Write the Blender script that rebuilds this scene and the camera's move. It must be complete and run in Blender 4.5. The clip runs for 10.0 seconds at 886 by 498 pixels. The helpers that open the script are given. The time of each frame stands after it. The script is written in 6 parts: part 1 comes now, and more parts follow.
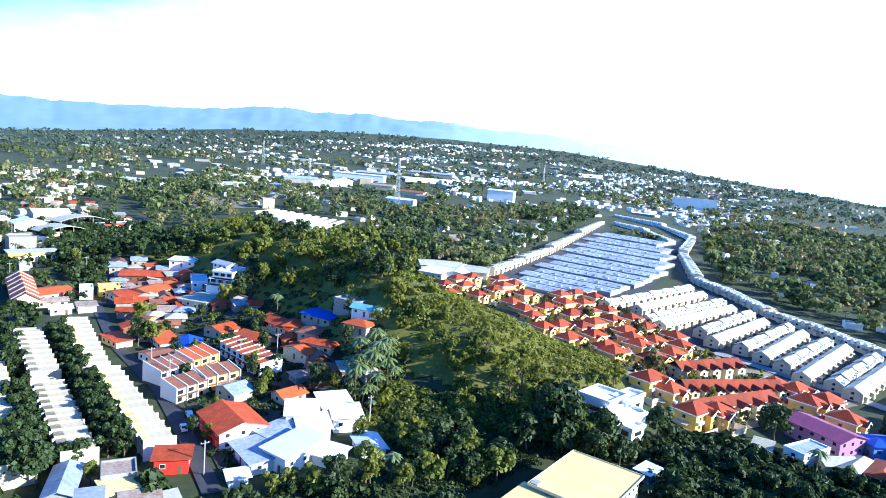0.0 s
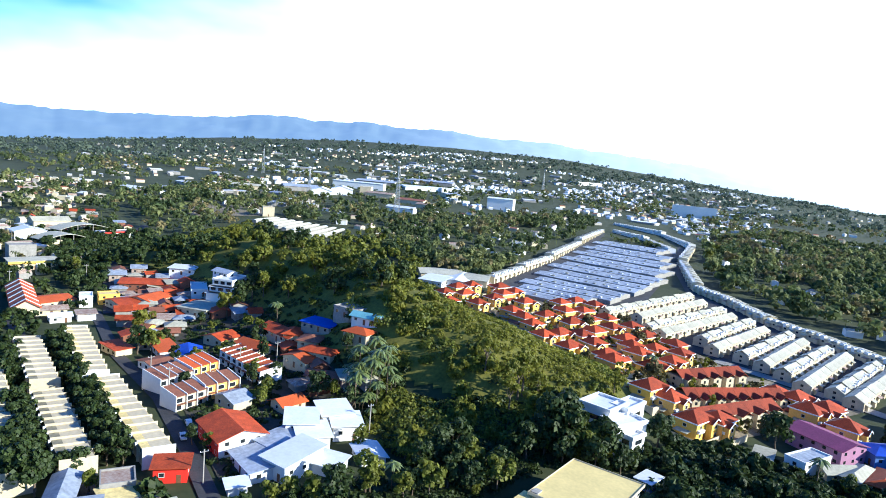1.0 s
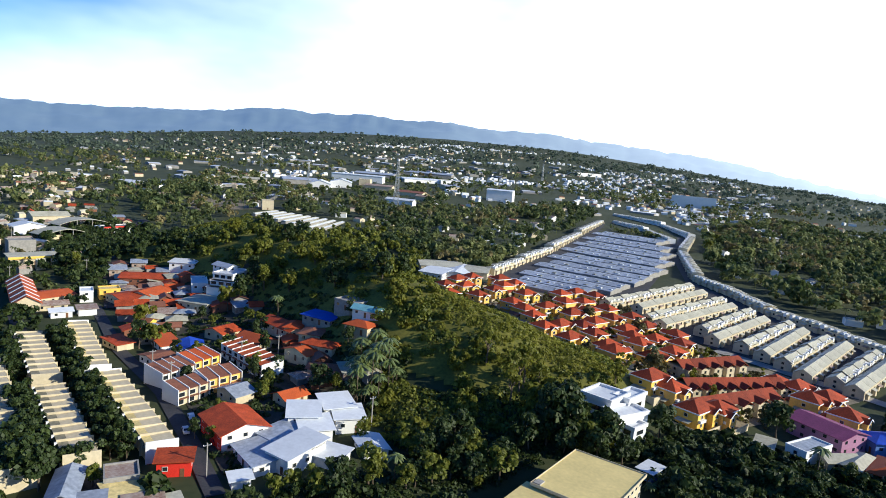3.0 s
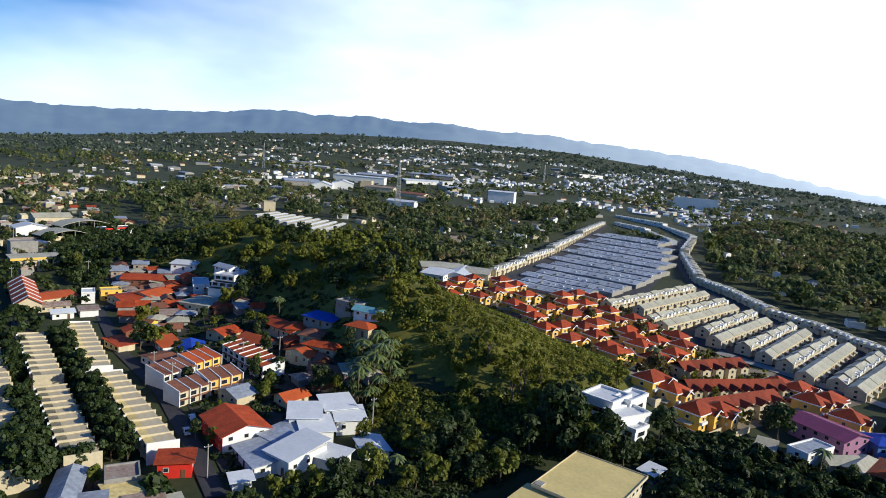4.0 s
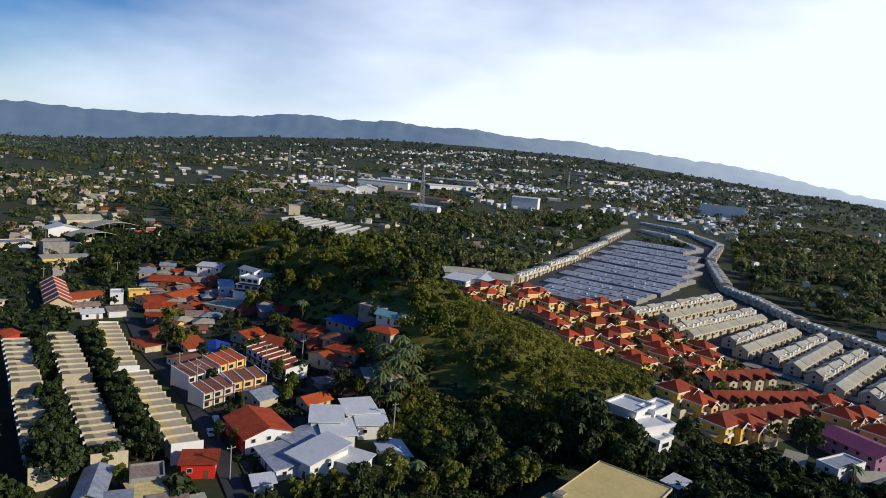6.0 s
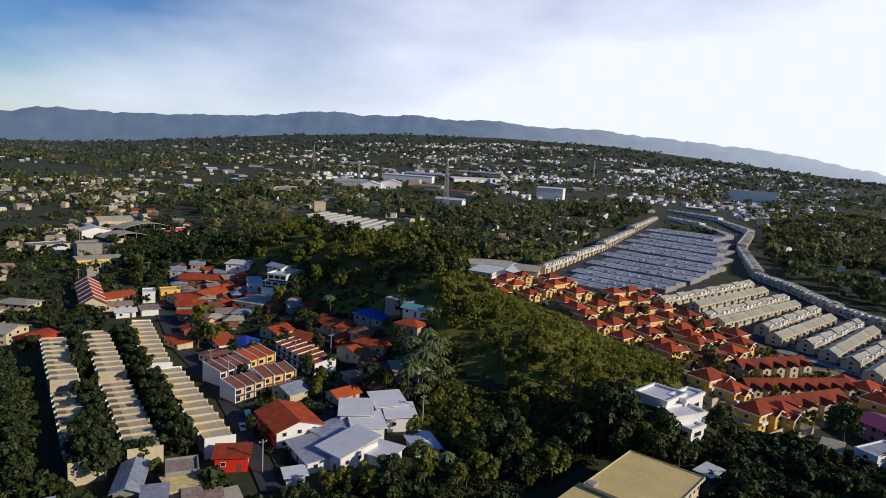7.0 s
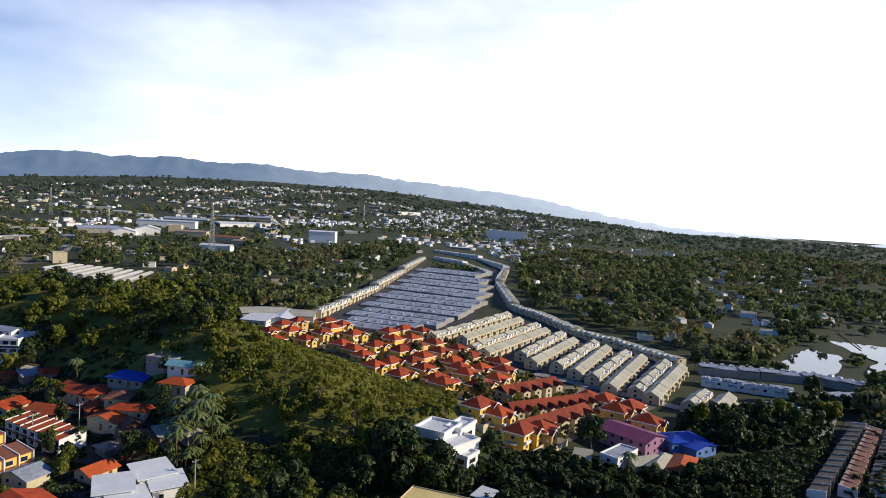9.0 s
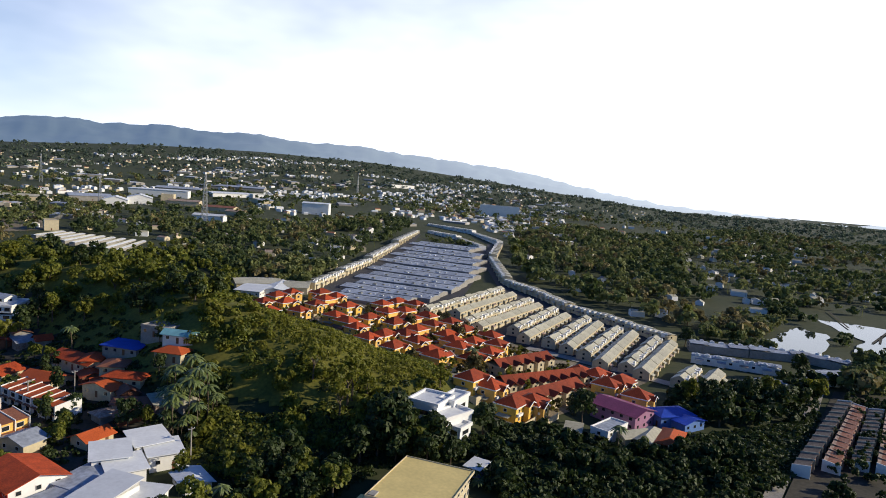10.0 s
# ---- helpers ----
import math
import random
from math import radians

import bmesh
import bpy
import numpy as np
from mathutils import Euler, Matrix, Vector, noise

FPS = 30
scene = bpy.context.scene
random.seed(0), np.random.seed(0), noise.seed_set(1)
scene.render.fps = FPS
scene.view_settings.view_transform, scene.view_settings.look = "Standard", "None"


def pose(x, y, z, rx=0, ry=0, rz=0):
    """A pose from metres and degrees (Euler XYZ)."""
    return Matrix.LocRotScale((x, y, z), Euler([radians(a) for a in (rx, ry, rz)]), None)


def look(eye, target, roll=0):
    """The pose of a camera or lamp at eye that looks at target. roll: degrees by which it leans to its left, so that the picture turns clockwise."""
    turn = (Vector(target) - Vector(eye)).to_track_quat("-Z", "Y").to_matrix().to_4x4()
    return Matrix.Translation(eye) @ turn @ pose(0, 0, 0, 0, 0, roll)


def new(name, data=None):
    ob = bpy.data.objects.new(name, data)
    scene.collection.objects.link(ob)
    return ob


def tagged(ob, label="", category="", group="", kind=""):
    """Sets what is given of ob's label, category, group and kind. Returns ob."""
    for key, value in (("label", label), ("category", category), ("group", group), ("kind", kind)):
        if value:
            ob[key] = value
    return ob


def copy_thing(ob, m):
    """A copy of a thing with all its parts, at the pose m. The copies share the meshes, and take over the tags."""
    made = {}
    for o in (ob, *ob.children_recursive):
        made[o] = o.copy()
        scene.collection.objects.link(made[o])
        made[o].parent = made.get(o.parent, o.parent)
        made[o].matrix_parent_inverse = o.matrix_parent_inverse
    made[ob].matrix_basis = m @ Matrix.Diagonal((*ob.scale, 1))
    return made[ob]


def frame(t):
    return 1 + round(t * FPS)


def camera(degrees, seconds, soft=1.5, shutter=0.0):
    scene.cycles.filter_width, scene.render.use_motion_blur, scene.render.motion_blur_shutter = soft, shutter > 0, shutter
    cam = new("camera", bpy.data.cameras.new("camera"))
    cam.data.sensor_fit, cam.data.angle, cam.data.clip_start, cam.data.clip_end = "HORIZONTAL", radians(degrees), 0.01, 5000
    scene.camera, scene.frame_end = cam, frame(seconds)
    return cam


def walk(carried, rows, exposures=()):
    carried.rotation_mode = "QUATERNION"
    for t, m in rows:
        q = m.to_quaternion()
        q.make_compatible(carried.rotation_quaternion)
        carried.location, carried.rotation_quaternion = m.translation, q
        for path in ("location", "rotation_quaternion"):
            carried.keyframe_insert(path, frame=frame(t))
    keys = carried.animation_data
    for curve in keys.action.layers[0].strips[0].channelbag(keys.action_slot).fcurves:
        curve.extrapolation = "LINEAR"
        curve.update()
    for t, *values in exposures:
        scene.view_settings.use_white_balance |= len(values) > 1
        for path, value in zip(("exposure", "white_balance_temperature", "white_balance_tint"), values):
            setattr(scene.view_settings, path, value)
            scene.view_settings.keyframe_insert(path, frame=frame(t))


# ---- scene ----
cam = camera(69.03, 10.0, 0.9)
PATH = [
    (0, pose(0.34, -0.00, 79.93, 81.970, -5.066, 0.561)),
    (0.5, pose(0.17, 0.01, 79.90, 82.851, -3.903, 0.325)),
    (1, pose(0.25, -0.12, 79.89, 82.693, -5.077, 0.539)),
    (1.5, pose(-0.06, 0.10, 80.07, 82.268, -4.706, 0.270)),
    (2, pose(0.04, 0.04, 79.88, 82.613, -3.554, 0.118)),
    (2.5, pose(-0.10, 0.03, 79.96, 81.954, -4.478, 0.233)),
    (4, pose(0.09, 0.02, 79.90, 82.108, -4.648, 0.583)),
    (4.5, pose(0.24, 0.09, 80.03, 81.414, -3.634, 0.493)),
    (5, pose(0.13, 0.05, 80.00, 81.988, -3.506, -0.824)),
    (5.5, pose(-0.40, 0.12, 80.07, 82.535, -3.307, -1.776)),
    (5.7, pose(-0.25, 0.15, 80.09, 82.489, -3.092, 0.636)),
    (6.8, pose(0.16, 0.43, 79.89, 81.931, -7.005, 4.265)),
    (7, pose(0.28, 0.44, 79.71, 81.631, -3.385, 4.779)),
    (7.5, pose(0.36, 0.32, 79.94, 81.981, -4.211, 4.806)),
    (8, pose(1.12, -0.35, 80.07, 81.675, -7.495, 15.986)),
    (8.5, pose(1.31, -0.05, 80.32, 79.217, -5.584, 1.747)),
    (9, pose(-0.54, -0.44, 80.06, 86.614, -3.150, -15.350)),
    (9.5, pose(-1.48, -0.45, 79.94, 85.200, -6.029, -17.096)),
    (10, pose(-1.68, -0.38, 79.94, 84.332, -4.144, -15.913)),
]
EXPOSURE = [
    (0.0, 1.6, 4650, 6), (1.0, 1.12, 4950, 6), (2.5, 0.6, 5300, 7), (4.5, 0.0, 5500, 8), (5.5, -0.22, 5550, 9),
    (7.0, -0.4, 5850, 14), (8.3, -0.4, 5850, 14), (9.0, 0.05, 5850, 12), (10.0, 0.0, 5900, 11),
]
walk(cam, PATH, EXPOSURE)

# ---- light ----
SUN_AZ, SUN_EL = 107.0, 23.0  # degrees right of +y, and up
world = bpy.data.worlds.new("world")
scene.world = world
world.use_nodes = True
wn, wl = world.node_tree.nodes, world.node_tree.links
wn.clear()
w_out = wn.new("ShaderNodeOutputWorld")
w_bg = wn.new("ShaderNodeBackground")
w_sky = wn.new("ShaderNodeTexSky")
w_sky.sky_type = "NISHITA"
w_sky.sun_disc = False
w_sky.sun_elevation = radians(SUN_EL)
w_sky.sun_rotation = radians(SUN_AZ)
w_sky.dust_density = 0.4
w_sky.ozone_density = 3.0
w_coord = wn.new("ShaderNodeTexCoord")
w_map = wn.new("ShaderNodeMapping")
w_map.inputs["Scale"].default_value = (1.6, 1.6, 4.2)
w_map.inputs["Location"].default_value = (0.35, 0.2, 0.1)
w_noise = wn.new("ShaderNodeTexNoise")
w_noise.inputs["Scale"].default_value = 1.5
w_noise.inputs["Detail"].default_value = 4.0
w_noise.inputs["Roughness"].default_value = 0.52
w_ramp = wn.new("ShaderNodeValToRGB")
w_ramp.color_ramp.elements[0].position = 0.27
w_ramp.color_ramp.elements[1].position = 0.6
w_cloud = wn.new("ShaderNodeMix")
w_cloud.data_type = "RGBA"
w_cloud.blend_type = "MIX"
wl.new(w_coord.outputs["Generated"], w_map.inputs["Vector"])
wl.new(w_map.outputs["Vector"], w_noise.inputs["Vector"])
# the cloud bank thickens low down and towards the sun's side of the sky
w_dot = wn.new("ShaderNodeVectorMath")
w_dot.operation = "DOT_PRODUCT"
w_dot.inputs[1].default_value = (0.40, 0.48, -1.0)
w_bank = wn.new("ShaderNodeMath")
w_bank.operation = "MULTIPLY_ADD"
w_bank.inputs[1].default_value = 0.5
wl.new(w_coord.outputs["Generated"], w_dot.inputs[0])
wl.new(w_noise.outputs["Fac"], w_bank.inputs[0])
wl.new(w_dot.outputs["Value"], w_bank.inputs[2])
wl.new(w_bank.outputs[0], w_ramp.inputs["Fac"])
wl.new(w_ramp.outputs["Color"], w_cloud.inputs[0])
w_blue = wn.new("ShaderNodeHueSaturation")
w_blue.inputs["Hue"].default_value = 0.515
w_blue.inputs["Saturation"].default_value = 1.3
w_blue.inputs["Value"].default_value = 2.0
wl.new(w_sky.outputs["Color"], w_blue.inputs["Color"])
wl.new(w_blue.outputs["Color"], w_cloud.inputs[6])
w_cloud.inputs[7].default_value = (25.0, 25.3, 26.0, 1)
wl.new(w_cloud.outputs[2], w_bg.inputs["Color"])
w_bg.inputs["Strength"].default_value = 0.05
wl.new(w_bg.outputs["Background"], w_out.inputs["Surface"])

sun_data = bpy.data.lights.new("sun", "SUN")
sun_data.energy = 5.0
sun_data.angle = radians(0.6)
sun_data.color = (1.0, 0.84, 0.58)
sun = new("sun", sun_data)
sun_dir = Vector((math.sin(radians(SUN_AZ)) * math.cos(radians(SUN_EL)), math.cos(radians(SUN_AZ)) * math.cos(radians(SUN_EL)), math.sin(radians(SUN_EL))))
sun.matrix_world = look(sun_dir * 300, (0, 0, 0))


# ---- materials ----
def material(name, colour, rough=0.8, scale=3.0, spread=0.25, fine=None, bump=0.0, metal=0.0, island=0.0, per_object=0.0, second=None, through_light=0.0, stretch=None, spec=0.35):
    """A Principled surface with two scales of mottling, and chance variation per piece or per object."""
    m = bpy.data.materials.new(name)
    m.use_nodes = True
    n, l = m.node_tree.nodes, m.node_tree.links
    n.clear()
    out = n.new("ShaderNodeOutputMaterial")
    b = n.new("ShaderNodeBsdfPrincipled")
    b.inputs["Roughness"].default_value = rough
    b.inputs["Metallic"].default_value = metal
    b.inputs["Specular IOR Level"].default_value = spec
    co = n.new("ShaderNodeTexCoord")
    vec = co.outputs["Object"]
    if stretch:
        mp = n.new("ShaderNodeMapping")
        mp.inputs["Scale"].default_value = stretch
        l.new(vec, mp.inputs["Vector"])
        vec = mp.outputs["Vector"]
    n1, n2 = n.new("ShaderNodeTexNoise"), n.new("ShaderNodeTexNoise")
    n1.inputs["Scale"].default_value, n2.inputs["Scale"].default_value = 1.0 / scale, fine or 9.0 / scale
    n1.inputs["Detail"].default_value = n2.inputs["Detail"].default_value = 4.0
    l.new(vec, n1.inputs["Vector"])
    l.new(vec, n2.inputs["Vector"])
    add = n.new("ShaderNodeMath")
    add.operation = "MULTIPLY_ADD"
    add.inputs[1].default_value = 0.5
    l.new(n2.outputs["Fac"], add.inputs[0])
    half = n.new("ShaderNodeMath")
    half.operation = "MULTIPLY"
    half.inputs[1].default_value = 0.5
    l.new(n1.outputs["Fac"], half.inputs[0])
    l.new(half.outputs[0], add.inputs[2])
    fac = add.outputs[0]
    rmp = n.new("ShaderNodeValToRGB")
    rmp.color_ramp.elements[0].position, rmp.color_ramp.elements[1].position = 0.34, 0.66
    c2 = second or tuple(min(1.0, c * (1 + spread)) for c in colour)
    c1 = colour if second else tuple(c * (1 - spread) for c in colour)
    rmp.color_ramp.elements[0].color, rmp.color_ramp.elements[1].color = (*c1, 1), (*c2, 1)
    l.new(fac, rmp.inputs["Fac"])
    col = rmp.outputs["Color"]
    if island or per_object:
        hsv = n.new("ShaderNodeHueSaturation")
        src = n.new("ShaderNodeNewGeometry").outputs["Random Per Island"] if island else n.new("ShaderNodeObjectInfo").outputs["Random"]
        k = island or per_object
        rng = n.new("ShaderNodeMapRange")
        rng.inputs["To Min"].default_value, rng.inputs["To Max"].default_value = 1 - k, 1 + k
        l.new(src, rng.inputs["Value"])
        l.new(rng.outputs["Result"], hsv.inputs["Value"])
        l.new(col, hsv.inputs["Color"])
        col = hsv.outputs["Color"]
    l.new(col, b.inputs["Base Color"])
    if bump:
        bp = n.new("ShaderNodeBump")
        bp.inputs["Strength"].default_value = bump
        bp.inputs["Distance"].default_value = 0.05
        l.new(n2.outputs["Fac"], bp.inputs["Height"])
        l.new(bp.outputs["Normal"], b.inputs["Normal"])
    if through_light:
        tr = n.new("ShaderNodeBsdfTranslucent")
        l.new(col, tr.inputs["Color"])
        mx = n.new("ShaderNodeMixShader")
        mx.inputs[0].default_value = through_light
        l.new(b.outputs[0], mx.inputs[1])
        l.new(tr.outputs[0], mx.inputs[2])
        l.new(mx.outputs[0], out.inputs["Surface"])
    else:
        l.new(b.outputs[0], out.inputs["Surface"])
    return m


M = dict(
    ground=material("ground", (0.022, 0.036, 0.011), 0.95, 30, second=(0.055, 0.06, 0.021), fine=0.35, bump=0.3),
    dirt=material("dirt", (0.03, 0.03, 0.022), 0.95, 9, second=(0.08, 0.07, 0.052), fine=0.8),
    asphalt=material("asphalt", (0.045, 0.045, 0.05), 0.85, 6, 0.3, fine=2.0),
    concrete=material("concrete", (0.3, 0.28, 0.25), 0.85, 5, 0.3, fine=1.5),
    hills=None,
    dust=material("dust", (0.11, 0.095, 0.065), 0.95, 7, second=(0.3, 0.25, 0.17), fine=1.0),
    grass=material("grass", (0.07, 0.08, 0.012), 0.95, 11, second=(0.19, 0.17, 0.026), fine=0.9, bump=0.8),
    leaf=material("leaf", (0.075, 0.105, 0.013), 0.6, 10, second=(0.24, 0.24, 0.028), island=0.35, through_light=0.4),
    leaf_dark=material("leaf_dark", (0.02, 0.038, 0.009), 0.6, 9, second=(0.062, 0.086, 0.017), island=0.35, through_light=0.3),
    leaf_light=material("leaf_light", (0.13, 0.145, 0.014), 0.6, 7, second=(0.27, 0.26, 0.032), island=0.3, through_light=0.5),
    leaf_dry=material("leaf_dry", (0.08, 0.07, 0.022), 0.7, 6, second=(0.13, 0.11, 0.035), island=0.3, through_light=0.2),
    banana=material("banana_leaf", (0.03, 0.055, 0.012), 0.45, 2, second=(0.08, 0.11, 0.025), island=0.4, through_light=0.25),
    frond=material("frond", (0.06, 0.095, 0.022), 0.32, 2, second=(0.19, 0.22, 0.07), island=0.3, through_light=0.2, spec=0.6),
    woods=material("woods", (0.08, 0.11, 0.035), 0.7, 60, second=(0.25, 0.26, 0.085), fine=0.05, island=0.35, through_light=0.4),
    woods_dark=material("woods_dark", (0.04, 0.065, 0.02), 0.7, 60, second=(0.12, 0.15, 0.045), fine=0.05, island=0.35, through_light=0.35),
    # bluish leaves: distance haze put into the base colour
    woods_hazed=material("woods_hazed", (0.055, 0.085, 0.06), 0.8, 150, second=(0.15, 0.18, 0.12), fine=0.02, island=0.3, through_light=0.35),
    woods_dry=material("woods_dry", (0.13, 0.11, 0.045), 0.75, 40, second=(0.26, 0.22, 0.09), fine=0.05, island=0.3, through_light=0.3),
    bark=material("bark", (0.12, 0.09, 0.06), 0.9, 0.6, 0.35, bump=0.5),
    white=material("white_paint", (0.78, 0.77, 0.74), 0.65, 4, 0.06, fine=1.2),
    cream=material("cream_paint", (0.55, 0.47, 0.31), 0.7, 4, 0.12, fine=1.0, per_object=0.06),
    yellow=material("yellow_paint", (0.8, 0.5, 0.08), 0.65, 4, 0.1, fine=1.0),
    apricot=material("apricot_paint", (0.78, 0.47, 0.11), 0.7, 4, 0.15, per_object=0.25),
    red_wall=material("red_paint", (0.62, 0.03, 0.015), 0.6, 3, 0.15),
    grey_wall=material("grey_render", (0.28, 0.265, 0.24), 0.85, 3, 0.2, fine=1.0),
    blue_wall=material("blue_paint", (0.12, 0.22, 0.5), 0.7, 4, 0.15),
    pink_wall=material("pink_paint", (0.34, 0.17, 0.27), 0.7, 4, 0.15),
    red_roof=material("red_roof", (0.34, 0.052, 0.010), 0.75, 3, 0.4, fine=2.2, per_object=0.3),
    orange_roof=material("orange_roof", (0.44, 0.085, 0.018), 0.75, 5, 0.25, fine=3.0, per_object=0.15),
    brown_roof=material("brown_roof", (0.22, 0.09, 0.05), 0.65, 4, 0.3, fine=2.0, per_object=0.2),
    rust_roof=material("rust_roof", (0.22, 0.12, 0.08), 0.7, 2.5, second=(0.42, 0.36, 0.3), fine=1.5),
    cream_roof=material("cream_roof", (0.6, 0.48, 0.2), 0.7, 2, 0.3, fine=1.2, per_object=0.12),
    white_roof=material("white_roof", (0.66, 0.68, 0.7), 0.5, 5, 0.1, fine=1.0, per_object=0.08),
    grey_roof=material("grey_roof", (0.3, 0.33, 0.39), 0.55, 5, 0.35, fine=1.0, per_object=0.15),
    pale_roof=material("pale_roof", (0.4, 0.38, 0.29), 0.6, 6, 0.25, fine=1.0, per_object=0.12),
    dark_roof=material("dark_roof", (0.07, 0.055, 0.045), 0.7, 3, second=(0.17, 0.13, 0.1), fine=1.5),
    maroon_roof=material("maroon_roof", (0.22, 0.038, 0.011), 0.75, 3, 0.4, fine=2.2, per_object=0.25),
    # dark copy of the cream roof: tree shade put into the colour
    shaded_cream_roof=material("shaded_cream_roof", (0.14, 0.13, 0.09), 0.75, 4, second=(0.4, 0.36, 0.24), fine=0.5, per_object=0.15),
    beige_roof=material("beige_roof", (0.66, 0.53, 0.21), 0.75, 6, 0.12, fine=1.0),
    blue_roof=material("blue_roof", (0.02, 0.06, 0.42), 0.5, 3, 0.25, per_object=0.15),
    teal_roof=material("teal_roof", (0.2, 0.42, 0.46), 0.5, 3, 0.2),
    purple_roof=material("purple_roof", (0.2, 0.045, 0.11), 0.6, 4, 0.25),
    frame=material("window_frame", (0.6, 0.58, 0.54), 0.5, 1, 0.1),
    glass=material("window_glass", (0.02, 0.025, 0.03), 0.08, 2, 0.3, spec=0.7),
    wood=material("door_wood", (0.16, 0.08, 0.04), 0.6, 0.8, 0.3),
    steel=material("steel", (0.45, 0.45, 0.44), 0.45, 2, 0.2, metal=0.6),
    water=material("pond_water", (0.03, 0.04, 0.04), 0.04, 10, 0.2, spec=0.9),
    tyre=material("tyre_rubber", (0.02, 0.02, 0.02), 0.8, 0.5, 0.2),
)
CAR_PAINTS = [material("car_paint_white", (0.7, 0.7, 0.7), 0.25, 2, 0.03), material("car_paint_grey", (0.2, 0.21, 0.23), 0.25, 2, 0.05), material("car_paint_red", (0.4, 0.03, 0.02), 0.25, 2, 0.05)]

# the far hills stand behind miles of bright air; that haze is put into their emission
hm = bpy.data.materials.new("hills")
hm.use_nodes = True
hb = hm.node_tree.nodes["Principled BSDF"]
hb.inputs["Roughness"].default_value = 1.0
hn = hm.node_tree.nodes.new("ShaderNodeTexNoise")
hn.inputs["Scale"].default_value = 0.006
hn.inputs["Detail"].default_value = 6.0
hr = hm.node_tree.nodes.new("ShaderNodeValToRGB")
hr.color_ramp.elements[0].color, hr.color_ramp.elements[1].color = (0.03, 0.05, 0.05, 1), (0.09, 0.11, 0.1, 1)
hc = hm.node_tree.nodes.new("ShaderNodeTexCoord")
hm.node_tree.links.new(hc.outputs["Object"], hn.inputs["Vector"])
hm.node_tree.links.new(hn.outputs["Fac"], hr.inputs["Fac"])
hm.node_tree.links.new(hr.outputs["Color"], hb.inputs["Base Color"])
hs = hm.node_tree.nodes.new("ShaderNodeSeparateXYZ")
# painted haze: blue glow at left, whitening to the right
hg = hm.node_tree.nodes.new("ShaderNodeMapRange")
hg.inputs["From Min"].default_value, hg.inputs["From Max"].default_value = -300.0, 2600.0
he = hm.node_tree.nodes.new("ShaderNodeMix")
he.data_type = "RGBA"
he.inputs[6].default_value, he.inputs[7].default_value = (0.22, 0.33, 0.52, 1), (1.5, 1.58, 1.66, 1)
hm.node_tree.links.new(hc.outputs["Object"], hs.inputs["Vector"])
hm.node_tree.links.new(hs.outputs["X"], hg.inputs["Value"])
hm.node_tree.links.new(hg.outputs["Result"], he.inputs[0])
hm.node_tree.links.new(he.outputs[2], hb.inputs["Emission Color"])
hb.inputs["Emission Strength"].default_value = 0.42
M["hills"] = hm

# ---- the lie of the land ----
RISE_AZ = [-180, -90, -60, -50, -43, -34, -22, -16, -8, 0, 8, 13, 21, 27, 33, 38, 46, 70, 180]
RISE_EL = [0.3, 0.3, 0.6, 0.9, 1.3, 1.6, 2.2, 3.0, 3.3, 3.3, 2.9, 2.5, 1.7, 1.4, 0.8, 0.5, 0.2, 0.05, 0.3]
# how high the farthest fields and the hill crests stand, in degrees seen from the air
FAR_AZ = [-180, -60, -50, -43, -34, -27, -19, -9, 0, 10, 20, 28, 35, 60, 180]
FAR_EL = [-1.1, -1.1, -1.1, -1.0, -0.75, -0.1, 0.8, 1.5, 1.7, 1.5, 0.6, -0.2, -0.9, -1.1, -1.1]
CREST_AZ = [-100, -60, -50, -46.5, -45, -42.5, -38.5, -36.5, -30, -24, -19, -16.5, -14.7, -12, -9, -7.6, -4.6, 0, 3, 8, 12, 15, 20, 24, 30, 36, 46, 100]
CREST_EL = [0.0, 0.0, 0.4, 0.7, 1.2, 0.95, 1.3, 1.75, 1.75, 2.05, 2.45, 2.95, 3.05, 2.88, 2.98, 3.25, 3.0, 3.0, 2.8, 2.72, 2.5, 2.2, 1.9, 1.4, 0.3, -0.45, -0.8, -0.9]
RIDGE = [(-167, 380, 12), (-127, 384, 25), (-77, 344, 29), (-43, 304, 29), (-8, 253, 29), (20, 233, 24), (45, 223, 16), (69, 220, 4)]


def knoll(x, y):
    best = 0.0
    for (ax, ay, ah), (bx, by, bh) in zip(RIDGE, RIDGE[1:]):
        ux, uy = bx - ax, by - ay
        s = min(1.0, max(0.0, ((x - ax) * ux + (y - ay) * uy) / (ux * ux + uy * uy)))
        d2 = (x - ax - s * ux) ** 2 + (y - ay - s * uy) ** 2
        best = max(best, (ah + (bh - ah) * s) * math.exp(-d2 / 1156.0))
    return best


def gz(x, y):
    """Height of the ground."""
    r = math.hypot(x, y)
    k = float(np.interp(math.degrees(math.atan2(x, y)), RISE_AZ, RISE_EL)) / 3.1
    z = 0.03 * (0.25 + 0.75 * k) * min(max(r - 345, 0), 1255)
    if r > 1600:
        top = 80 + 3300 * math.tan(radians(float(np.interp(math.degrees(math.atan2(x, y)), FAR_AZ, FAR_EL))))
        z += (top - z) * min((r - 1600) / 1700, 1.0)
    return z + knoll(x, y)


# ---- mesh helpers ----
def mesh_of(name, verts, faces, mat):
    me = bpy.data.meshes.new(name)
    me.from_pydata([tuple(v) for v in verts], [], faces)
    me.materials.append(mat)
    me.update()
    return me


def part(name, bm, mat, parent, label=""):
    """Links a bmesh (or a ready mesh) as one mesh object under a thing or a part."""
    if isinstance(bm, bmesh.types.BMesh):
        me = bpy.data.meshes.new(name)
        bm.to_mesh(me)
        bm.free()
        me.materials.append(mat)
    else:
        me = bm
    ob = new(name, me)
    ob.parent = parent
    if label:
        ob["label"] = label
    return ob


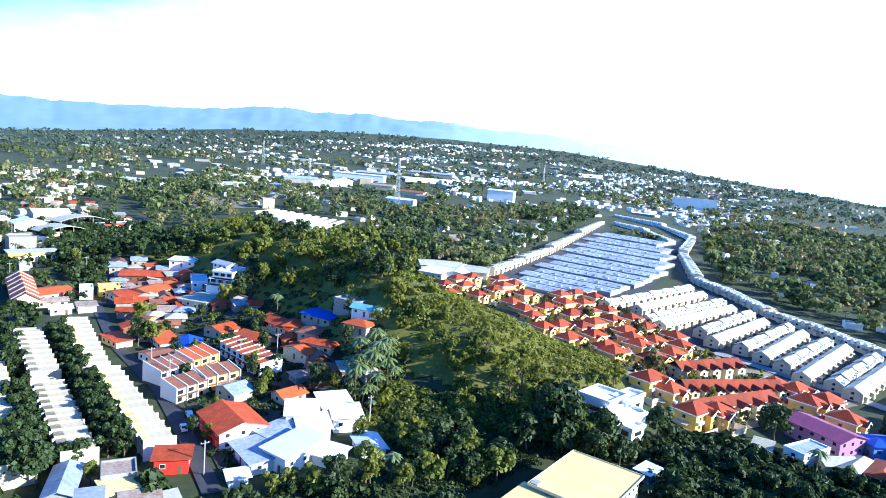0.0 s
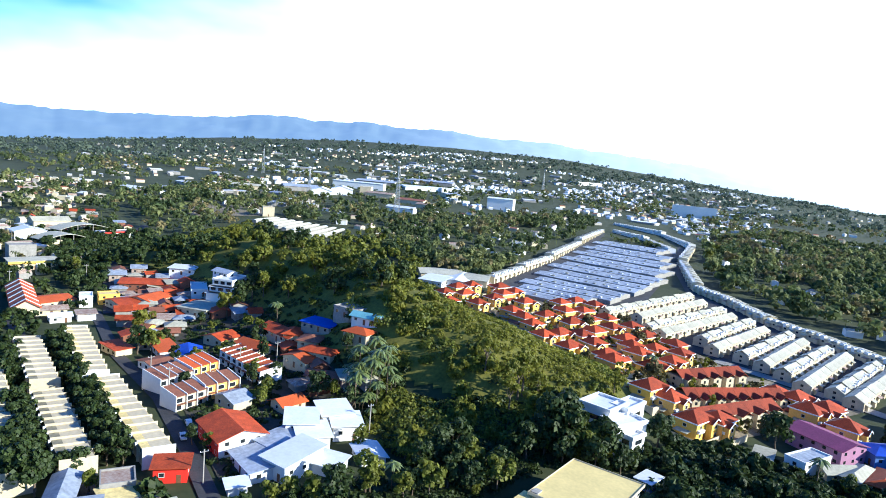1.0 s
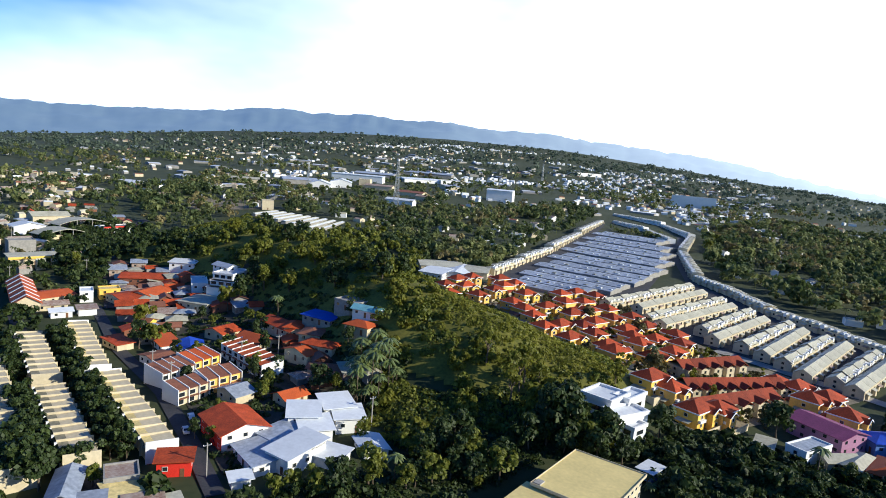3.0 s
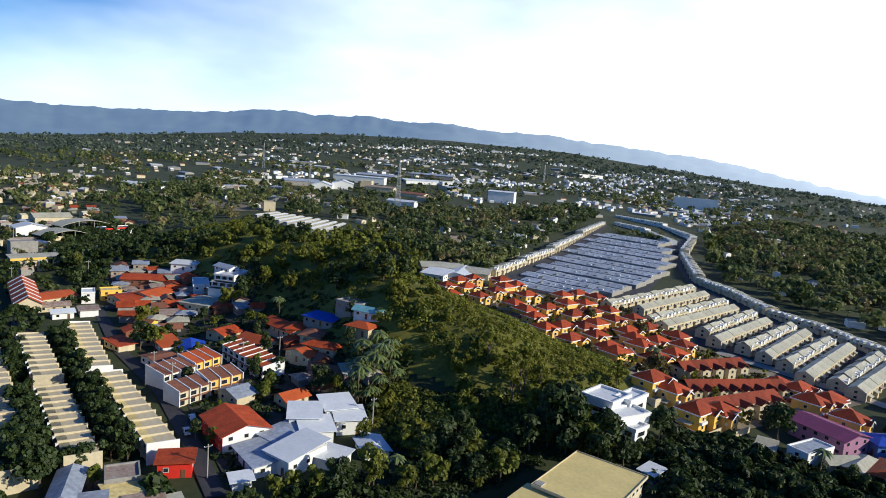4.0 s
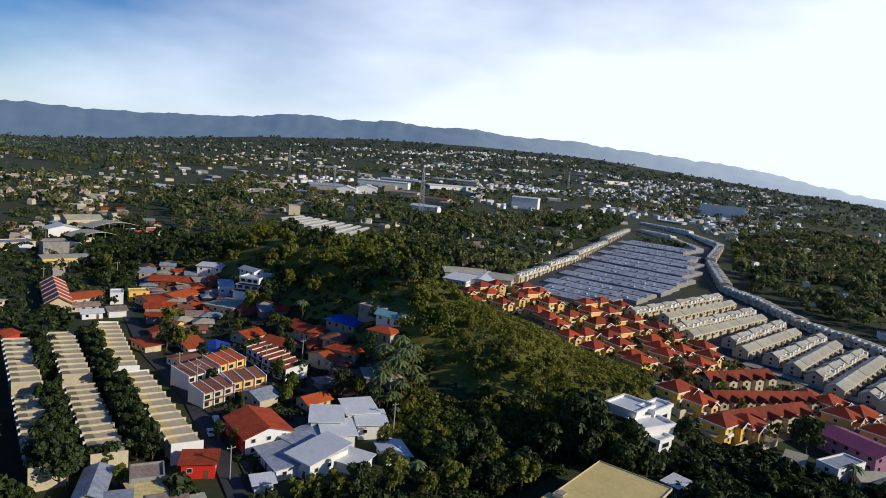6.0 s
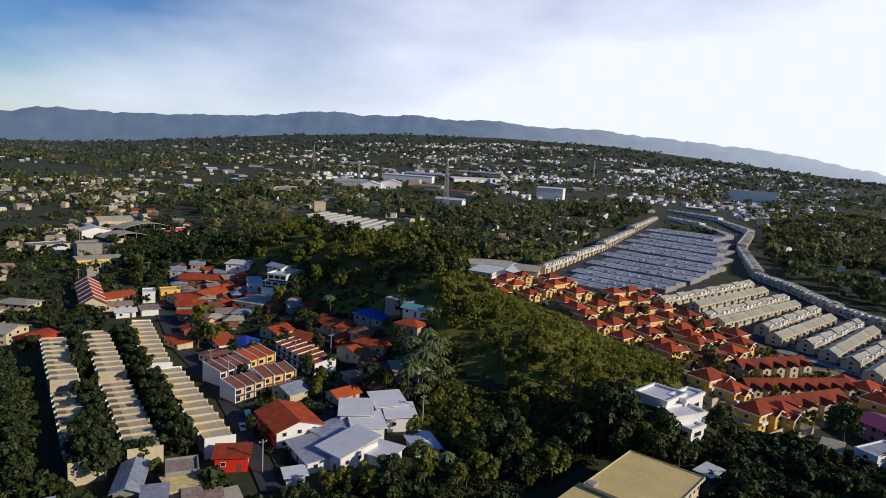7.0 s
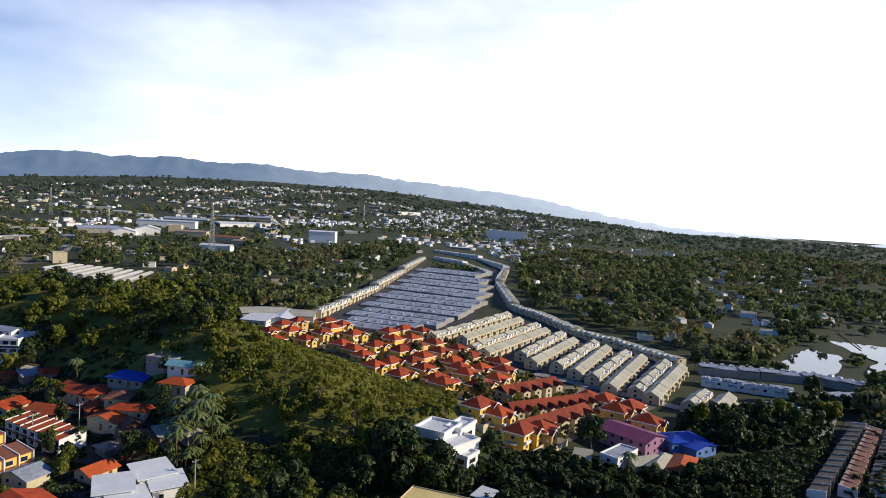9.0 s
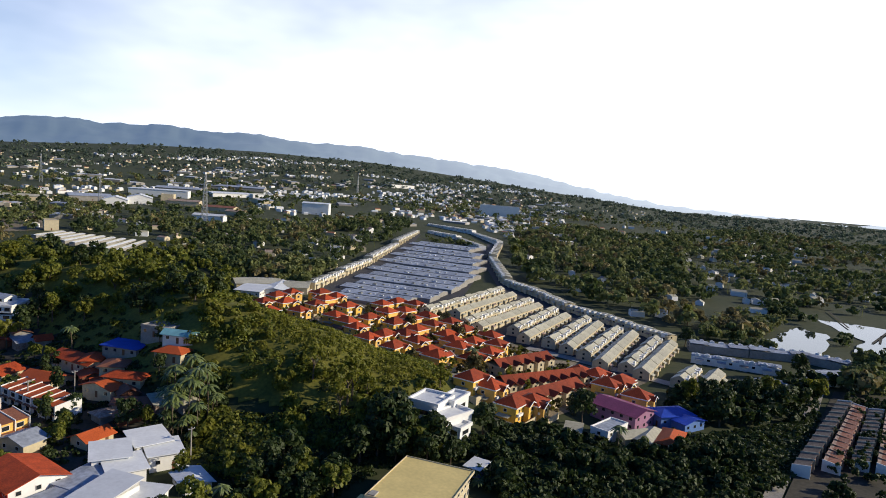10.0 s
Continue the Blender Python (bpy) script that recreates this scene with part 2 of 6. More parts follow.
def thing(name, x, y, rot, label, category, group="", sink=0.0):
    ob = new(name)
    ob.empty_display_size = 0.5
    ob.matrix_world = pose(x, y, gz(x, y) - sink, 0, 0, rot)
    return tagged(ob, label, category, group)


def add_box(bm, x0, x1, y0, y1, z0, z1):
    vs = [bm.verts.new(p) for p in ((x0, y0, z0), (x1, y0, z0), (x1, y1, z0), (x0, y1, z0), (x0, y0, z1), (x1, y0, z1), (x1, y1, z1), (x0, y1, z1))]
    for f in ((3, 2, 1, 0), (4, 5, 6, 7), (0, 1, 5, 4), (1, 2, 6, 5), (2, 3, 7, 6), (3, 0, 4, 7)):
        bm.faces.new([vs[i] for i in f])
    return bm


def box(x0, x1, y0, y1, z0, z1):
    return add_box(bmesh.new(), x0, x1, y0, y1, z0, z1)


def slab(corners, thick):
    """A plate under four corners."""
    bm = bmesh.new()
    a = [bm.verts.new(c) for c in corners]
    b = [bm.verts.new((c[0], c[1], c[2] - thick)) for c in corners]
    n = len(a)
    bm.faces.new(a)
    bm.faces.new(b[::-1])
    for i in range(n):
        bm.faces.new((a[i], b[i], b[(i + 1) % n], a[(i + 1) % n]))
    bmesh.ops.recalc_face_normals(bm, faces=bm.faces)
    return bm


def hip_roof(w, d, z, rise, eave=0.6):
    """A hipped roof with eaves and a raised ridge cap."""
    bm = bmesh.new()
    hw, hd = w / 2 + eave, d / 2 + eave
    k = min(hw, hd)
    rx, ry = hw - k, hd - k
    low = [bm.verts.new(p) for p in ((-hw, -hd, z - 0.15), (hw, -hd, z - 0.15), (hw, hd, z - 0.15), (-hw, hd, z - 0.15))]
    mid = [bm.verts.new((v.co.x, v.co.y, z + 0.05)) for v in low]
    if rx > ry + 0.05:
        t0, t1 = bm.verts.new((-rx, 0, z + rise)), bm.verts.new((rx, 0, z + rise))
        tops = [(mid[0], mid[1], t1, t0), (mid[1], mid[2], t1), (mid[2], mid[3], t0, t1), (mid[3], mid[0], t0)]
    elif ry > rx + 0.05:
        t0, t1 = bm.verts.new((0, -ry, z + rise)), bm.verts.new((0, ry, z + rise))
        tops = [(mid[0], mid[1], t0), (mid[1], mid[2], t1, t0), (mid[2], mid[3], t1), (mid[3], mid[0], t0, t1)]
    else:
        t0 = bm.verts.new((0, 0, z + rise))
        tops = [(mid[i], mid[(i + 1) % 4], t0) for i in range(4)]
    for f in tops:
        bm.faces.new(f)
    for i in range(4):
        bm.faces.new((low[i], low[(i + 1) % 4], mid[(i + 1) % 4], mid[i]))
    bm.faces.new(low[::-1])
    bmesh.ops.recalc_face_normals(bm, faces=bm.faces)
    return bm


def gable_roof(w, d, z, rise, eave=0.5, along="x", thick=0.16):
    """Two pitched plates that meet in a ridge along x or y."""
    bm = bmesh.new()
    hw, hd = w / 2 + eave, d / 2 + eave
    prof = [(-hd, z - rise * eave / (d / 2)), (0, z + rise), (hd, z - rise * eave / (d / 2))] if along == "x" else [(-hw, z - rise * eave / (w / 2)), (0, z + rise), (hw, z - rise * eave / (w / 2))]
    ends = (-hw, hw) if along == "x" else (-hd, hd)
    rows = []
    for e in ends:
        ring = []
        for dz in (thick, 0.0):
            for c, h in (prof if dz else prof[::-1]):
                ring.append(bm.verts.new((e, c, h + dz) if along == "x" else (c, e, h + dz)))
        rows.append(ring)
    a, b = rows
    for i in range(6):
        bm.faces.new((a[i], a[(i + 1) % 6], b[(i + 1) % 6], b[i]))
    for r in (a, b):
        bm.faces.new((r[0], r[1], r[4], r[5]))
        bm.faces.new((r[1], r[2], r[3], r[4]))
    bmesh.ops.recalc_face_normals(bm, faces=bm.faces)
    return bm


def gable_walls(w, d, h, rise, along="x"):
    bm = box(-w / 2, w / 2, -d / 2, d / 2, -3.0, h)
    for s in (-1, 1):
        if along == "x":
            e = s * w / 2
            tri = [(e, -d / 2, h), (e, d / 2, h), (e, 0, h + rise)]
            back = [(e - s * 0.2, p[1], p[2]) for p in tri]
        else:
            e = s * d / 2
            tri = [(-w / 2, e, h), (w / 2, e, h), (0, e, h + rise)]
            back = [(p[0], e - s * 0.2, p[2]) for p in tri]
        va, vb = [bm.verts.new(p) for p in tri], [bm.verts.new(p) for p in back]
        bm.faces.new(va)
        bm.faces.new(vb[::-1])
        for i in range(3):
            bm.faces.new((va[i], vb[i], vb[(i + 1) % 3], va[(i + 1) % 3]))
    bmesh.ops.recalc_face_normals(bm, faces=bm.faces)
    return bm


WINDOW_CACHE = {}


def ring_frame(w, h):
    """A window frame with its sill in one closed ring."""
    bm = bmesh.new()
    a, b, e = w / 2, h / 2, 0.11
    out, inn = ((-a, -b), (a, -b), (a, b), (-a, b)), ((-a + e, -b + e), (a - e, -b + e), (a - e, b - e), (-a + e, b - e))
    fo, fi = [bm.verts.new((x, -0.1, z)) for x, z in out], [bm.verts.new((x, -0.1, z)) for x, z in inn]
    bo, bi = [bm.verts.new((x, 0.02, z)) for x, z in out], [bm.verts.new((x, 0.02, z)) for x, z in inn]
    for i in range(4):
        j = (i + 1) % 4
        bm.faces.new((fo[i], fo[j], fi[j], fi[i]))
        bm.faces.new((fo[j], fo[i], bo[i], bo[j]))
        bm.faces.new((fi[i], fi[j], bi[j], bi[i]))
    return bm


def window(parent, x, y, z, facing, w=1.3, h=1.2):
    """A window; facing: degrees its outside looks to in the thing's own axes. Near ones have a frame and a pane."""
    top = parent.parent or parent
    far = math.hypot(*top.matrix_world.translation.xy)
    if far > 430:
        return None
    near = far < 230
    key = (round(w, 1), round(h, 1), near)
    if key not in WINDOW_CACHE:
        bm = box(-w / 2 + 0.1, w / 2 - 0.1, -0.05, 0.01, -h / 2 + 0.1, h / 2 - 0.1)
        gm = bpy.data.meshes.new("pane")
        bm.to_mesh(gm)
        bm.free()
        gm.materials.append(M["glass"])
        fm = gm
        if near:
            bm = ring_frame(w, h)
            fm = bpy.data.meshes.new("window")
            bm.to_mesh(fm)
            bm.free()
            fm.materials.append(M["frame"])
        WINDOW_CACHE[key] = (fm, gm)
    fm, gm = WINDOW_CACHE[key]
    ob = new("window", fm)
    ob.parent = parent
    ob.matrix_basis = pose(x, y, z, 0, 0, facing + 90)
    if near:
        new("pane", gm).parent = ob
    return ob


def openings(root, w, d, h, storeys, sides="front left right", pitch=3.2, door=True):
    """Windows storey by storey, and a door in the front wall (the front looks to -y)."""
    sh = h / storeys
    for s in range(storeys):
        zc = s * sh + sh * 0.56
        for side in sides.split():
            span = w if side in ("front", "back") else d
            n = max(1, int((span - 0.8) / pitch))
            for i in range(n):
                u = (i + 0.5) / n * span - span / 2
                if side == "front" and s == 0 and door and i == n // 2:
                    if n > 1:
                        part("door", box(u - 0.5, u + 0.5, -d / 2 - 0.06, -d / 2 + 0.02, 0, 2.1), M["wood"], root)
                    continue
                x, y, f = {"front": (u, -d / 2, -90), "back": (u, d / 2, 90), "left": (-w / 2, u, 180), "right": (w / 2, u, 0)}[side]
                window(root, x, y, zc, f)


def house(x, y, w, d, rot, h=5.8, roof="hip", wall="white", roofing="red_roof", rise=1.8, storeys=2, label="", name="house", category="house", group="", sides="front left right", eave=0.8):
    """A house of one body with its roof, windows and door."""
    h *= 0.62 if -125 < x < -18 and 185 < y < 285 else 0.8
    storeys = max(1, int(h / 2.3)) if storeys < 4 else storeys
    root = thing(name, x, y, rot, label, category, group)
    if roof == "hip":
        part("wall", box(-w / 2, w / 2, -d / 2, d / 2, -3, h), M[wall], root)
        part("roof", hip_roof(w, d, h, rise, eave), M[roofing], root)
    elif roof in ("gable_x", "gable_y"):
        part("wall", gable_walls(w, d, h, rise, roof[-1]), M[wall], root)
        part("roof", gable_roof(w, d, h, rise, eave, roof[-1]), M[roofing], root)
    elif roof == "shed":
        part("wall", box(-w / 2, w / 2, -d / 2, d / 2, -3, h), M[wall], root)
        part("roof", slab([(-w / 2 - eave, -d / 2 - eave, h + 0.25), (w / 2 + eave, -d / 2 - eave, h + 0.25), (w / 2 + eave, d / 2 + eave, h + 0.25 + rise), (-w / 2 - eave, d / 2 + eave, h + 0.25 + rise)], 0.2), M[roofing], root)
        if rise > 0.3:
            bm = bmesh.new()
            for s in (-1, 1):
                a = [bm.verts.new(p) for p in ((s * w / 2, -d / 2, h), (s * w / 2, d / 2, h), (s * w / 2, d / 2, h + rise))]
                bm.faces.new(a)
            a = [bm.verts.new(p) for p in ((-w / 2, d / 2, h), (w / 2, d / 2, h), (w / 2, d / 2, h + rise), (-w / 2, d / 2, h + rise))]
            bm.faces.new(a)
            bmesh.ops.solidify(bm, geom=bm.faces, thickness=0.05)
            part("gable_wall", bm, M[wall], root)
    else:
        part("wall", box(-w / 2, w / 2, -d / 2, d / 2, -3, h), M[wall], root)
        part("roof", box(-w / 2 + 0.25, w / 2 - 0.25, -d / 2 + 0.25, d / 2 - 0.25, h, h + 0.12), M[roofing], root)
        bm = bmesh.new()
        for q in ((-w / 2 - 0.1, w / 2 + 0.1, -d / 2 - 0.1, -d / 2 + 0.25), (-w / 2 - 0.1, w / 2 + 0.1, d / 2 - 0.25, d / 2 + 0.1), (-w / 2 - 0.1, -w / 2 + 0.25, -d / 2 + 0.25, d / 2 - 0.25), (w / 2 - 0.25, w / 2 + 0.1, -d / 2 + 0.25, d / 2 - 0.25)):
            add_box(bm, *q, h - 0.25, h + 0.55)
        part("parapet", bm, M[wall], root)
    openings(root, w, d, h, storeys, sides)
    return root


# ---- ground sheet, hills ----
def ground_sheet():
    rings = [0.0] + [12 * 1.038 ** i for i in range(162)]
    n = 420
    verts = [(0, 0, gz(0, 0))]
    for r in rings[1:]:
        for j in range(n):
            a = 2 * math.pi * j / n
            x, y = r * math.sin(a), r * math.cos(a)
            verts.append((x, y, gz(x, y) + (0.25 * noise.noise((x * 0.05, y * 0.05, 0)) if r > 60 else 0)))
    faces = [(0, 1 + (j + 1) % n, 1 + j) for j in range(n)]
    for i in range(len(rings) - 2):
        b0, b1 = 1 + i * n, 1 + (i + 1) * n
        for j in range(n):
            k = (j + 1) % n
            faces.append((b0 + j, b0 + k, b1 + k, b1 + j))
    me = mesh_of("ground", verts, faces, M["ground"])
    me.polygons.foreach_set("use_smooth", [True] * len(me.polygons))
    tagged(new("ground", me), "green and brown earth rising gently to a town", "ground", kind="structure")


def hills():
    n, rows = 640, 18
    verts, faces = [], []
    for i in range(n + 1):
        az = -100 + 200 * i / n
        el = float(np.interp(az, CREST_AZ, CREST_EL))
        a = radians(az)
        wob = 0.1 * noise.noise((az * 0.5, 7.7, 0)) + 0.12 * noise.noise((az * 1.1, 1.7, 0)) + 0.08 * noise.noise((az * 3.5, 2.7, 0)) + 0.04 * noise.noise((az * 9.0, 5.7, 0))
        for j in range(rows):
            f = j / (rows - 1)
            r = 3250 + 1350 * f
            base = gz(3250 * math.sin(a), 3250 * math.cos(a)) - 6
            crest = 80 + 4600 * math.tan(radians(el + wob))
            s = f * f * (3 - 2 * f)
            z = base + (crest - base) * s + 24 * math.sin(math.pi * f) * (noise.noise((az * 0.35, f * 4, 2)) + 0.4 * noise.noise((az * 1.2, f * 9, 4)))
            verts.append((r * math.sin(a), r * math.cos(a), z))
    for i in range(n):
        for j in range(rows - 1):
            p = i * rows + j
            faces.append((p, p + rows, p + rows + 1, p + 1))
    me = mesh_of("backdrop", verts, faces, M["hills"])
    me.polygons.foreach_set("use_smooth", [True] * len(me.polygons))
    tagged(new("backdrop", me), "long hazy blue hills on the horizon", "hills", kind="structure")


ground_sheet()
hills()


def strip(name, pts, width, mat, label, category, lift=0.06):
    """A road or lane draped on the ground."""
    verts, faces = [], []
    fine = []
    for (ax, ay), (bx, by) in zip(pts, pts[1:]):
        m = max(1, int(math.hypot(bx - ax, by - ay) / 4))
        fine += [(ax + (bx - ax) * i / m, ay + (by - ay) * i / m) for i in range(m)]
    fine.append(pts[-1])
    for i, (x, y) in enumerate(fine):
        a, b = fine[max(0, i - 1)], fine[min(len(fine) - 1, i + 1)]
        dx, dy = b[0] - a[0], b[1] - a[1]
        k = math.hypot(dx, dy) or 1
        for s in (-1, -0.33, 0.33, 1):
            px, py = x - dy / k * width / 2 * s, y + dx / k * width / 2 * s
            verts.append((px, py, max(gz(px, py), gz(x, y) - 0.3) + lift + 0.25))
    for i in range(len(fine) - 1):
        for j in range(3):
            p = i * 4 + j
            faces.append((p, p + 4, p + 5, p + 1))
    return tagged(new(name, mesh_of(name, verts, faces, mat)), label, category, kind="structure")


def lot(name, corners, mat, label, category, lift=0.22):
    """A quadrilateral yard draped on the ground."""
    (ax, ay), (bx, by), (cx, cy), (dx, dy) = corners
    n = 14
    verts, faces = [], []
    for i in range(n + 1):
        for j in range(n + 1):
            u, v = i / n, j / n
            x = (ax * (1 - u) + bx * u) * (1 - v) + (dx * (1 - u) + cx * u) * v
            y = (ay * (1 - u) + by * u) * (1 - v) + (dy * (1 - u) + cy * u) * v
            verts.append((x, y, gz(x, y) + lift))
    for i in range(n):
        for j in range(n):
            p = i * (n + 1) + j
            faces.append((p, p + n + 1, p + n + 2, p + 1))
    ob = new(name, mesh_of(name, verts, faces, mat))
    return tagged(ob, label, category, kind="structure")


def hill_grass():
    """The green sward that covers the knoll."""
    n = 110
    x0, x1, y0, y1 = -215.0, 125.0, 165.0, 455.0
    idx, verts, faces = {}, [], []
    for i in range(n + 1):
        for j in range(n + 1):
            x, y = x0 + (x1 - x0) * i / n, y0 + (y1 - y0) * j / n
            idx[i, j] = len(verts)
            verts.append((x, y, gz(x, y) + 0.45 + 0.5 * noise.noise((x * 0.12, y * 0.12, 3)) - 0.0))
    for i in range(n):
        for j in range(n):
            if all(knoll(verts[idx[p]][0], verts[idx[p]][1]) > 7.0 for p in ((i, j), (i + 1, j), (i, j + 1), (i + 1, j + 1))):
                faces.append((idx[i, j], idx[i + 1, j], idx[i + 1, j + 1], idx[i, j + 1]))
    me = mesh_of("ground", verts, faces, M["grass"])
    me.polygons.foreach_set("use_smooth", [True] * len(me.polygons))
    tagged(new("ground", me), "olive-green grassy sward covering the knoll", "grass", kind="structure")


hill_grass()
strip("road", [(-155.8, 288.0), (-117.3, 231.9), (-83.2, 193.0), (-61.4, 160.7), (-46.4, 136.6)], 4.6, M["asphalt"], "worn grey asphalt lane beside terraced houses", "road")
strip("road", [(-176.6, 263.2), (-137.3, 211.9), (-96.9, 163.7), (-71.7, 132.0)], 5.0, M["asphalt"], "shaded asphalt lane between terrace rows", "road")
strip("road", [(-147.0, 286.1), (-175.8, 339.6), (-230.3, 447.2), (-258.5, 556.8)], 7.0, M["asphalt"], "dark asphalt street through the settlement", "road")
strip("road", [(0.0, 175.8), (14.8, 179.4), (27.1, 186.4), (34.6, 191.3)], 3.5, M["dirt"], "narrow earth path on the hillside", "path")
strip("road", [(130.0, 130.5), (164.0, 157.6), (196.2, 182.8), (246.9, 225.1), (270.0, 243.0)], 4.5, M["concrete"], "pale concrete lane", "road")
strip("road", [(134.3, 297.9), (151.6, 273.6), (166.3, 252.2), (178.6, 232.4)], 7.0, M["concrete"], "pale concrete estate road", "road")
strip("road", [(283.3, 763.0), (215.0, 580.0), (187.1, 471.1), (197.9, 387.3), (209.7, 308.2)], 7.0, M["asphalt"], "dark asphalt road inside the estate wall", "road")
lot("pavement", [(91.4, 296.4), (147.1, 271.7), (165.2, 238.2), (79.2, 185.8)], M["dust"], "dusty yards and parking between terraces", "ground", 0.3)
lot("pavement", [(1.6, 401.2), (108.7, 396.7), (140.1, 262.8), (81.4, 202.0)], M["dust"], "dusty earth and concrete between tiled houses", "ground")
lot("pavement", [(35.8, 438.6), (206.6, 836.9), (210.6, 794.2), (56.7, 426.1)], M["asphalt"], "dark lane behind the edge terrace", "ground", 0.3)
lot("pavement", [(178.0, 735.6), (263.5, 707.9), (328.4, 863.0), (253.2, 961.5)], M["ground"], "green verge at the head of the estate", "ground", 0.3)
lot("pavement", [(40.0, 436.0), (118.0, 378.0), (268.0, 700.0), (196.0, 790.0)], M["asphalt"], "dark lanes between grey roofs", "ground")
lot("pavement", [(99.3, 372.9), (187.1, 471.1), (230.0, 311.5), (165.2, 238.2)], M["asphalt"], "grey lanes between white terraces", "ground")
lot("pavement", [(140.0, 135.0), (252.0, 222.0), (285.0, 205.0), (195.0, 125.0)], M["dirt"], "dark trodden yards between lane terraces", "ground")
lot("pavement", [(-293.0, 739.0), (-219.0, 799.0), (-191.0, 684.0), (-255.0, 640.0)], M["dust"], "bare brown clearing in the woods", "ground")
lot("pavement", [(-160.0, 325.5), (-99.1, 332.8), (-22.5, 199.6), (-48.3, 146.6)], M["dirt"], "bare trodden earth of a crowded settlement", "ground")

# ---- water ----
def pond(corners, label):
    pts = []
    n = len(corners)
    for i in range(n):
        (ax, ay), (bx, by) = corners[i], corners[(i + 1) % n]
        for k in range(8):
            u = k / 8
            x, y = ax + (bx - ax) * u, ay + (by - ay) * u
            pts.append((x + 3 * noise.noise((x * 0.07, y * 0.07, 1)), y + 3 * noise.noise((x * 0.07, y * 0.07, 5))))
    zz = sum(gz(x, y) for x, y in pts) / len(pts) + 0.4
    me = mesh_of("water", [(x, y, zz) for x, y in pts], [tuple(range(len(pts)))], M["water"])
    tagged(new("water", me), label, "pond", kind="structure")


pond([(282.1, 300.3), (321.2, 326.7), (360.3, 350.3), (352.3, 334.3), (357.5, 326.7), (328.6, 296.9), (300.1, 274.2), (283.8, 279.2)], "still fish pond mirroring the bright sky")
pond([(414.7, 402.1), (434.1, 407.3), (432.9, 382.6), (460.0, 352.0), (420.0, 305.0), (362.8, 290.7), (336.0, 258.1), (318.2, 251.4), (317.7, 266.9), (336.1, 286.8), (367.5, 306.6), (374.9, 329.7), (386.3, 354.0)], "wide still fish pond with low dykes")
for pts in ([(434.0, 396.0), (392.0, 340.0)], [(452.0, 352.0), (366.0, 300.0)], [(395.0, 318.0), (372.0, 300.0)]):
    strip("ground", pts, 1.4, M["dirt"], "narrow dark earth dyke across the pond", "dyke", 0.75)

# ---- terraced rows ----
def fin_terrace(x, y, length, rot, width, h, units, label, roofing="cream_roof", wall="cream", fin="cream", slope=0.9, group="", fronts=True, tall=0.75):
    """Terraced houses along x: a low pitched roof plate for each house, with party walls that stand up between them."""
    h *= 0.8
    root = thing("terrace_row", x, y, rot, label, "terraced houses", group)
    u = length / units
    hw = width / 2
    wall_me = bpy.data.meshes.new("wall")
    bm = box(-u / 2, u / 2, -hw, hw, -4, h)
    bm.to_mesh(wall_me)
    bm.free()
    wall_me.materials.append(M[wall])
    roof_me = bpy.data.meshes.new("roof")
    bm = slab([(-u / 2 + 0.13, -hw - 0.45, h + 0.15), (u / 2 - 0.13, -hw - 0.45, h + 0.15), (u / 2 - 0.13, hw + 0.3, h + 0.15 + slope), (-u / 2 + 0.13, hw + 0.3, h + 0.15 + slope)], 0.14)
    bm.to_mesh(roof_me)
    bm.free()
    roof_me.materials.append(M[roofing])
    fin_me = bpy.data.meshes.new("party_wall")
    bm = bmesh.new()
    prof = [(-hw - 0.6, -1.5), (hw + 0.7, -1.5), (hw + 0.7, h + slope + 0.15 + tall), (-hw - 0.6, h + 0.15 + tall)]
    a, b = [bm.verts.new((-0.12, py, pz)) for py, pz in prof], [bm.verts.new((0.12, py, pz)) for py, pz in prof]
    bm.faces.new(a)
    bm.faces.new(b[::-1])
    for i in range(4):
        bm.faces.new((a[i], b[i], b[(i + 1) % 4], a[(i + 1) % 4]))
    bmesh.ops.recalc_face_normals(bm, faces=bm.faces)
    bm.to_mesh(fin_me)
    bm.free()
    fin_me.materials.append(M[fin])
    for i in range(units):
        cx = -length / 2 + (i + 0.5) * u
        for nm, me in (("wall", wall_me), ("roof", roof_me)):
            ob = part(nm, me, None, root)
            ob.location.x = cx
        if fronts:
            if tall > 0.5:
                part("gutter_stub", box(cx - u / 2 + 0.15, cx - u / 2 + 0.75, -hw - 1.1, -hw - 0.46, h - 0.3, h + 0.35), M["white"], root)
                window(root, cx - u * 0.18, -hw, h * 0.72, -90, 1.5, 1.3)
            else:
                window(root, cx - u * 0.1, -hw, h * 0.72, -90, 2.2, 1.5)
                window(root, cx - u * 0.14, -hw, h * 0.24, -90, 1.8, 1.6)
                part("canopy", box(cx - u * 0.44, cx + u * 0.44, -hw - 1.0, -hw - 0.005, h * 0.47, h * 0.5), M["brown_roof"], root)
    end_me = fin_me.copy()
    end_me.materials[0] = M["white" if roofing == "cream_roof" or tall < 0.5 else fin]
    for i in range(units + 1):
        ob = part("party_wall", end_me if i in (0, units) else fin_me, None, root)
        ob.location.x = -length / 2 + i * u
    return root


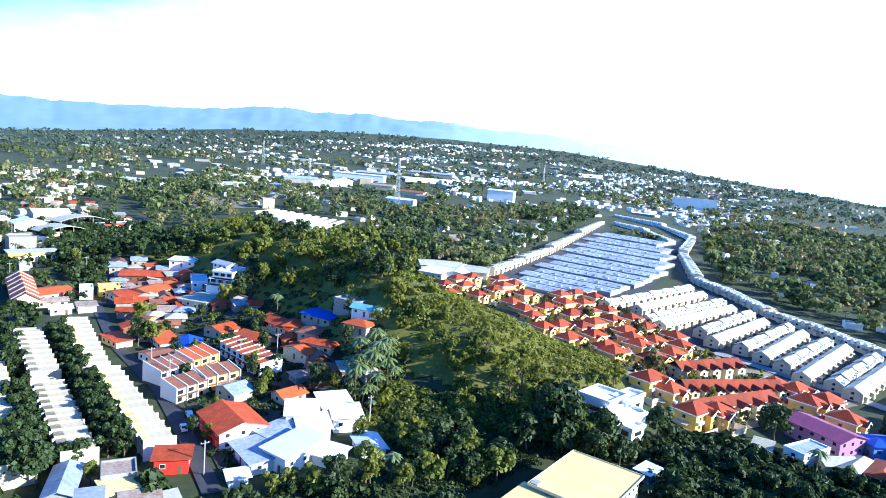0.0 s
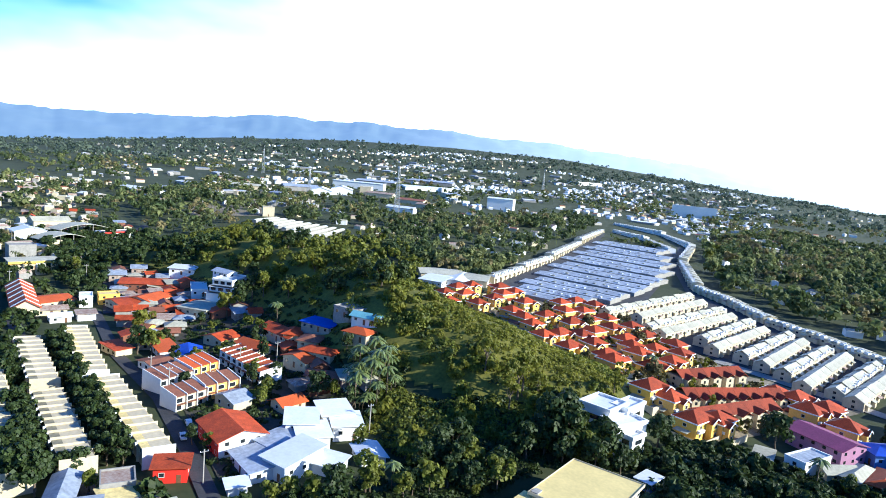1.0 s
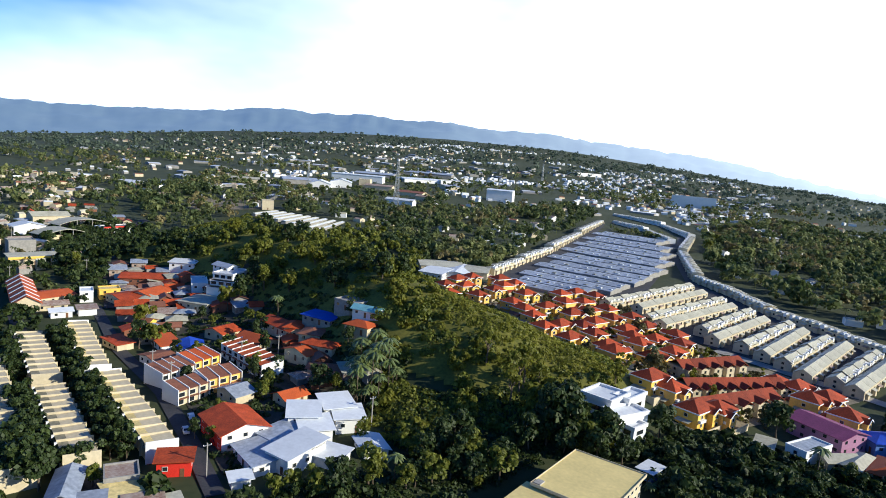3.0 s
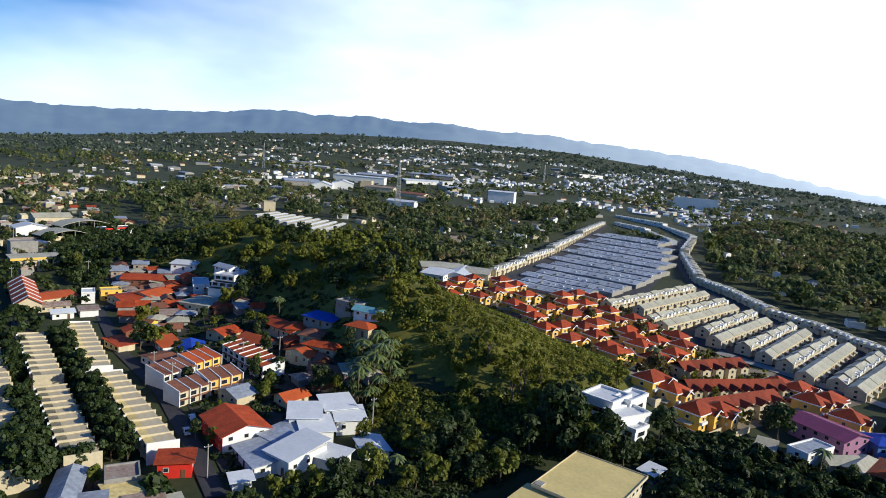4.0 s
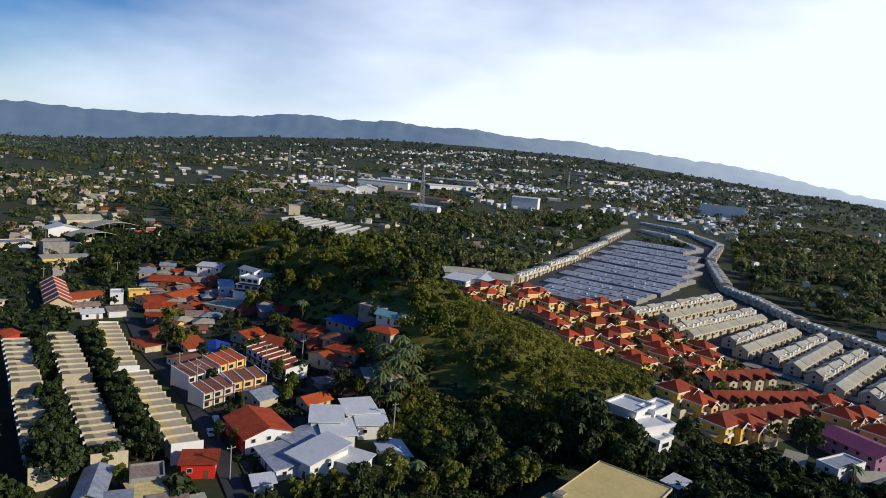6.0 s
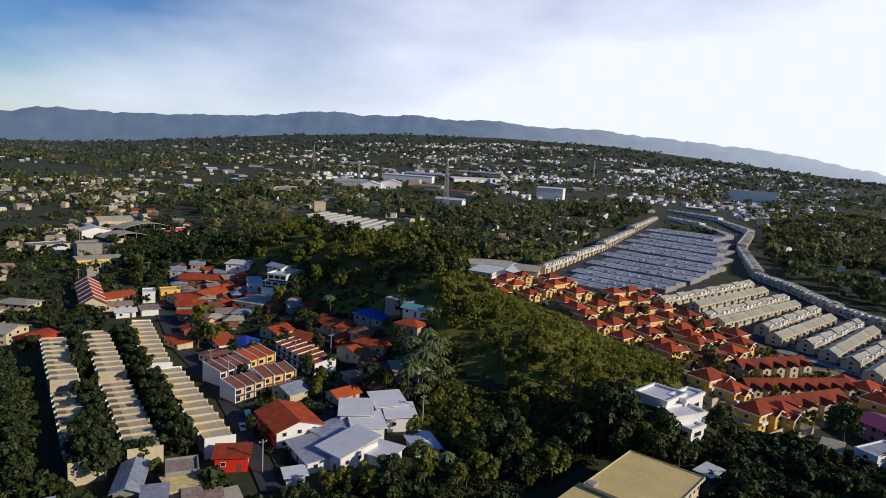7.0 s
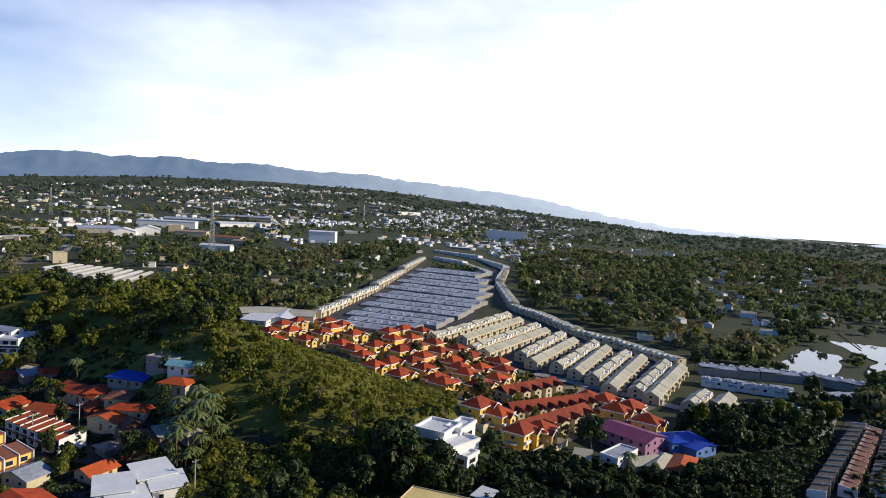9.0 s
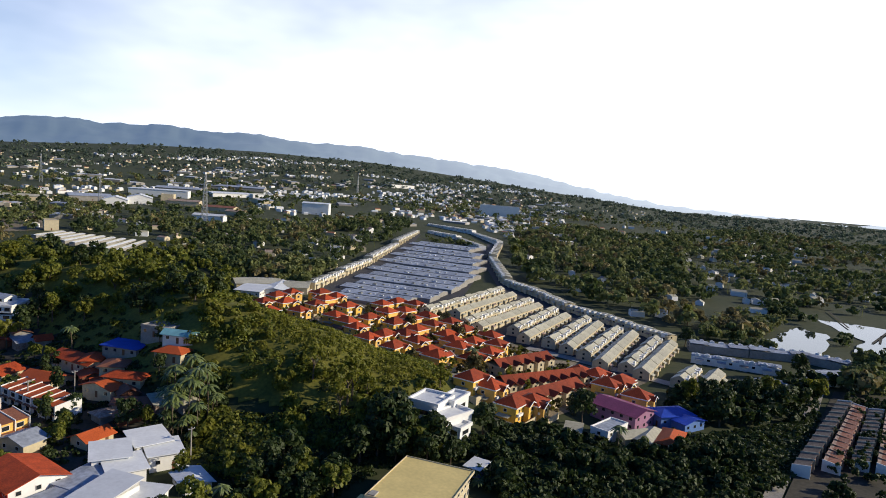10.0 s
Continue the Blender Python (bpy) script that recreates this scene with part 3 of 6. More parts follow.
A = "long cream terrace with a rib between each roof"
fin_terrace(-121.9, 219.4, 56.7, -54.5, 6.6, 7.6, 10, A, group="cream terraces", slope=-0.5, tall=0.62)
fin_terrace(-83.5, 173.5, 58.6, -50.6, 6.6, 6.2, 11, A, group="cream terraces", slope=-0.5, tall=0.62)
# the rows further left wear the roof colour with shade painted in
fin_terrace(-129.9, 204.7, 49.1, -51.9, 6.8, 7.6, 9, A, "shaded_cream_roof", group="cream terraces", slope=-0.5, tall=0.62)
fin_terrace(-95.2, 161.0, 50.1, -51.2, 6.8, 6.2, 11, A, "shaded_cream_roof", group="cream terraces", slope=-0.5, tall=0.62)
fin_terrace(-138.6, 194.0, 47.5, -50.9, 6.6, 7.6, 9, A, "shaded_cream_roof", group="cream terraces", slope=-0.5, tall=0.62)
fin_terrace(-103.6, 151.2, 48.1, -50.8, 6.6, 6.2, 11, A, "shaded_cream_roof", group="cream terraces", slope=-0.5, tall=0.62)

B = "two-storey terrace with orange roofs and white party walls"
fin_terrace(-85.5, 204.0, 13.1, 62.9, 7.5, 6.0, 4, "two-storey white terrace with brown ribbed roofs", "brown_roof", "white", "white", 1.6, tall=0.35)
fin_terrace(-80.5, 215.2, 11.6, 62.9, 7.5, 6.6, 3, "yellow terrace end with orange ribbed roofs", "orange_roof", "yellow", "white", 1.6, tall=0.35)
fin_terrace(-74.8, 190.6, 11.3, 58.7, 6.5, 5.8, 3, "cream terrace with brown ribbed roofs", "brown_roof", "cream", "white", 1.4, tall=0.35)
fin_terrace(-68.5, 200.8, 12.3, 50.4, 6.5, 6.4, 3, "apricot terrace with rust-red ribbed roofs", "brown_roof", "apricot", "white", 1.4, tall=0.35)
fin_terrace(-64.4, 222.0, 29.6, -45.2, 7.0, 6.2, 7, B, "orange_roof", "white", "white", 1.2, tall=0.35)

# ---- single houses of the settlement below the knoll ----
house(-59.7, 146.2, 7.6, 5.5, 15.8, 4.8, "shed", "red_wall", "red_roof", 0.6, 2, "small bright red house with a red sheet roof")
long_house = house(-189.4, 288.2, 10.0, 50.1, 36.6, 5.6, "gable_y", "cream", "orange_roof", 3.0, 2, "long house with a steep red gable roof and cream end")
for i in range(6):
    part("roof_rib", gable_roof(10.0, 0.5, 4.48 + 0.2, 3.0, 0.5, "y", 0.12), M["white"], long_house).location.y = -22 + i * 8.8
RED_WHITE = (-52.3, 167.1, 15.5, 12.7, -50.6)
red_white = house(*RED_WHITE, 6.2, "gable_x", "white", "red_roof", 2.0, 2, "white two-storey house with red front and roof")
part("front_cladding", box(-RED_WHITE[2] / 2, RED_WHITE[2] / 2, -RED_WHITE[3] / 2 - 0.07, -RED_WHITE[3] / 2 - 0.004, -1, 4.9), M["red_wall"], red_white, "red painted front")
# white compound with sheet roofs
C = "white house with pale blue-grey sheet roof"
house(-32.6, 155.1, 8.4, 12.8, -35.0, 5.6, "shed", "white", "white_roof", 1.6, 2, C, group="white compound")
house(-35.2, 175.3, 8.5, 9.6, 12.0, 7.2, "shed", "white", "white_roof", 0.7, 2, C, group="white compound")
house(-30.8, 169.4, 8.4, 8.6, 21.3, 5.6, "shed", "white", "white_roof", 0.8, 2, C, group="white compound")
house(-27.4, 183.6, 8.7, 9.6, 24.9, 6.6, "shed", "white", "white_roof", 0.8, 2, C, group="white compound")
house(-23.0, 178.4, 8.0, 8.3, 17.7, 5.4, "shed", "white", "white_roof", 0.8, 2, C, group="white compound")
house(-41.5, 154.0, 13.1, 8.6, -51.1, 3.6, "shed", "white", "grey_roof", 0.8, 1, "low white house with a grey sheet roof", group="white compound")
house(-38.0, 164.1, 9.9, 9.9, -37.1, 4.6, "shed", "white", "grey_roof", 0.7, 2, C, group="white compound")
house(-23.6, 156.7, 6.9, 6.7, -20.9, 3.4, "shed", "white", "white_roof", 0.6, 1, "low white outbuilding with a sheet roof", group="white compound")
house(-14.4, 164.7, 6.5, 9.3, 24.7, 3.2, "gable_y", "white", "white_roof", 0.8, 1, "small white shed beside trees", group="white compound")
house(-42.7, 142.2, 4.4, 3.4, 28.3, 2.8, "shed", "white", "white_roof", 0.4, 1, "small white outhouse roof in a yard")
# front row of sheds
house(-77.0, 130.9, 5.0, 13.4, 21.1, 4.6, "gable_y", "grey_wall", "grey_roof", 1.0, 2, "grey house with a dusty sheet roof")
house(-67.7, 136.3, 7.1, 7.2, 27.8, 5.6, "flat", "grey_wall", "rust_roof", 0.8, 2, "unfinished grey concrete house with flat rusty roof")
house(-65.3, 131.3, 5.9, 6.0, 44.7, 4.0, "shed", "cream", "cream_roof", 0.5, 1, "cream house extension with small windows")
house(-87.8, 116.2, 4.1, 5.3, 35.4, 3.6, "shed", "blue_wall", "grey_roof", 0.5, 1, "blue painted house in tree shade")
house(-68.3, 125.1, 4.4, 6.9, 25.0, 3.8, "shed", "white", "grey_roof", 0.5, 1, "small shaded house with pale sheet roof")
house(-58.1, 126.5, 7.1, 6.2, 27.9, 3.8, "shed", "grey_wall", "rust_roof", 0.5, 1, "low house with brown corrugated roof")
house(-53.7, 128.3, 4.8, 4.1, 35.4, 3.4, "shed", "white", "pale_roof", 0.4, 1, "low house with pale corrugated roof")

D = "red-roofed house among trees"
house(-45.8, 225.7, 11.7, 9.6, -35.3, 5.2, "gable_y", "cream", "orange_roof", 1.6, 2, "house with a bright orange gable roof")
house(-40.6, 227.5, 12.8, 6.5, -20.9, 5.2, "hip", "cream", "red_roof", 1.6, 2, D)
house(-43.5, 194.1, 8.5, 6.4, 50.3, 4.2, "gable_x", "cream", "orange_roof", 1.4, 1, "low house with an orange gable roof")
house(-60.3, 252.2, 20.2, 8.3, -42.9, 5.4, "gable_x", "cream", "red_roof", 1.6, 2, D)
house(-55.2, 248.9, 6.1, 9.3, -2.8, 5.4, "hip", "cream", "red_roof", 1.6, 2, D)
house(-46.1, 238.8, 7.8, 9.0, -8.3, 5.2, "hip", "cream", "brown_roof", 1.4, 2, "cream house with a brown hipped roof")
house(-68.4, 242.1, 13.6, 9.8, -35.7, 5.2, "gable_x", "cream", "orange_roof", 1.6, 2, D)
house(-85.6, 253.8, 9.4, 10.0, 62.4, 5.2, "gable_x", "cream", "red_roof", 1.6, 2, D)
house(-27.1, 231.1, 9.7, 6.6, -25.7, 5.2, "hip", "cream", "orange_roof", 1.7, 2, D)
house(-25.5, 237.9, 11.3, 4.1, -25.5, 5.2, "gable_x", "white", "teal_roof", 1.2, 2, "house with a pale teal sheet roof")
house(-44.6, 249.1, 14.1, 7.8, -29.9, 4.2, "shed", "grey_wall", "blue_roof", 0.6, 1, "house under a bright blue sheet roof")
house(-33.1, 248.7, 11.6, 7.9, -34.2, 5.6, "flat", "grey_wall", "concrete", 0.6, 2, "unfinished grey concrete house shell")
house(-91.2, 234.4, 9.0, 12.1, 23.6, 4.3, "gable_y", "white", "blue_roof", 1.4, 1, "house with a bright blue gable roof")
house(-102.0, 238.1, 7.0, 13.6, 40.7, 4.3, "shed", "white", "orange_roof", 0.6, 1, "low house with a red-orange sheet roof")
house(-108.8, 294.5, 15.2, 16.7, -14.7, 5.0, "hip", "cream", "pale_roof", 1.2, 2, "house with a pale weathered hip roof")
house(-139.7, 306.9, 14.8, 12.7, 74.8, 4.8, "gable_x", "cream", "orange_roof", 1.6, 2, D)
house(-152.6, 334.1, 25.2, 15.9, 14.0, 4.4, "gable_x", "brown_roof", "red_roof", 1.2, 1, "long low house with a red sheet roof")
house(-158.7, 305.3, 9.0, 7.5, 34.9, 5.8, "flat", "yellow", "cream_roof", 0.6, 2, "yellow two-storey house with flat roof")
house(-147.0, 297.4, 10.4, 16.2, 52.3, 4.4, "gable_x", "cream", "red_roof", 1.2, 1, D)
house(-165.0, 297.0, 5.6, 9.0, 30.0, 6.4, "flat", "white", "white_roof", 0.6, 2, "narrow pale house with flat roof")
house(-122.6, 262.3, 7.0, 9.3, 83.8, 4.4, "gable_y", "yellow", "brown_roof", 1.2, 1, "small yellow house with brown roof")
house(-160.0, 268.0, 8.0, 7.0, 38.0, 3.6, "gable_x", "white", "white_roof", 0.8, 1, "low white roadside shed")
house(-152.0, 274.0, 7.0, 6.0, 36.0, 3.8, "shed", "white", "rust_roof", 0.5, 1, "low white roadside shed with rusty roof")
house(-170.0, 278.0, 12.0, 7.0, 38.0, 3.4, "gable_x", "cream", "rust_roof", 1.0, 1, "low cream roadside shed with rusty roof")
house(-178.7, 290.8, 15.9, 13.6, 59.2, 4.4, "gable_x", "cream", "orange_roof", 1.2, 1, "house with a faded orange roof")
house(-117.9, 233.7, 6.2, 10.9, 53.8, 4.2, "shed", "cream", "red_roof", 0.5, 1, "small house with dark red roof")
house(-96.5, 220.2, 8.2, 11.1, 53.7, 4.2, "gable_x", "white", "brown_roof", 1.0, 1, "small house with brown sheet roof")
house(-35.7, 212.7, 11.5, 6.7, -4.7, 4.2, "gable_x", "grey_wall", "brown_roof", 1.0, 1, "shaded house with a dark roof")
house(-60.3, 192.8, 6.9, 9.2, 55.4, 5.2, "gable_x", "cream", "grey_roof", 1.6, 2, "cream gabled house with grey roof")
house(-139.5, 348.1, 13.1, 9.8, 3.7, 4.2, "shed", "white", "white_roof", 0.5, 1, "low white house with sheet roof")
house(-121.6, 322.6, 7.7, 18.4, 22.9, 4.3, "flat", "white", "white_roof", 0.5, 1, "white flat-roofed annex of a house")


def crowd(poly, n, seed, gap, paints=("grey_wall", "rust_roof", "brown_roof", "grey_wall")):
    """Small low houses that fill the settlement's gaps."""
    r = random.Random(seed)
    xs, ys = [p[0] for p in poly], [p[1] for p in poly]
    taken = [tuple(o.matrix_world.translation.xy) for o in scene.objects if o.parent is None and o.type == "EMPTY"]
    made = 0
    for _ in range(n * 60):
        if made == n:
            break
        x, y = r.uniform(min(xs), max(xs)), r.uniform(min(ys), max(ys))
        hit = False
        for i in range(len(poly)):
            (ax, ay), (bx, by) = poly[i], poly[(i + 1) % len(poly)]
            if (ay > y) != (by > y) and x < (bx - ax) * (y - ay) / (by - ay) + ax:
                hit = not hit
        if not hit or knoll(x, y) > 6 or min((x - tx) ** 2 + (y - ty) ** 2 for tx, ty in taken) < gap * gap:
            continue
        taken.append((x, y))
        kind = made % 6
        roofing, word = (("red_roof", "dark red"), ("rust_roof", "rusty"), ("brown_roof", "brown"), ("grey_roof", "grey"), ("red_roof", "dark red"), ("pale_roof", "pale"))[kind]
        house(x, y, r.uniform(5, 8.5), r.uniform(4.5, 7), 30 + r.choice((0, 90, 8, -6)), r.uniform(2.9, 4.2), ("gable_x", "hip", "gable_y", "shed")[made % 4], paints[(made * 3) % 4], roofing, r.uniform(0.8, 1.6), 1, "small crowded house with a " + word + " sheet roof", group="crowded houses", sides="front right")
        made += 1


crowd([(-180.0, 353.9), (-99.1, 332.8), (-23.8, 237.8), (-19.6, 205.4), (-41.8, 204.8), (-68.8, 272.8), (-109.0, 289.5), (-108.1, 241.4), (-124.9, 253.8)], 84, 3, 7.2)
crowd([(-382.4, 577.0), (-303.9, 620.0), (-258.8, 527.9), (-280.4, 457.9), (-296.3, 446.0)], 18, 4, 11, ("grey_wall", "brown_roof", "cream", "grey_wall"))


def modern_house(x, y, w, d, rot, label, storeys=3, fh=2.6, roofs=True):
    """A stacked flat-roofed white house with setbacks, slabs and window bands."""
    root = thing("modern_house", x, y, rot, label, "house")
    part("wall", box(-w / 2, w / 2, -d / 2, d / 2, -3, fh), M["white"], root)
    for s in range(1, storeys):
        k = 1 - 0.12 * s
        x0, x1 = -w / 2, -w / 2 + w * k
        y0, y1 = -d / 2 + d * 0.14 * s, d / 2
        part("wall", box(x0, x1, y0, y1, fh * s + 0.003, fh * (s + 1)), M["white"], root)
        part("slab", box(-w / 2 - 0.5, w / 2 + 0.5, -d / 2 + d * 0.14 * (s - 1) - 0.7, d / 2 + 0.3, fh * s - 0.22, fh * s), M["white"], root)
        for i in range(3):
            u = x0 + (i + 0.5) / 3 * (x1 - x0)
            window(root, u, y0, fh * s + 1.5, -90, (x1 - x0) / 3 * 0.7, 1.7)
        window(root, x1, (y0 + y1) / 2, fh * s + 1.6, 0, (y1 - y0) * 0.5, 1.4)
        window(root, x0, (y0 + y1) / 2, fh * s + 1.6, 180, (y1 - y0) * 0.5, 1.4)
        bm = bmesh.new()
        for i in range(8):
            px = -w / 2 + 0.1 + i * (w - 0.2) / 7
            add_box(bm, px - 0.04, px + 0.04, -d / 2 + d * 0.14 * (s - 1) - 0.6, -d / 2 + d * 0.14 * (s - 1) - 0.52, fh * s, fh * s + 0.9)
        add_box(bm, -w / 2, w / 2, -d / 2 + d * 0.14 * (s - 1) - 0.62, -d / 2 + d * 0.14 * (s - 1) - 0.5, fh * s + 0.9, fh * s + 1.0)
        part("balcony_rail", bm, M["steel"], root)
    top = fh * storeys
    k = 1 - 0.12 * (storeys - 1)
    x0, x1, y0, y1 = -w / 2 - 0.4, -w / 2 + w * k + 0.4, -d / 2 + d * 0.14 * (storeys - 1) - 0.5, d / 2 + 0.4
    part("roof", box(x0, x1, y0, y1, top, top + 0.2), M["white_roof"], root)
    bm = bmesh.new()
    for q in ((x0, x1, y0, y0 + 0.25), (x0, x1, y1 - 0.25, y1), (x0, x0 + 0.25, y0 + 0.25, y1 - 0.25), (x1 - 0.25, x1, y0 + 0.25, y1 - 0.25)):
        add_box(bm, *q, top + 0.2, top + 0.85)
    part("parapet", bm, M["white"], root)
    return root


modern_house(-102.2, 312.7, 13.3, 21.9, -10.5, "white three-storey house with balconies below the trees")
house(-108.7, 323.2, 11.4, 6.2, -33.2, 10.0, "gable_x", "white", "grey_roof", 1.2, 3, "white three-storey house with grey gable roof")


def stepped_villa(blocks):
    """A white flat-roofed villa: blocks of falling height with deep parapets; each block is x, y, w, d, rot, height."""
    root = thing("modern_villa", blocks[0][0], blocks[0][1], blocks[0][4], "white flat-roofed modern villa with stepped blocks", "house")
    back = root.matrix_world.inverted()
    base = root.matrix_world.translation.z
    for x, y, w, d, rot, h in blocks:
        m = back @ pose(x, y, base, 0, 0, rot)
        a, b, o = w / 2, d / 2, 0.35
        wall = part("wall", box(-a, a, -b, b, -4, h), M["white"], root)
        wall.matrix_basis = m
        part("roof", box(-a + 0.3, a - 0.3, -b + 0.3, b - 0.3, h, h + 0.1), M["white_roof"], root).matrix_basis = m
        bm = bmesh.new()
        for q in ((-a - o, a + o, -b - o, -b + 0.3), (-a - o, a + o, b - 0.3, b + o), (-a - o, -a + 0.3, -b + 0.3, b - 0.3), (a - 0.3, a + o, -b + 0.3, b - 0.3)):
            add_box(bm, *q, h - 0.3, h + 0.8)
        part("parapet", bm, M["white"], root).matrix_basis = m
        for s in range(max(1, int(h // 2.9))):
            window(wall, 0, -b, s * 2.9 + 1.4, -90, w * 0.6, 1.7)
            window(wall, a, 0, s * 2.9 + 1.4, 0, d * 0.55, 1.5)
    return root


stepped_villa([(53.7, 189.5, 10.1, 11.3, -42.6, 7.2), (61.9, 191.5, 5.3, 10.9, -43.9, 6.8), (58.1, 181.7, 6.9, 11.5, -60.2, 5.2), (59.6, 177.4, 4.3, 6.4, -48.3, 2.8)])

# the long beige flat-roofed hall in the foreground
def hall():
    x2, y2, w2, d2, rot2 = 40.0, 145.0, 12.8, 18.4, -36.1
    root = thing("hall", x2, y2, rot2, "large hall with a flat beige roof and louvred sides", "building")
    w, d = w2 + 6, d2 + 6
    part("wall", box(-w / 2 + 0.8, w / 2 - 0.8, -d / 2 + 0.8, d / 2 - 0.8, -3, 6.8), M["cream"], root)
    part("roof", box(-w / 2, w / 2, -d / 2, d / 2, 6.803, 7.15), M["beige_roof"], root)
    bm = bmesh.new()
    for q in ((-w / 2 - 0.15, w / 2 + 0.15, -d / 2 - 0.15, -d / 2), (-w / 2 - 0.15, w / 2 + 0.15, d / 2, d / 2 + 0.15), (-w / 2 - 0.15, -w / 2, -d / 2, d / 2), (w / 2, w / 2 + 0.15, -d / 2, d / 2)):
        add_box(bm, *q, 6.7, 7.4)
    part("fascia", bm, M["cream"], root)
    part("roof_hatch", box(-w / 2 + 0.4, -w / 2 + 2.2, -d / 2 + 0.3, -d / 2 + 2.6, 7.153, 7.5), M["concrete"], root, "grey weathered roof hatch")
    for i in range(9):
        u = -d / 2 + 1.5 + i * (d - 3) / 8
        window(root, w / 2 - 0.8, u, 5.2, 0, 1.4, 1.6)
        window(root, w / 2 - 0.8, u, 2.2, 0, 1.4, 1.6)
    for i in range(7):
        u = -w / 2 + 2 + i * (w - 4) / 6
        window(root, u, -d / 2 + 0.8, 5.2, -90, 1.4, 1.6)
    return root


def hall_wing():
    x, y, w, d, rot = 27.0, 132.4, 16.5, 15.0, -35.6
    root = thing("hall", x, y, rot, "lower beige flat-roofed wing of the hall", "building")
    part("wall", box(-w / 2 + 0.5, w / 2 - 0.5, -d / 2 + 0.5, d / 2 - 0.5, -3, 6.0), M["cream"], root)
    part("roof", box(-w / 2, w / 2, -d / 2, d / 2, 6.003, 6.3), M["beige_roof"], root)
    return root


hall()
hall_wing()
house(60.3, 161.9, 3.9, 5.3, -46.9, 3.2, "shed", "blue_wall", "white_roof", 0.4, 1, "small shed with a pale blue-white roof")

# ---- estate of red-roofed houses ----
def estate_house(kind):
    """One of three villa types: hipped main roof, a gabled porch bay and apricot walls."""
    w, d, h = ((9.4, 8.8, 5.6), (10.8, 8.2, 5.7), (8.6, 9.6, 5.9))[kind]
    wall = ("apricot", "yellow", "apricot")[kind]
    root = thing("villa", 0, 0, 0, "two-storey apricot villa with a red tiled hip roof", "house", "red-roofed estate")
    part("wall", box(-w / 2, w / 2, -d / 2, d / 2, -3, h), M[wall], root)
    part("roof", hip_roof(w, d, h, 2.6, 0.5), M["red_roof"], root)
    bm = bmesh.new()
    for q in ((-w / 2 - 0.58, w / 2 + 0.58, -d / 2 - 0.62, -d / 2 - 0.503), (-w / 2 - 0.58, w / 2 + 0.58, d / 2 + 0.503, d / 2 + 0.62), (-w / 2 - 0.62, -w / 2 - 0.503, -d / 2 - 0.5, d / 2 + 0.5), (w / 2 + 0.503, w / 2 + 0.62, -d / 2 - 0.5, d / 2 + 0.5)):
        add_box(bm, *q, h - 0.28, h + 0.1)
    part("fascia", bm, M["white"], root)
    part("side_bay", box(w / 2 + 0.003, w / 2 + 1.3, -d * 0.1, d * 0.38, -3, h - 1.2), M["yellow" if kind != 1 else "cream"], root)
    side = part("side_roof", gable_roof(2.8, d * 0.48, 0, 1.0, 0.3, "x"), M["red_roof"], root)
    side.location = (w / 2 + 0.2, d * 0.14, h - 1.2)
    part("balcony", box(-w / 2 + 0.4, -w / 2 + w * 0.35, -d / 2 - 0.9, -d / 2 - 0.004, 2.6, 3.5), M["white"], root)
    bx = (-0.22, 0.25, 0.0)[kind] * w
    bw, bd = w * 0.46, 2.0
    bm = box(bx - bw / 2, bx + bw / 2, -d / 2 - bd, -d / 2 - 0.003, -3, h - 0.4)
    part("porch_bay", bm, M[wall], root)
    bay_roof = part("porch_roof", gable_roof(bw, bd + 1.6, 0, 1.1, 0.35, "y"), M["red_roof"], root)
    bay_roof.location = (bx, -d / 2 - bd / 2 + 0.8, h - 0.4)
    bm = bmesh.new()
    for s in (-1, 1):
        c = [(bx + s * (bw / 2 + 0.4), -d / 2 - bd - 0.42, h - 0.75), (bx, -d / 2 - bd - 0.42, h + 0.78)]
        a = [bm.verts.new(p) for p in (c[0], c[1], (c[1][0], c[1][1], c[1][2] + 0.42), (c[0][0], c[0][1], c[0][2] + 0.42))]
        b = [bm.verts.new((v.co.x, v.co.y - 0.12, v.co.z)) for v in a]
        bm.faces.new(a)
        bm.faces.new(b[::-1])
        for i in range(4):
            bm.faces.new((a[i], b[i], b[(i + 1) % 4], a[(i + 1) % 4]))
    bmesh.ops.recalc_face_normals(bm, faces=bm.faces)
    part("bargeboard", bm, M["white"], root)
    for zc in (1.4, 4.1):
        window(root, bx, -d / 2 - bd, zc, -90, 1.5, 1.4)
        window(root, -bx * 1.1 + (0.9 if kind == 2 else 0), -d / 2, zc, -90, 1.2, 1.3) if kind < 2 else window(root, bx + bw / 2 + 0.9, -d / 2, zc, -90, 1.0, 1.2)
        window(root, w / 2, -d * 0.3, zc, 0)
        if zc > 3:
            window(root, -w / 2, 0, zc, 180)
    wing = part("rear_wing", box(-w * 0.34, w * 0.3, d / 2 + 0.003, d / 2 + 3.2, -3, h * 0.5), M["cream"], root)
    wr = part("wing_roof", gable_roof(w * 0.64, 3.2, 0, 0.9, 0.35, "x"), M["brown_roof" if kind == 1 else "red_roof"], root)
    wr.location = (-w * 0.02, d / 2 + 1.6, h * 0.5)
    part("carport", slab([(-w / 2 - 2.6, -d * 0.3, 2.5), (-w / 2 - 0.01, -d * 0.3, 2.8), (-w / 2 - 0.01, d * 0.3, 2.8), (-w / 2 - 2.6, d * 0.3, 2.5)], 0.12), M["pale_roof" if kind else "rust_roof"], root)
    bm = bmesh.new()
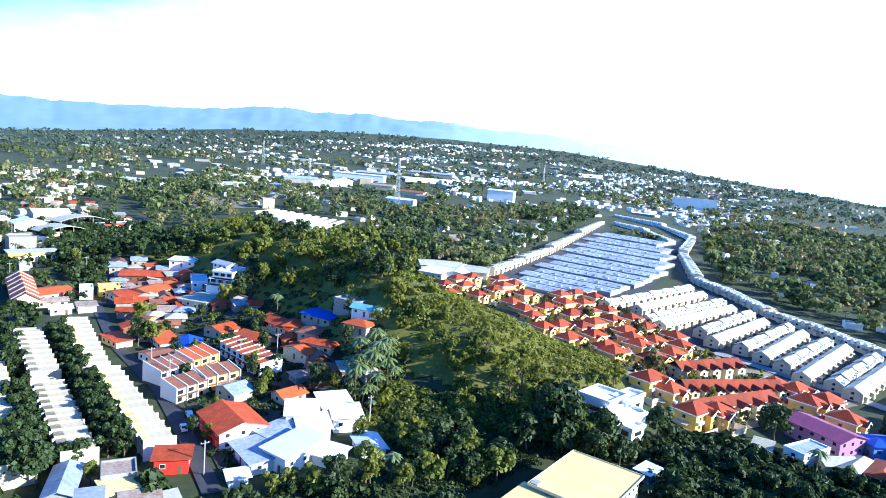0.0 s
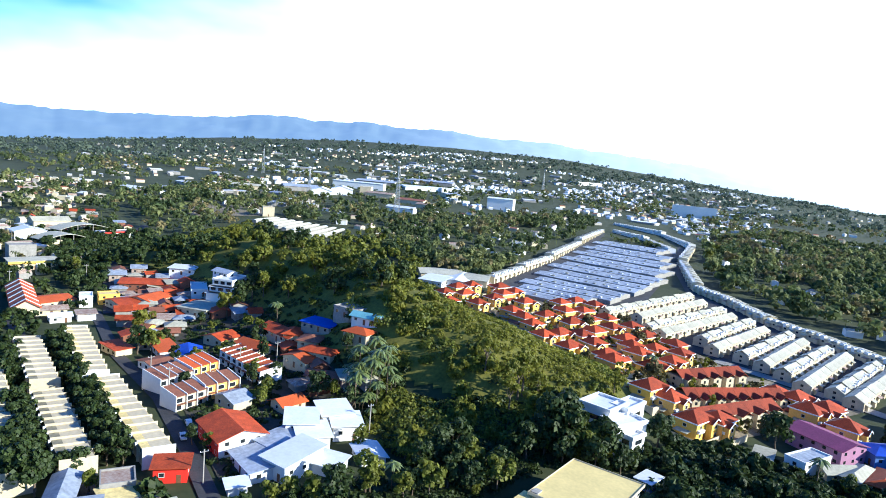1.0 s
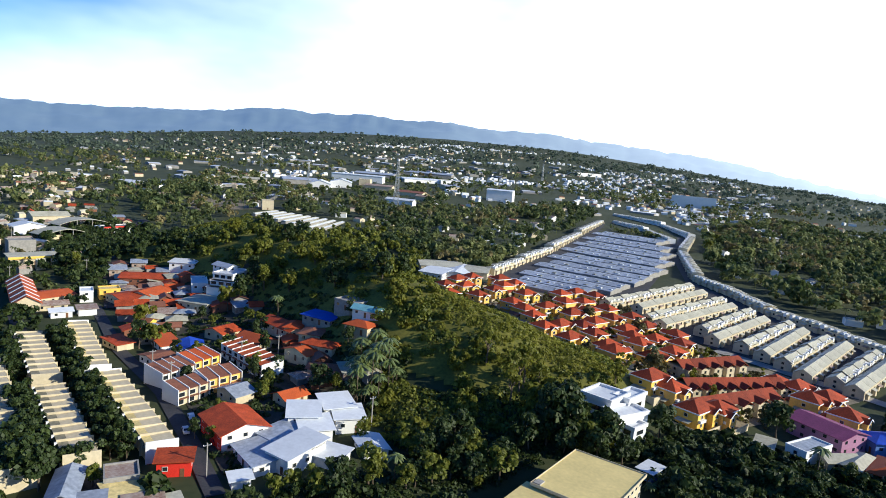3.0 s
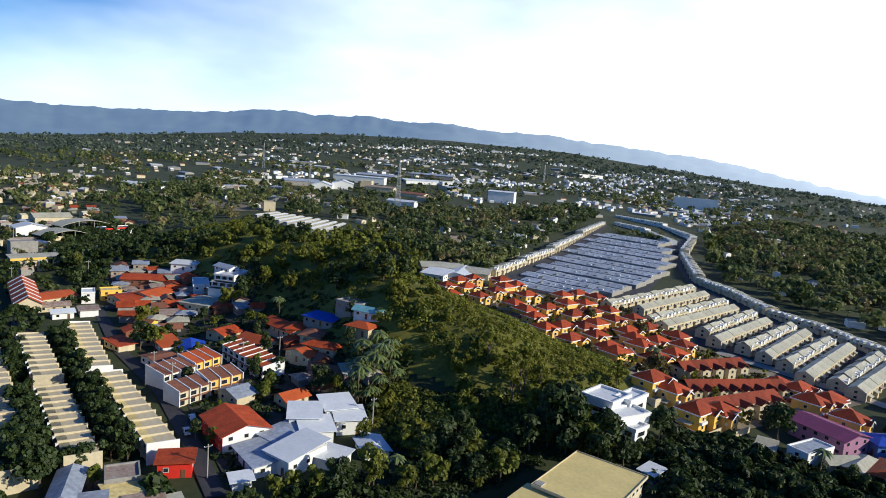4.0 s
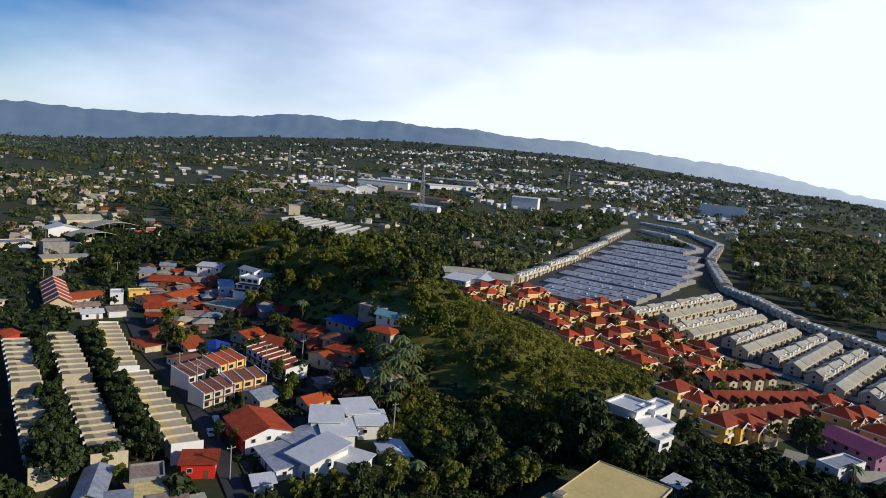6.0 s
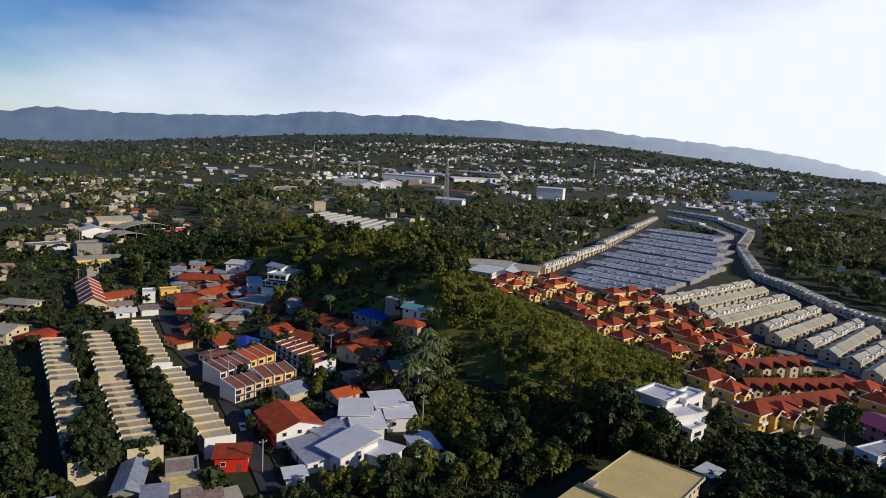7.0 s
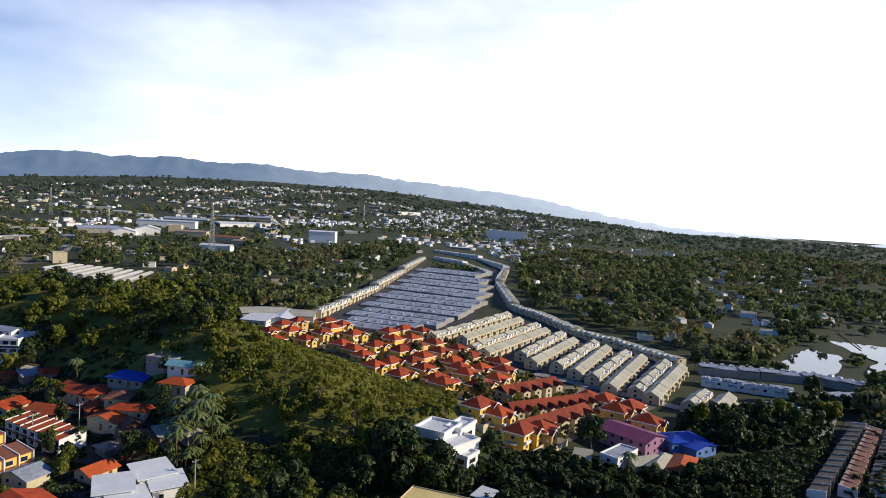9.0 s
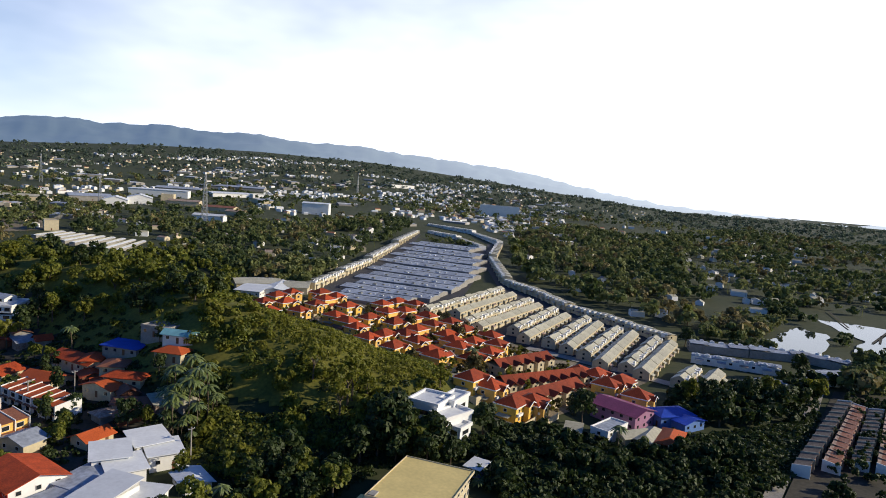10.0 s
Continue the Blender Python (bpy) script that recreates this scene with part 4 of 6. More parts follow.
    for q in ((-w / 2 - 2.9, w / 2 + 1.6, -d / 2 - 3.4, -d / 2 - 3.22), (-w / 2 - 2.9, -w / 2 - 2.72, -d / 2 - 3.2, d / 2 + 2.0)):
        add_box(bm, *q, -2, 1.5)
    part("yard_wall", bm, M["cream"], root)
    part("door", box(bx - bw / 2 - 1.3, bx - bw / 2 - 0.4, -d / 2 - 0.06, -d / 2 - 0.004, 0, 2.1) if kind else box(bx + bw / 2 + 0.3, bx + bw / 2 + 1.2, -d / 2 - 0.06, -d / 2 - 0.004, 0, 2.1), M["wood"], root)
    return root


VILLAS = [estate_house(k) for k in range(3)]
VILLA_USED = [False] * 3


def villa(kind, x, y, rot):
    m = pose(x, y, gz(x, y), 0, 0, rot)
    if not VILLA_USED[kind]:
        VILLA_USED[kind] = True
        VILLAS[kind].matrix_world = m
        return VILLAS[kind]
    return copy_thing(VILLAS[kind], m)


VILLA_ROWS = [
    [(4.6, 376.5), (12.2, 393.5), (21.3, 402.2), (29.3, 397.2), (39.5, 404.6), (47.5, 393.1), (54.3, 391.0)],
    [(7.0, 354.8), (14.3, 354.8), (23.0, 355.3), (33.7, 372.9), (43.1, 372.0), (51.7, 368.1), (61.7, 368.9), (72.9, 375.7), (83.7, 382.4)],
    [(25.8, 348.5), (41.2, 345.0), (50.5, 342.0), (59.7, 341.3), (72.0, 355.2), (83.0, 358.9), (93.3, 375.9)],
    [(49.4, 319.0), (58.7, 317.6), (71.6, 329.4), (82.3, 340.2), (93.0, 346.0)],
    [(51.2, 295.6), (60.7, 303.9), (71.3, 304.3), (80.0, 315.9), (91.0, 325.4), (103.5, 333.0)],
    [(60.0, 277.5), (74.5, 291.3), (82.4, 291.0), (92.6, 304.1), (105.2, 313.4)],
    [(74.3, 268.2), (77.0, 259.5), (91.3, 280.0), (102.3, 290.6), (115.3, 301.3)],
    [(72.0, 249.2), (79.0, 245.5), (91.4, 259.7), (103.6, 271.0), (110.3, 268.9)],
]
VILLA_ROWS.append([(17.1, 376.8), (28.8, 373.9), (39.8, 385.5), (46.1, 352.9), (55.9, 349.9), (67.0, 360.0), (74.9, 349.9), (85.7, 341.3)])
VILLA_ROWS.append([(46.0, 332.5), (66.0, 334.8), (74.3, 323.1), (80.4, 305.3), (91.7, 311.1), (103.3, 321.6), (91.8, 291.1), (103.4, 281.9), (112.8, 286.5)])
k = 0
PLACED = []
for row in VILLA_ROWS:
    for x, y in row:
        if any(math.hypot(x - px, y - py) < 10.2 for px, py in PLACED):
            continue
        PLACED.append((x, y))
        villa((k * 7 + k // 3) % 3, x, y, 38 + (0, 6, -5, 180, 90)[k % 5] * (1 if k % 4 else 0))
        k += 1


def villa_terrace(x, y, length, rot, n, label, depth=8.5):
    """A red-roofed terrace whose houses each have a gabled front bay."""
    root = thing("villa_terrace", x, y, rot, label, "terraced houses")
    part("wall", box(-length / 2, length / 2, -depth / 2, depth / 2, -3, 4.9), M["cream"], root)
    u = length / n
    for i in range(n):
        cx = -length / 2 + (i + 0.5) * u
        r = part("roof", gable_roof(u - 0.06, depth, 4.9, 2.3, 0.0 if 0 < i < n - 1 else 0.0, "x"), M["maroon_roof"], root)
        r.location.x = cx
        b = part("porch_bay", box(cx - u * 0.3, cx + u * 0.3, -depth / 2 - 1.8, -depth / 2 - 0.003, -3, 4.9), M["cream"], root)
        pr = part("porch_roof", gable_roof(u * 0.6, 3.8, 0, 1.3, 0.3, "y"), M["maroon_roof"], root)
        pr.location = (cx, -depth / 2 - 0.3, 4.9)
        for zc in (1.3, 3.4):
            window(root, cx, -depth / 2 - 1.8, zc, -90, 1.2, 1.3)
    for s in (-1, 1):
        for zc in (1.3, 3.6):
            window(root, s * length / 2, 0, zc, 0 if s > 0 else 180)
    return root


R = "red tiled terrace with gabled bays on apricot walls"
villa_terrace(112.4, 232.5, 42.5, 13.9, 8, R)
villa_terrace(114.0, 258.7, 34.7, 23.6, 5, R)
villa_terrace(104.5, 213.6, 40.3, 27.3, 5, R)
for q, kind, rot in (((75.0, 213.2), 1, 40), ((80.6, 209.4), 2, 40), ((93.9, 200.9), 0, 40), ((85.4, 198.1), 1, 40), ((143.7, 224.7), 0, 30), ((138.8, 235.9), 1, 38), ((135.7, 221.8), 2, 40), ((144.8, 226.5), 1, 215), ((140.7, 207.7), 2, 40), ((132.9, 240.4), 0, 40)):
    villa(kind, q[0], q[1], rot)

# houses at the foot of the estate
house(127.6, 197.1, 18.3, 12.4, -63.8, 6.8, "gable_x", "pink_wall", "purple_roof", 1.6, 2, "long pink building with a purple-red roof")
house(145.2, 193.6, 8.9, 14.1, -87.4, 5.4, "hip", "blue_wall", "blue_roof", 1.8, 2, "blue house with a blue hip roof")
house(148.6, 187.9, 6.3, 10.7, -73.9, 4.3, "gable_x", "blue_wall", "blue_roof", 1.2, 1, "low blue house with sheet roof")
house(113.4, 181.7, 6.3, 13.4, -59.2, 5.8, "flat", "white", "grey_roof", 0.6, 2, "white flat-roofed house with a roof deck")
house(119.9, 177.8, 5.2, 10.3, -81.6, 4.2, "gable_y", "cream", "pale_roof", 1.2, 1, "cream house with a gable porch")
house(125.1, 176.0, 4.0, 13.7, -49.2, 4.4, "hip", "cream", "pale_roof", 1.4, 1, "cream house with a pale hip roof")
house(130.9, 172.7, 6.4, 15.0, -43.8, 4.6, "hip", "cream", "orange_roof", 1.6, 1, "house with a brown and orange hip roof")
house(102.3, 185.4, 4.6, 7.7, -32.3, 3.0, "shed", "white", "pale_roof", 0.4, 1, "small pale sheet roof among trees")

# ---- white terraces with dormers ----
def dormer_terrace(x, y, length, rot, label="long pale terrace with small dormers on its roof", width=7.4, h=3.5, name="dormer_terrace", roofing="pale_roof", wall="cream", every=8.5, rise=2.0, busy=True):
    root = thing(name, x, y, rot, label, "terraced houses", "white terraces")
    part("wall", gable_walls(length, width, h, rise, "x"), M[wall], root)
    n = max(2, int(length / every))
    u = length / n
    for i in range(n):
        cx = -length / 2 + (i + 0.5) * u
        r = part("roof", gable_roof(u - 0.05, width, h, rise, 0.0, "x"), M[roofing], root)
        r.location = (cx, 0, (0.0, 0.45, 0.12, 0.6)[(i * 3 + int(x)) % 4] if busy else (0.0, 0.08, 0.3, 0.05, 0.12)[(i * 3 + int(x)) % 5])
        porch = part("porch", box(cx - u * 0.26, cx + u * 0.02, -width / 2 - (1.0, 1.5, 0.7)[i % 3], -width / 2 - 0.003, -2, h * 0.62), M[wall], root)
        part("porch_roof", slab([(cx - u * 0.32, -width / 2 - 1.7, h * 0.62 + 0.12), (cx + u * 0.08, -width / 2 - 1.7, h * 0.62 + 0.12), (cx + u * 0.08, -width / 2 - 0.01, h * 0.62 + 0.7), (cx - u * 0.32, -width / 2 - 0.01, h * 0.62 + 0.7)], 0.12), M["rust_roof" if (i + int(y)) % 3 == 0 else roofing], root)
        for k in range(2 if busy else 0):
            dm = part("dormer", gable_walls((2.0, 2.6)[(i + k) % 2], 2.2, 1.2, 0.8, "y"), M["white"], root)
            dm.location = (cx + (-0.24, 0.22)[k] * u, -width / 2 + (1.3, 2.0, 1.0)[(i + k) % 3], h + 0.7)
            dm.scale.z = 0.5
        window(root, cx + u * 0.3, -width / 2, h * 0.66, -90, 1.6, 1.3)
    for zc in (1.2, 3.3):
        window(root, length / 2, 0, zc, 0)
        window(root, -length / 2, 0, zc, 180)
    return root


dormer_terrace(137.0, 406.6, 114.6, 45.7)
dormer_terrace(146.6, 394.9, 92.1, 46.1, busy=False)
dormer_terrace(148.1, 373.4, 100.2, 45.1)
dormer_terrace(149.8, 359.8, 91.7, 44.4, busy=False)
dormer_terrace(162.3, 351.1, 78.0, 48.0)
dormer_terrace(161.8, 334.1, 77.2, 46.8, busy=False)
dormer_terrace(171.4, 324.6, 76.5, 47.3)
dormer_terrace(174.4, 313.0, 75.1, 48.7, busy=False)
dormer_terrace(179.1, 301.1, 74.9, 46.8)
dormer_terrace(180.9, 288.0, 79.2, 47.2, busy=False)
dormer_terrace(188.9, 278.1, 70.5, 45.2)
dormer_terrace(191.4, 268.7, 71.7, 44.5, busy=False)
dormer_terrace(186.4, 239.0, 26.9, 39.3)
dormer_terrace(192.7, 231.3, 31.0, 40.2, busy=False)

# the continuous outer terrace that walls the estate
def wall_terraces(pts, label, roofing, wall, h=4.0, width=8.5):
    for (ax, ay), (bx, by) in zip(pts, pts[1:]):
        length = math.hypot(bx - ax, by - ay)
        dormer_terrace((ax + bx) / 2, (ay + by) / 2, length - 0.4, math.degrees(math.atan2(by - ay, bx - ax)), label, width, h, "outer_terrace", roofing, wall, 8.0, 0.7)


wall_terraces([(225.3, 304.9), (217.3, 345.0), (204.1, 386.7), (203.6, 433.1), (195.9, 482.1), (236.1, 625.2), (294.9, 758.9)][::-1], "long pale outer terrace along the estate edge", "pale_roof", "cream")
wall_terraces([(294.9, 758.9), (299.3, 874.7), (256.7, 966.9)][::-1], "curved pale terrace at the head of the estate", "pale_roof", "white")
wall_terraces([(249.1, 695.0), (250.8, 792.3), (227.9, 854.6)][::-1], "curved pale terrace facing the inner lane", "pale_roof", "white")
wall_terraces([(34.2, 438.0), (62.3, 495.8), (95.1, 564.0), (146.1, 693.2), (207.0, 846.8)], "cream terrace along the estate edge", "pale_roof", "cream")
wall_terraces([(227.6, 293.4), (254.8, 280.0), (283.2, 266.8), (291.1, 248.4)][::-1], "grey outer terrace by the pond", "grey_roof", "grey_wall")
dormer_terrace(230.0, 259.8, 40.9, -38.7, "grey-blue roofed terrace near the pond", roofing="grey_roof", wall="white", rise=0.7)
dormer_terrace(212.8, 223.2, 22.8, 4.0, "wide low hall with grey-blue sheet roof", 14, roofing="grey_roof", wall="white", rise=0.8)
dormer_terrace(267.6, 235.0, 25.1, 1.4, "grey-blue roofed hall beside the lane", 12, roofing="grey_roof", wall="white", rise=0.7)
house(0.4, 422.8, 16.1, 28.5, -23.5, 5.0, "gable_x", "white", "white_roof", 1.4, 2, "white gabled house at the estate corner")
house(13.8, 429.3, 15.0, 34.5, -11.0, 5.0, "gable_y", "white", "white_roof", 1.4, 2, "white gabled house at the estate corner")
house(26.7, 437.5, 16.0, 28.2, -10.1, 5.0, "gable_x", "cream", "pale_roof", 1.4, 2, "cream house at the estate corner")
house(0.2, 446.3, 29.4, 24.5, 9.5, 5.0, "gable_x", "cream", "pale_roof", 1.4, 1, "long cream terrace at the estate corner")

# ---- field of grey roofs ----
def grey_row(x, y, length, rot, width):
    root = thing("grey_roof_row", x, y, rot, "row of low houses under weathered grey sheet roofs", "terraced houses", "grey roofs")
    h = 1.9
    part("wall", gable_walls(length, width, h, 1.3, "x"), M["grey_wall"], root)
    n = max(3, int(length / 12))
    u = length / n
    for i in range(n):
        r = part("roof", gable_roof(u - 0.1, width, h, 1.3, 0.0, "x"), M["grey_roof"], root)
        r.location = (-length / 2 + (i + 0.5) * u, 0, 0.2 * ((i * 5) % 3 == 0))
        for v in range(4):
            if (i * 7 + v * 5 + int(x)) % 3:
                dm = part("vent", gable_walls((1.6, 2.6, 1.3, 2.0)[(i + v) % 4], 1.8, 1.0, 0.8, "y"), M["white" if v % 2 else "pale_roof"], root)
                dm.location = (-length / 2 + (i + 0.12 + 0.25 * v) * u, -width * (0.2, 0.34, 0.08, 0.27)[(i + v) % 4], h + 0.65)
                dm.scale.z = 0.4
    return root


GREY = ([(52.5, 427.6), (95.0, 396.0)], [(67.3, 461.4), (121.5, 418.5)], [(83.7, 501.0), (147.0, 452.5)], [(101.5, 544.6), (169.4, 488.0)], [(121.5, 592.7), (188.4, 531.1)], [(140.1, 636.3), (206.7, 577.8)], [(159.2, 681.4), (222.3, 623.4)], [(178.5, 727.6), (234.9, 678.0)])
for ((ax, ay), (bx, by)), wide in zip(GREY, (33, 36, 40, 42, 43, 43, 43, 40)):
    length = math.hypot(bx - ax, by - ay)
    nx, ny = -(by - ay) / length, (bx - ax) / length
    for side in (-1, 1):
        o = side * wide / 4
        grey_row((ax + bx) / 2 + nx * o, (ay + by) / 2 + ny * o, length - 3 * (side > 0), math.degrees(math.atan2(by - ay, bx - ax)), wide / 2 - (0.3, 1.2)[side > 0])

# ---- long sheds, tower, larger buildings beyond the knoll ----
def shed_row(x, y, length, rot):
    root = thing("growing_shed", x, y, rot, "long low shed with a pale greenish roof", "shed", "long sheds")
    part("wall", gable_walls(length, 4.4, 2.2, 0.5, "x"), M["grey_wall"], root)
    part("roof", gable_roof(length, 4.4, 2.2, 0.5, 0.4, "x"), M["white_roof"], root)
    part("ridge_vent", gable_roof(length * 0.9, 0.9, 2.85, 0.3, 0.1, "x"), M["pale_roof"], root)
    return root


SHEDS = [(-183.4, 631.6), (-175.0, 664.3), (-107.2, 566.0), (-100.1, 622.0)]
(ax, ay), (bx, by), (cx, cy), (dx, dy) = SHEDS
for i in range(9):
    f = i / 8
    p, q = (ax + (cx - ax) * f, ay + (cy - ay) * f), (bx + (dx - bx) * f, by + (dy - by) * f)
    shed_row((p[0] + q[0]) / 2, (p[1] + q[1]) / 2, 1.35 * math.hypot(q[0] - p[0], q[1] - p[1]), math.degrees(math.atan2(q[1] - p[1], q[0] - p[0])))


def beam(bm, a, b, r):
    a, b = Vector(a), Vector(b)
    q = (b - a).to_track_quat("Z", "Y").to_matrix()
    ring = [q @ Vector((sx * r, sy * r, 0)) for sx, sy in ((-1, -1), (1, -1), (1, 1), (-1, 1))]
    va, vb = [bm.verts.new(a + o) for o in ring], [bm.verts.new(b + o) for o in ring]
    for i in range(4):
        bm.faces.new((va[i], va[(i + 1) % 4], vb[(i + 1) % 4], vb[i]))
    bm.faces.new(va[::-1])
    bm.faces.new(vb)


def lattice_tower(x, y, height, base, label, name="radio_tower"):
    root = thing(name, x, y, 20, label, "tower")
    def corner(i, z):
        k = base / 2 * (1 - 0.8 * z / height)
        return (k * (1 if i in (1, 2) else -1), k * (1 if i in (2, 3) else -1), z)
    for i in range(4):
        bm = bmesh.new()
        beam(bm, corner(i, -1), corner(i, height), 0.16)
        part("leg", bm, M["steel"], root)
    n = 9 if height > 55 else 6
    for s in range(n):
        z0, z1 = height * s / n, height * (s + 1) / n
        for i in range(4):
            for nm, a, b in (("brace", corner(i, z0), corner((i + 1) % 4, z1)), ("brace", corner((i + 1) % 4, z0), corner(i, z1)), ("crossbar", corner(i, z1), corner((i + 1) % 4, z1))):
                bm = bmesh.new()
                beam(bm, a, b, 0.09)
                part(nm, bm, M["steel"], root)
    for z in (0.78, 0.88, 0.96):
        part("antenna", box(-1.2, -0.7, -0.3, 0.3, height * z - 1.0, height * z + 1.0), M["white"], root)
        part("antenna", box(0.7, 1.2, -0.3, 0.3, height * z - 1.0, height * z + 1.0), M["white"], root)
    bm = bmesh.new()
    beam(bm, (0, 0, height), (0, 0, height + 4), 0.08)
    part("mast", bm, M["steel"], root)
    return root


lattice_tower(-60.5, 803.0, 58, 7, "tall white-grey steel lattice radio tower")
lattice_tower(242.3, 1642.7, 46, 5, "slender steel lattice mast in the town")
lattice_tower(-393.2, 1376.7, 52, 5, "thin distant steel lattice mast")
lattice_tower(-209.6, 983.5, 38, 4, "thin steel mast beside warehouses")

W = "large pale warehouse with a low gable roof"
house(88.3, 1028.7, 41, 26, -14, 21.0, "gable_x", "white", "white_roof", 1.5, 4, "large white building with a pale roof", "building", "building")
house(500.0, 1302.4, 84, 20, -22, 29.0, "flat", "white", "concrete", 1, 4, "pale four-storey concrete block", "building", "building")
for x, y, w, d, rot, h, form, wall, roofing, rise in (
    (-190, 985, 31, 40, 8, 10, "gable_y", "white", "white_roof", 4.5), (-166, 1028, 33, 40, 8, 11, "gable_y", "white", "white_roof", 4.8), (-160, 1180, 95, 20, -8, 14, "shed", "white", "white_roof", 1.0),
    (-131, 1054, 18, 16, -5, 17, "flat", "cream", "white_roof", 1.0), (-237, 1044, 55, 50, 20, 8, "gable_x", "grey_wall", "grey_roof", 3.0), (-145, 1330, 80, 45, -5, 8, "gable_x", "grey_wall", "grey_roof", 3.0),
    (-50, 1490, 130, 50, -8, 9, "gable_x", "grey_wall", "grey_roof", 3.0), (-105, 1036, 45, 18, -12, 8, "gable_x", "cream", "rust_roof", 2.2), (-50, 976, 42, 22, -20, 7, "gable_x", "cream", "brown_roof", 2.2),
    (-28, 925, 26, 14, -24, 7, "gable_x", "cream", "rust_roof", 2.0), (-57, 843, 38, 14, -18, 8, "gable_x", "white", "white_roof", 2.0), (-296, 974, 50, 22, 12, 9, "gable_x", "cream", "pale_roof", 2.5),
    (415, 1969, 93, 50, 29, 9, "flat", "white", "grey_roof", 1.0), (-55, 1288, 77, 50, 24, 7, "gable_x", "white", "white_roof", 2.4), (4, 1304, 49, 50, 21, 8, "flat", "white", "pale_roof", 1.0), (6, 1168, 27, 50, 24, 7, "gable_x", "cream", "grey_roof", 2.2)):
    house(x, y, w, d, rot, h, form, wall, roofing, rise, 2, W, "warehouse", "warehouse")
house(-188.6, 688.3, 12, 12, 20, 12.0, "flat", "cream", "concrete", 1, 3, "cream block with a rooftop frame", "building", "building")

# commercial buildings beside the street on the far side
def vault_hall(x, y, w, d, rot, eave, rise, label):
    """An open hall under a curved sheet roof on posts."""
    root = thing("market_hall", x, y, rot, label, "building", "market halls")
    bm = bmesh.new()
    n = 14
    rows = []
    for e in (-d / 2, d / 2):
        top, low = [], []
        for i in range(n + 1):
            u = i / n * 2 - 1
            z = eave + rise * (1 - u * u)
            top.append(bm.verts.new((u * w / 2, e, z + 0.3)))
            low.append(bm.verts.new((u * w / 2, e, z)))
        rows.append((top, low))
    (ta, la), (tb, lb) = rows
    for i in range(n):
        bm.faces.new((ta[i], ta[i + 1], tb[i + 1], tb[i]))
        bm.faces.new((la[i], lb[i], lb[i + 1], la[i + 1]))
        bm.faces.new((ta[i], la[i], la[i + 1], ta[i + 1]))
        bm.faces.new((tb[i], tb[i + 1], lb[i + 1], lb[i]))
    bm.faces.new((ta[0], tb[0], lb[0], la[0]))
    bm.faces.new((ta[n], la[n], lb[n], tb[n]))
    bmesh.ops.recalc_face_normals(bm, faces=bm.faces)
    part("roof", bm, M["pale_roof"], root, "curved pale sheet roof")
    for sx in (-0.46, -0.15, 0.15, 0.46):
        for sy in (-0.45, 0.45):
            part("post", box(sx * w - 0.2, sx * w + 0.2, sy * d - 0.2, sy * d + 0.2, -2, eave + rise * (1 - 4 * sx * sx)), M["concrete"], root)
    part("counter_wall", box(-w * 0.4, w * 0.4, d * 0.1, d * 0.14, -2, 3.0), M["cream"], root)
    return root


vault_hall(-262, 438, 30, 18, 62, 4.5, 3.4, "open market hall under a wide curved pale roof")
vault_hall(-272, 480, 38, 16, 58, 5.5, 3.6, "long open hall under a curved white roof")
shop = house(-247, 484, 26, 12, 62, 6.0, "flat", "white", "rust_roof", 0.6, 2, "low shop row with a red fascia band", "shop", "shop")
part("red_fascia", box(-13.3, 13.3, -6.35, -6.14, 4.5, 5.6), M["red_wall"], shop, "bright red fascia")
house(-309, 502, 26, 14, 50, 8.0, "gable_x", "cream", "pale_roof", 2.6, 2, "broad cream hall with a low dusty roof", "hall", "building")
house(-294, 453, 20, 14, 48, 7.0, "gable_y", "white", "white_roof", 2.4, 2, "white gabled hall beside the street", "hall", "building")
house(-250, 379, 14, 10, 45, 12.0, "flat", "grey_wall", "concrete", 0.6, 4, "grey four-storey block with pale pilasters", "building", "building")
canopy = house(-231, 361, 25, 9, 46, 6.0, "shed", "cream", "pale_roof", 0.8, 2, "cream shop with a sunlit yellow fascia", "shop", "shop")
part("yellow_fascia", box(-13.2, 13.2, -5.55, -5.34, 3.6, 4.9), M["yellow"], canopy, "yellow fascia band")
house(-286.7, 392.6, 22, 14, 56.4, 5.6, "flat", "cream", "grey_roof", 0.6, 2, "cream shop row with a grey roof", "shop", "shop")
house(-268, 405, 12, 10, 50, 6.0, "gable_x", "white", "rust_roof", 1.6, 2, "small white shop with a rusty roof", "shop", "shop")
house(-222, 398, 14, 9, 40, 5.0, "gable_x", "cream", "pale_roof", 1.4, 1, "low cream house behind street trees")
Y = "yellow three-storey building with rows of windows"
house(-217.0, 187.5, 19.8, 15.4, 94.7, 10.0, "flat", "yellow", "grey_roof", 0.6, 3, Y, "building", "building")
house(-226.1, 211.4, 17.1, 22.0, 89.2, 9.0, "shed", "yellow", "white_roof", 0.6, 3, Y, "building", "building")
house(-275.2, 231.0, 24.8, 31.6, 93.5, 8.0, "gable_y", "grey_wall", "rust_roof", 2.2, 2, W, "warehouse", "warehouse")
house(-299.2, 255.6, 20.9, 27.7, 80.6, 8.0, "gable_y", "grey_wall", "grey_roof", 2.0, 2, W, "warehouse", "warehouse")
house(-258.6, 246.3, 16.3, 14.9, 83.0, 6.0, "gable_x", "grey_wall", "grey_roof", 1.6, 2, "workshop with a grey gable roof", "workshop", "building")
house(-231.5, 247.5, 21.2, 20.0, 88.9, 6.0, "shed", "apricot", "red_roof", 1.0, 2, "house with a long red roof")
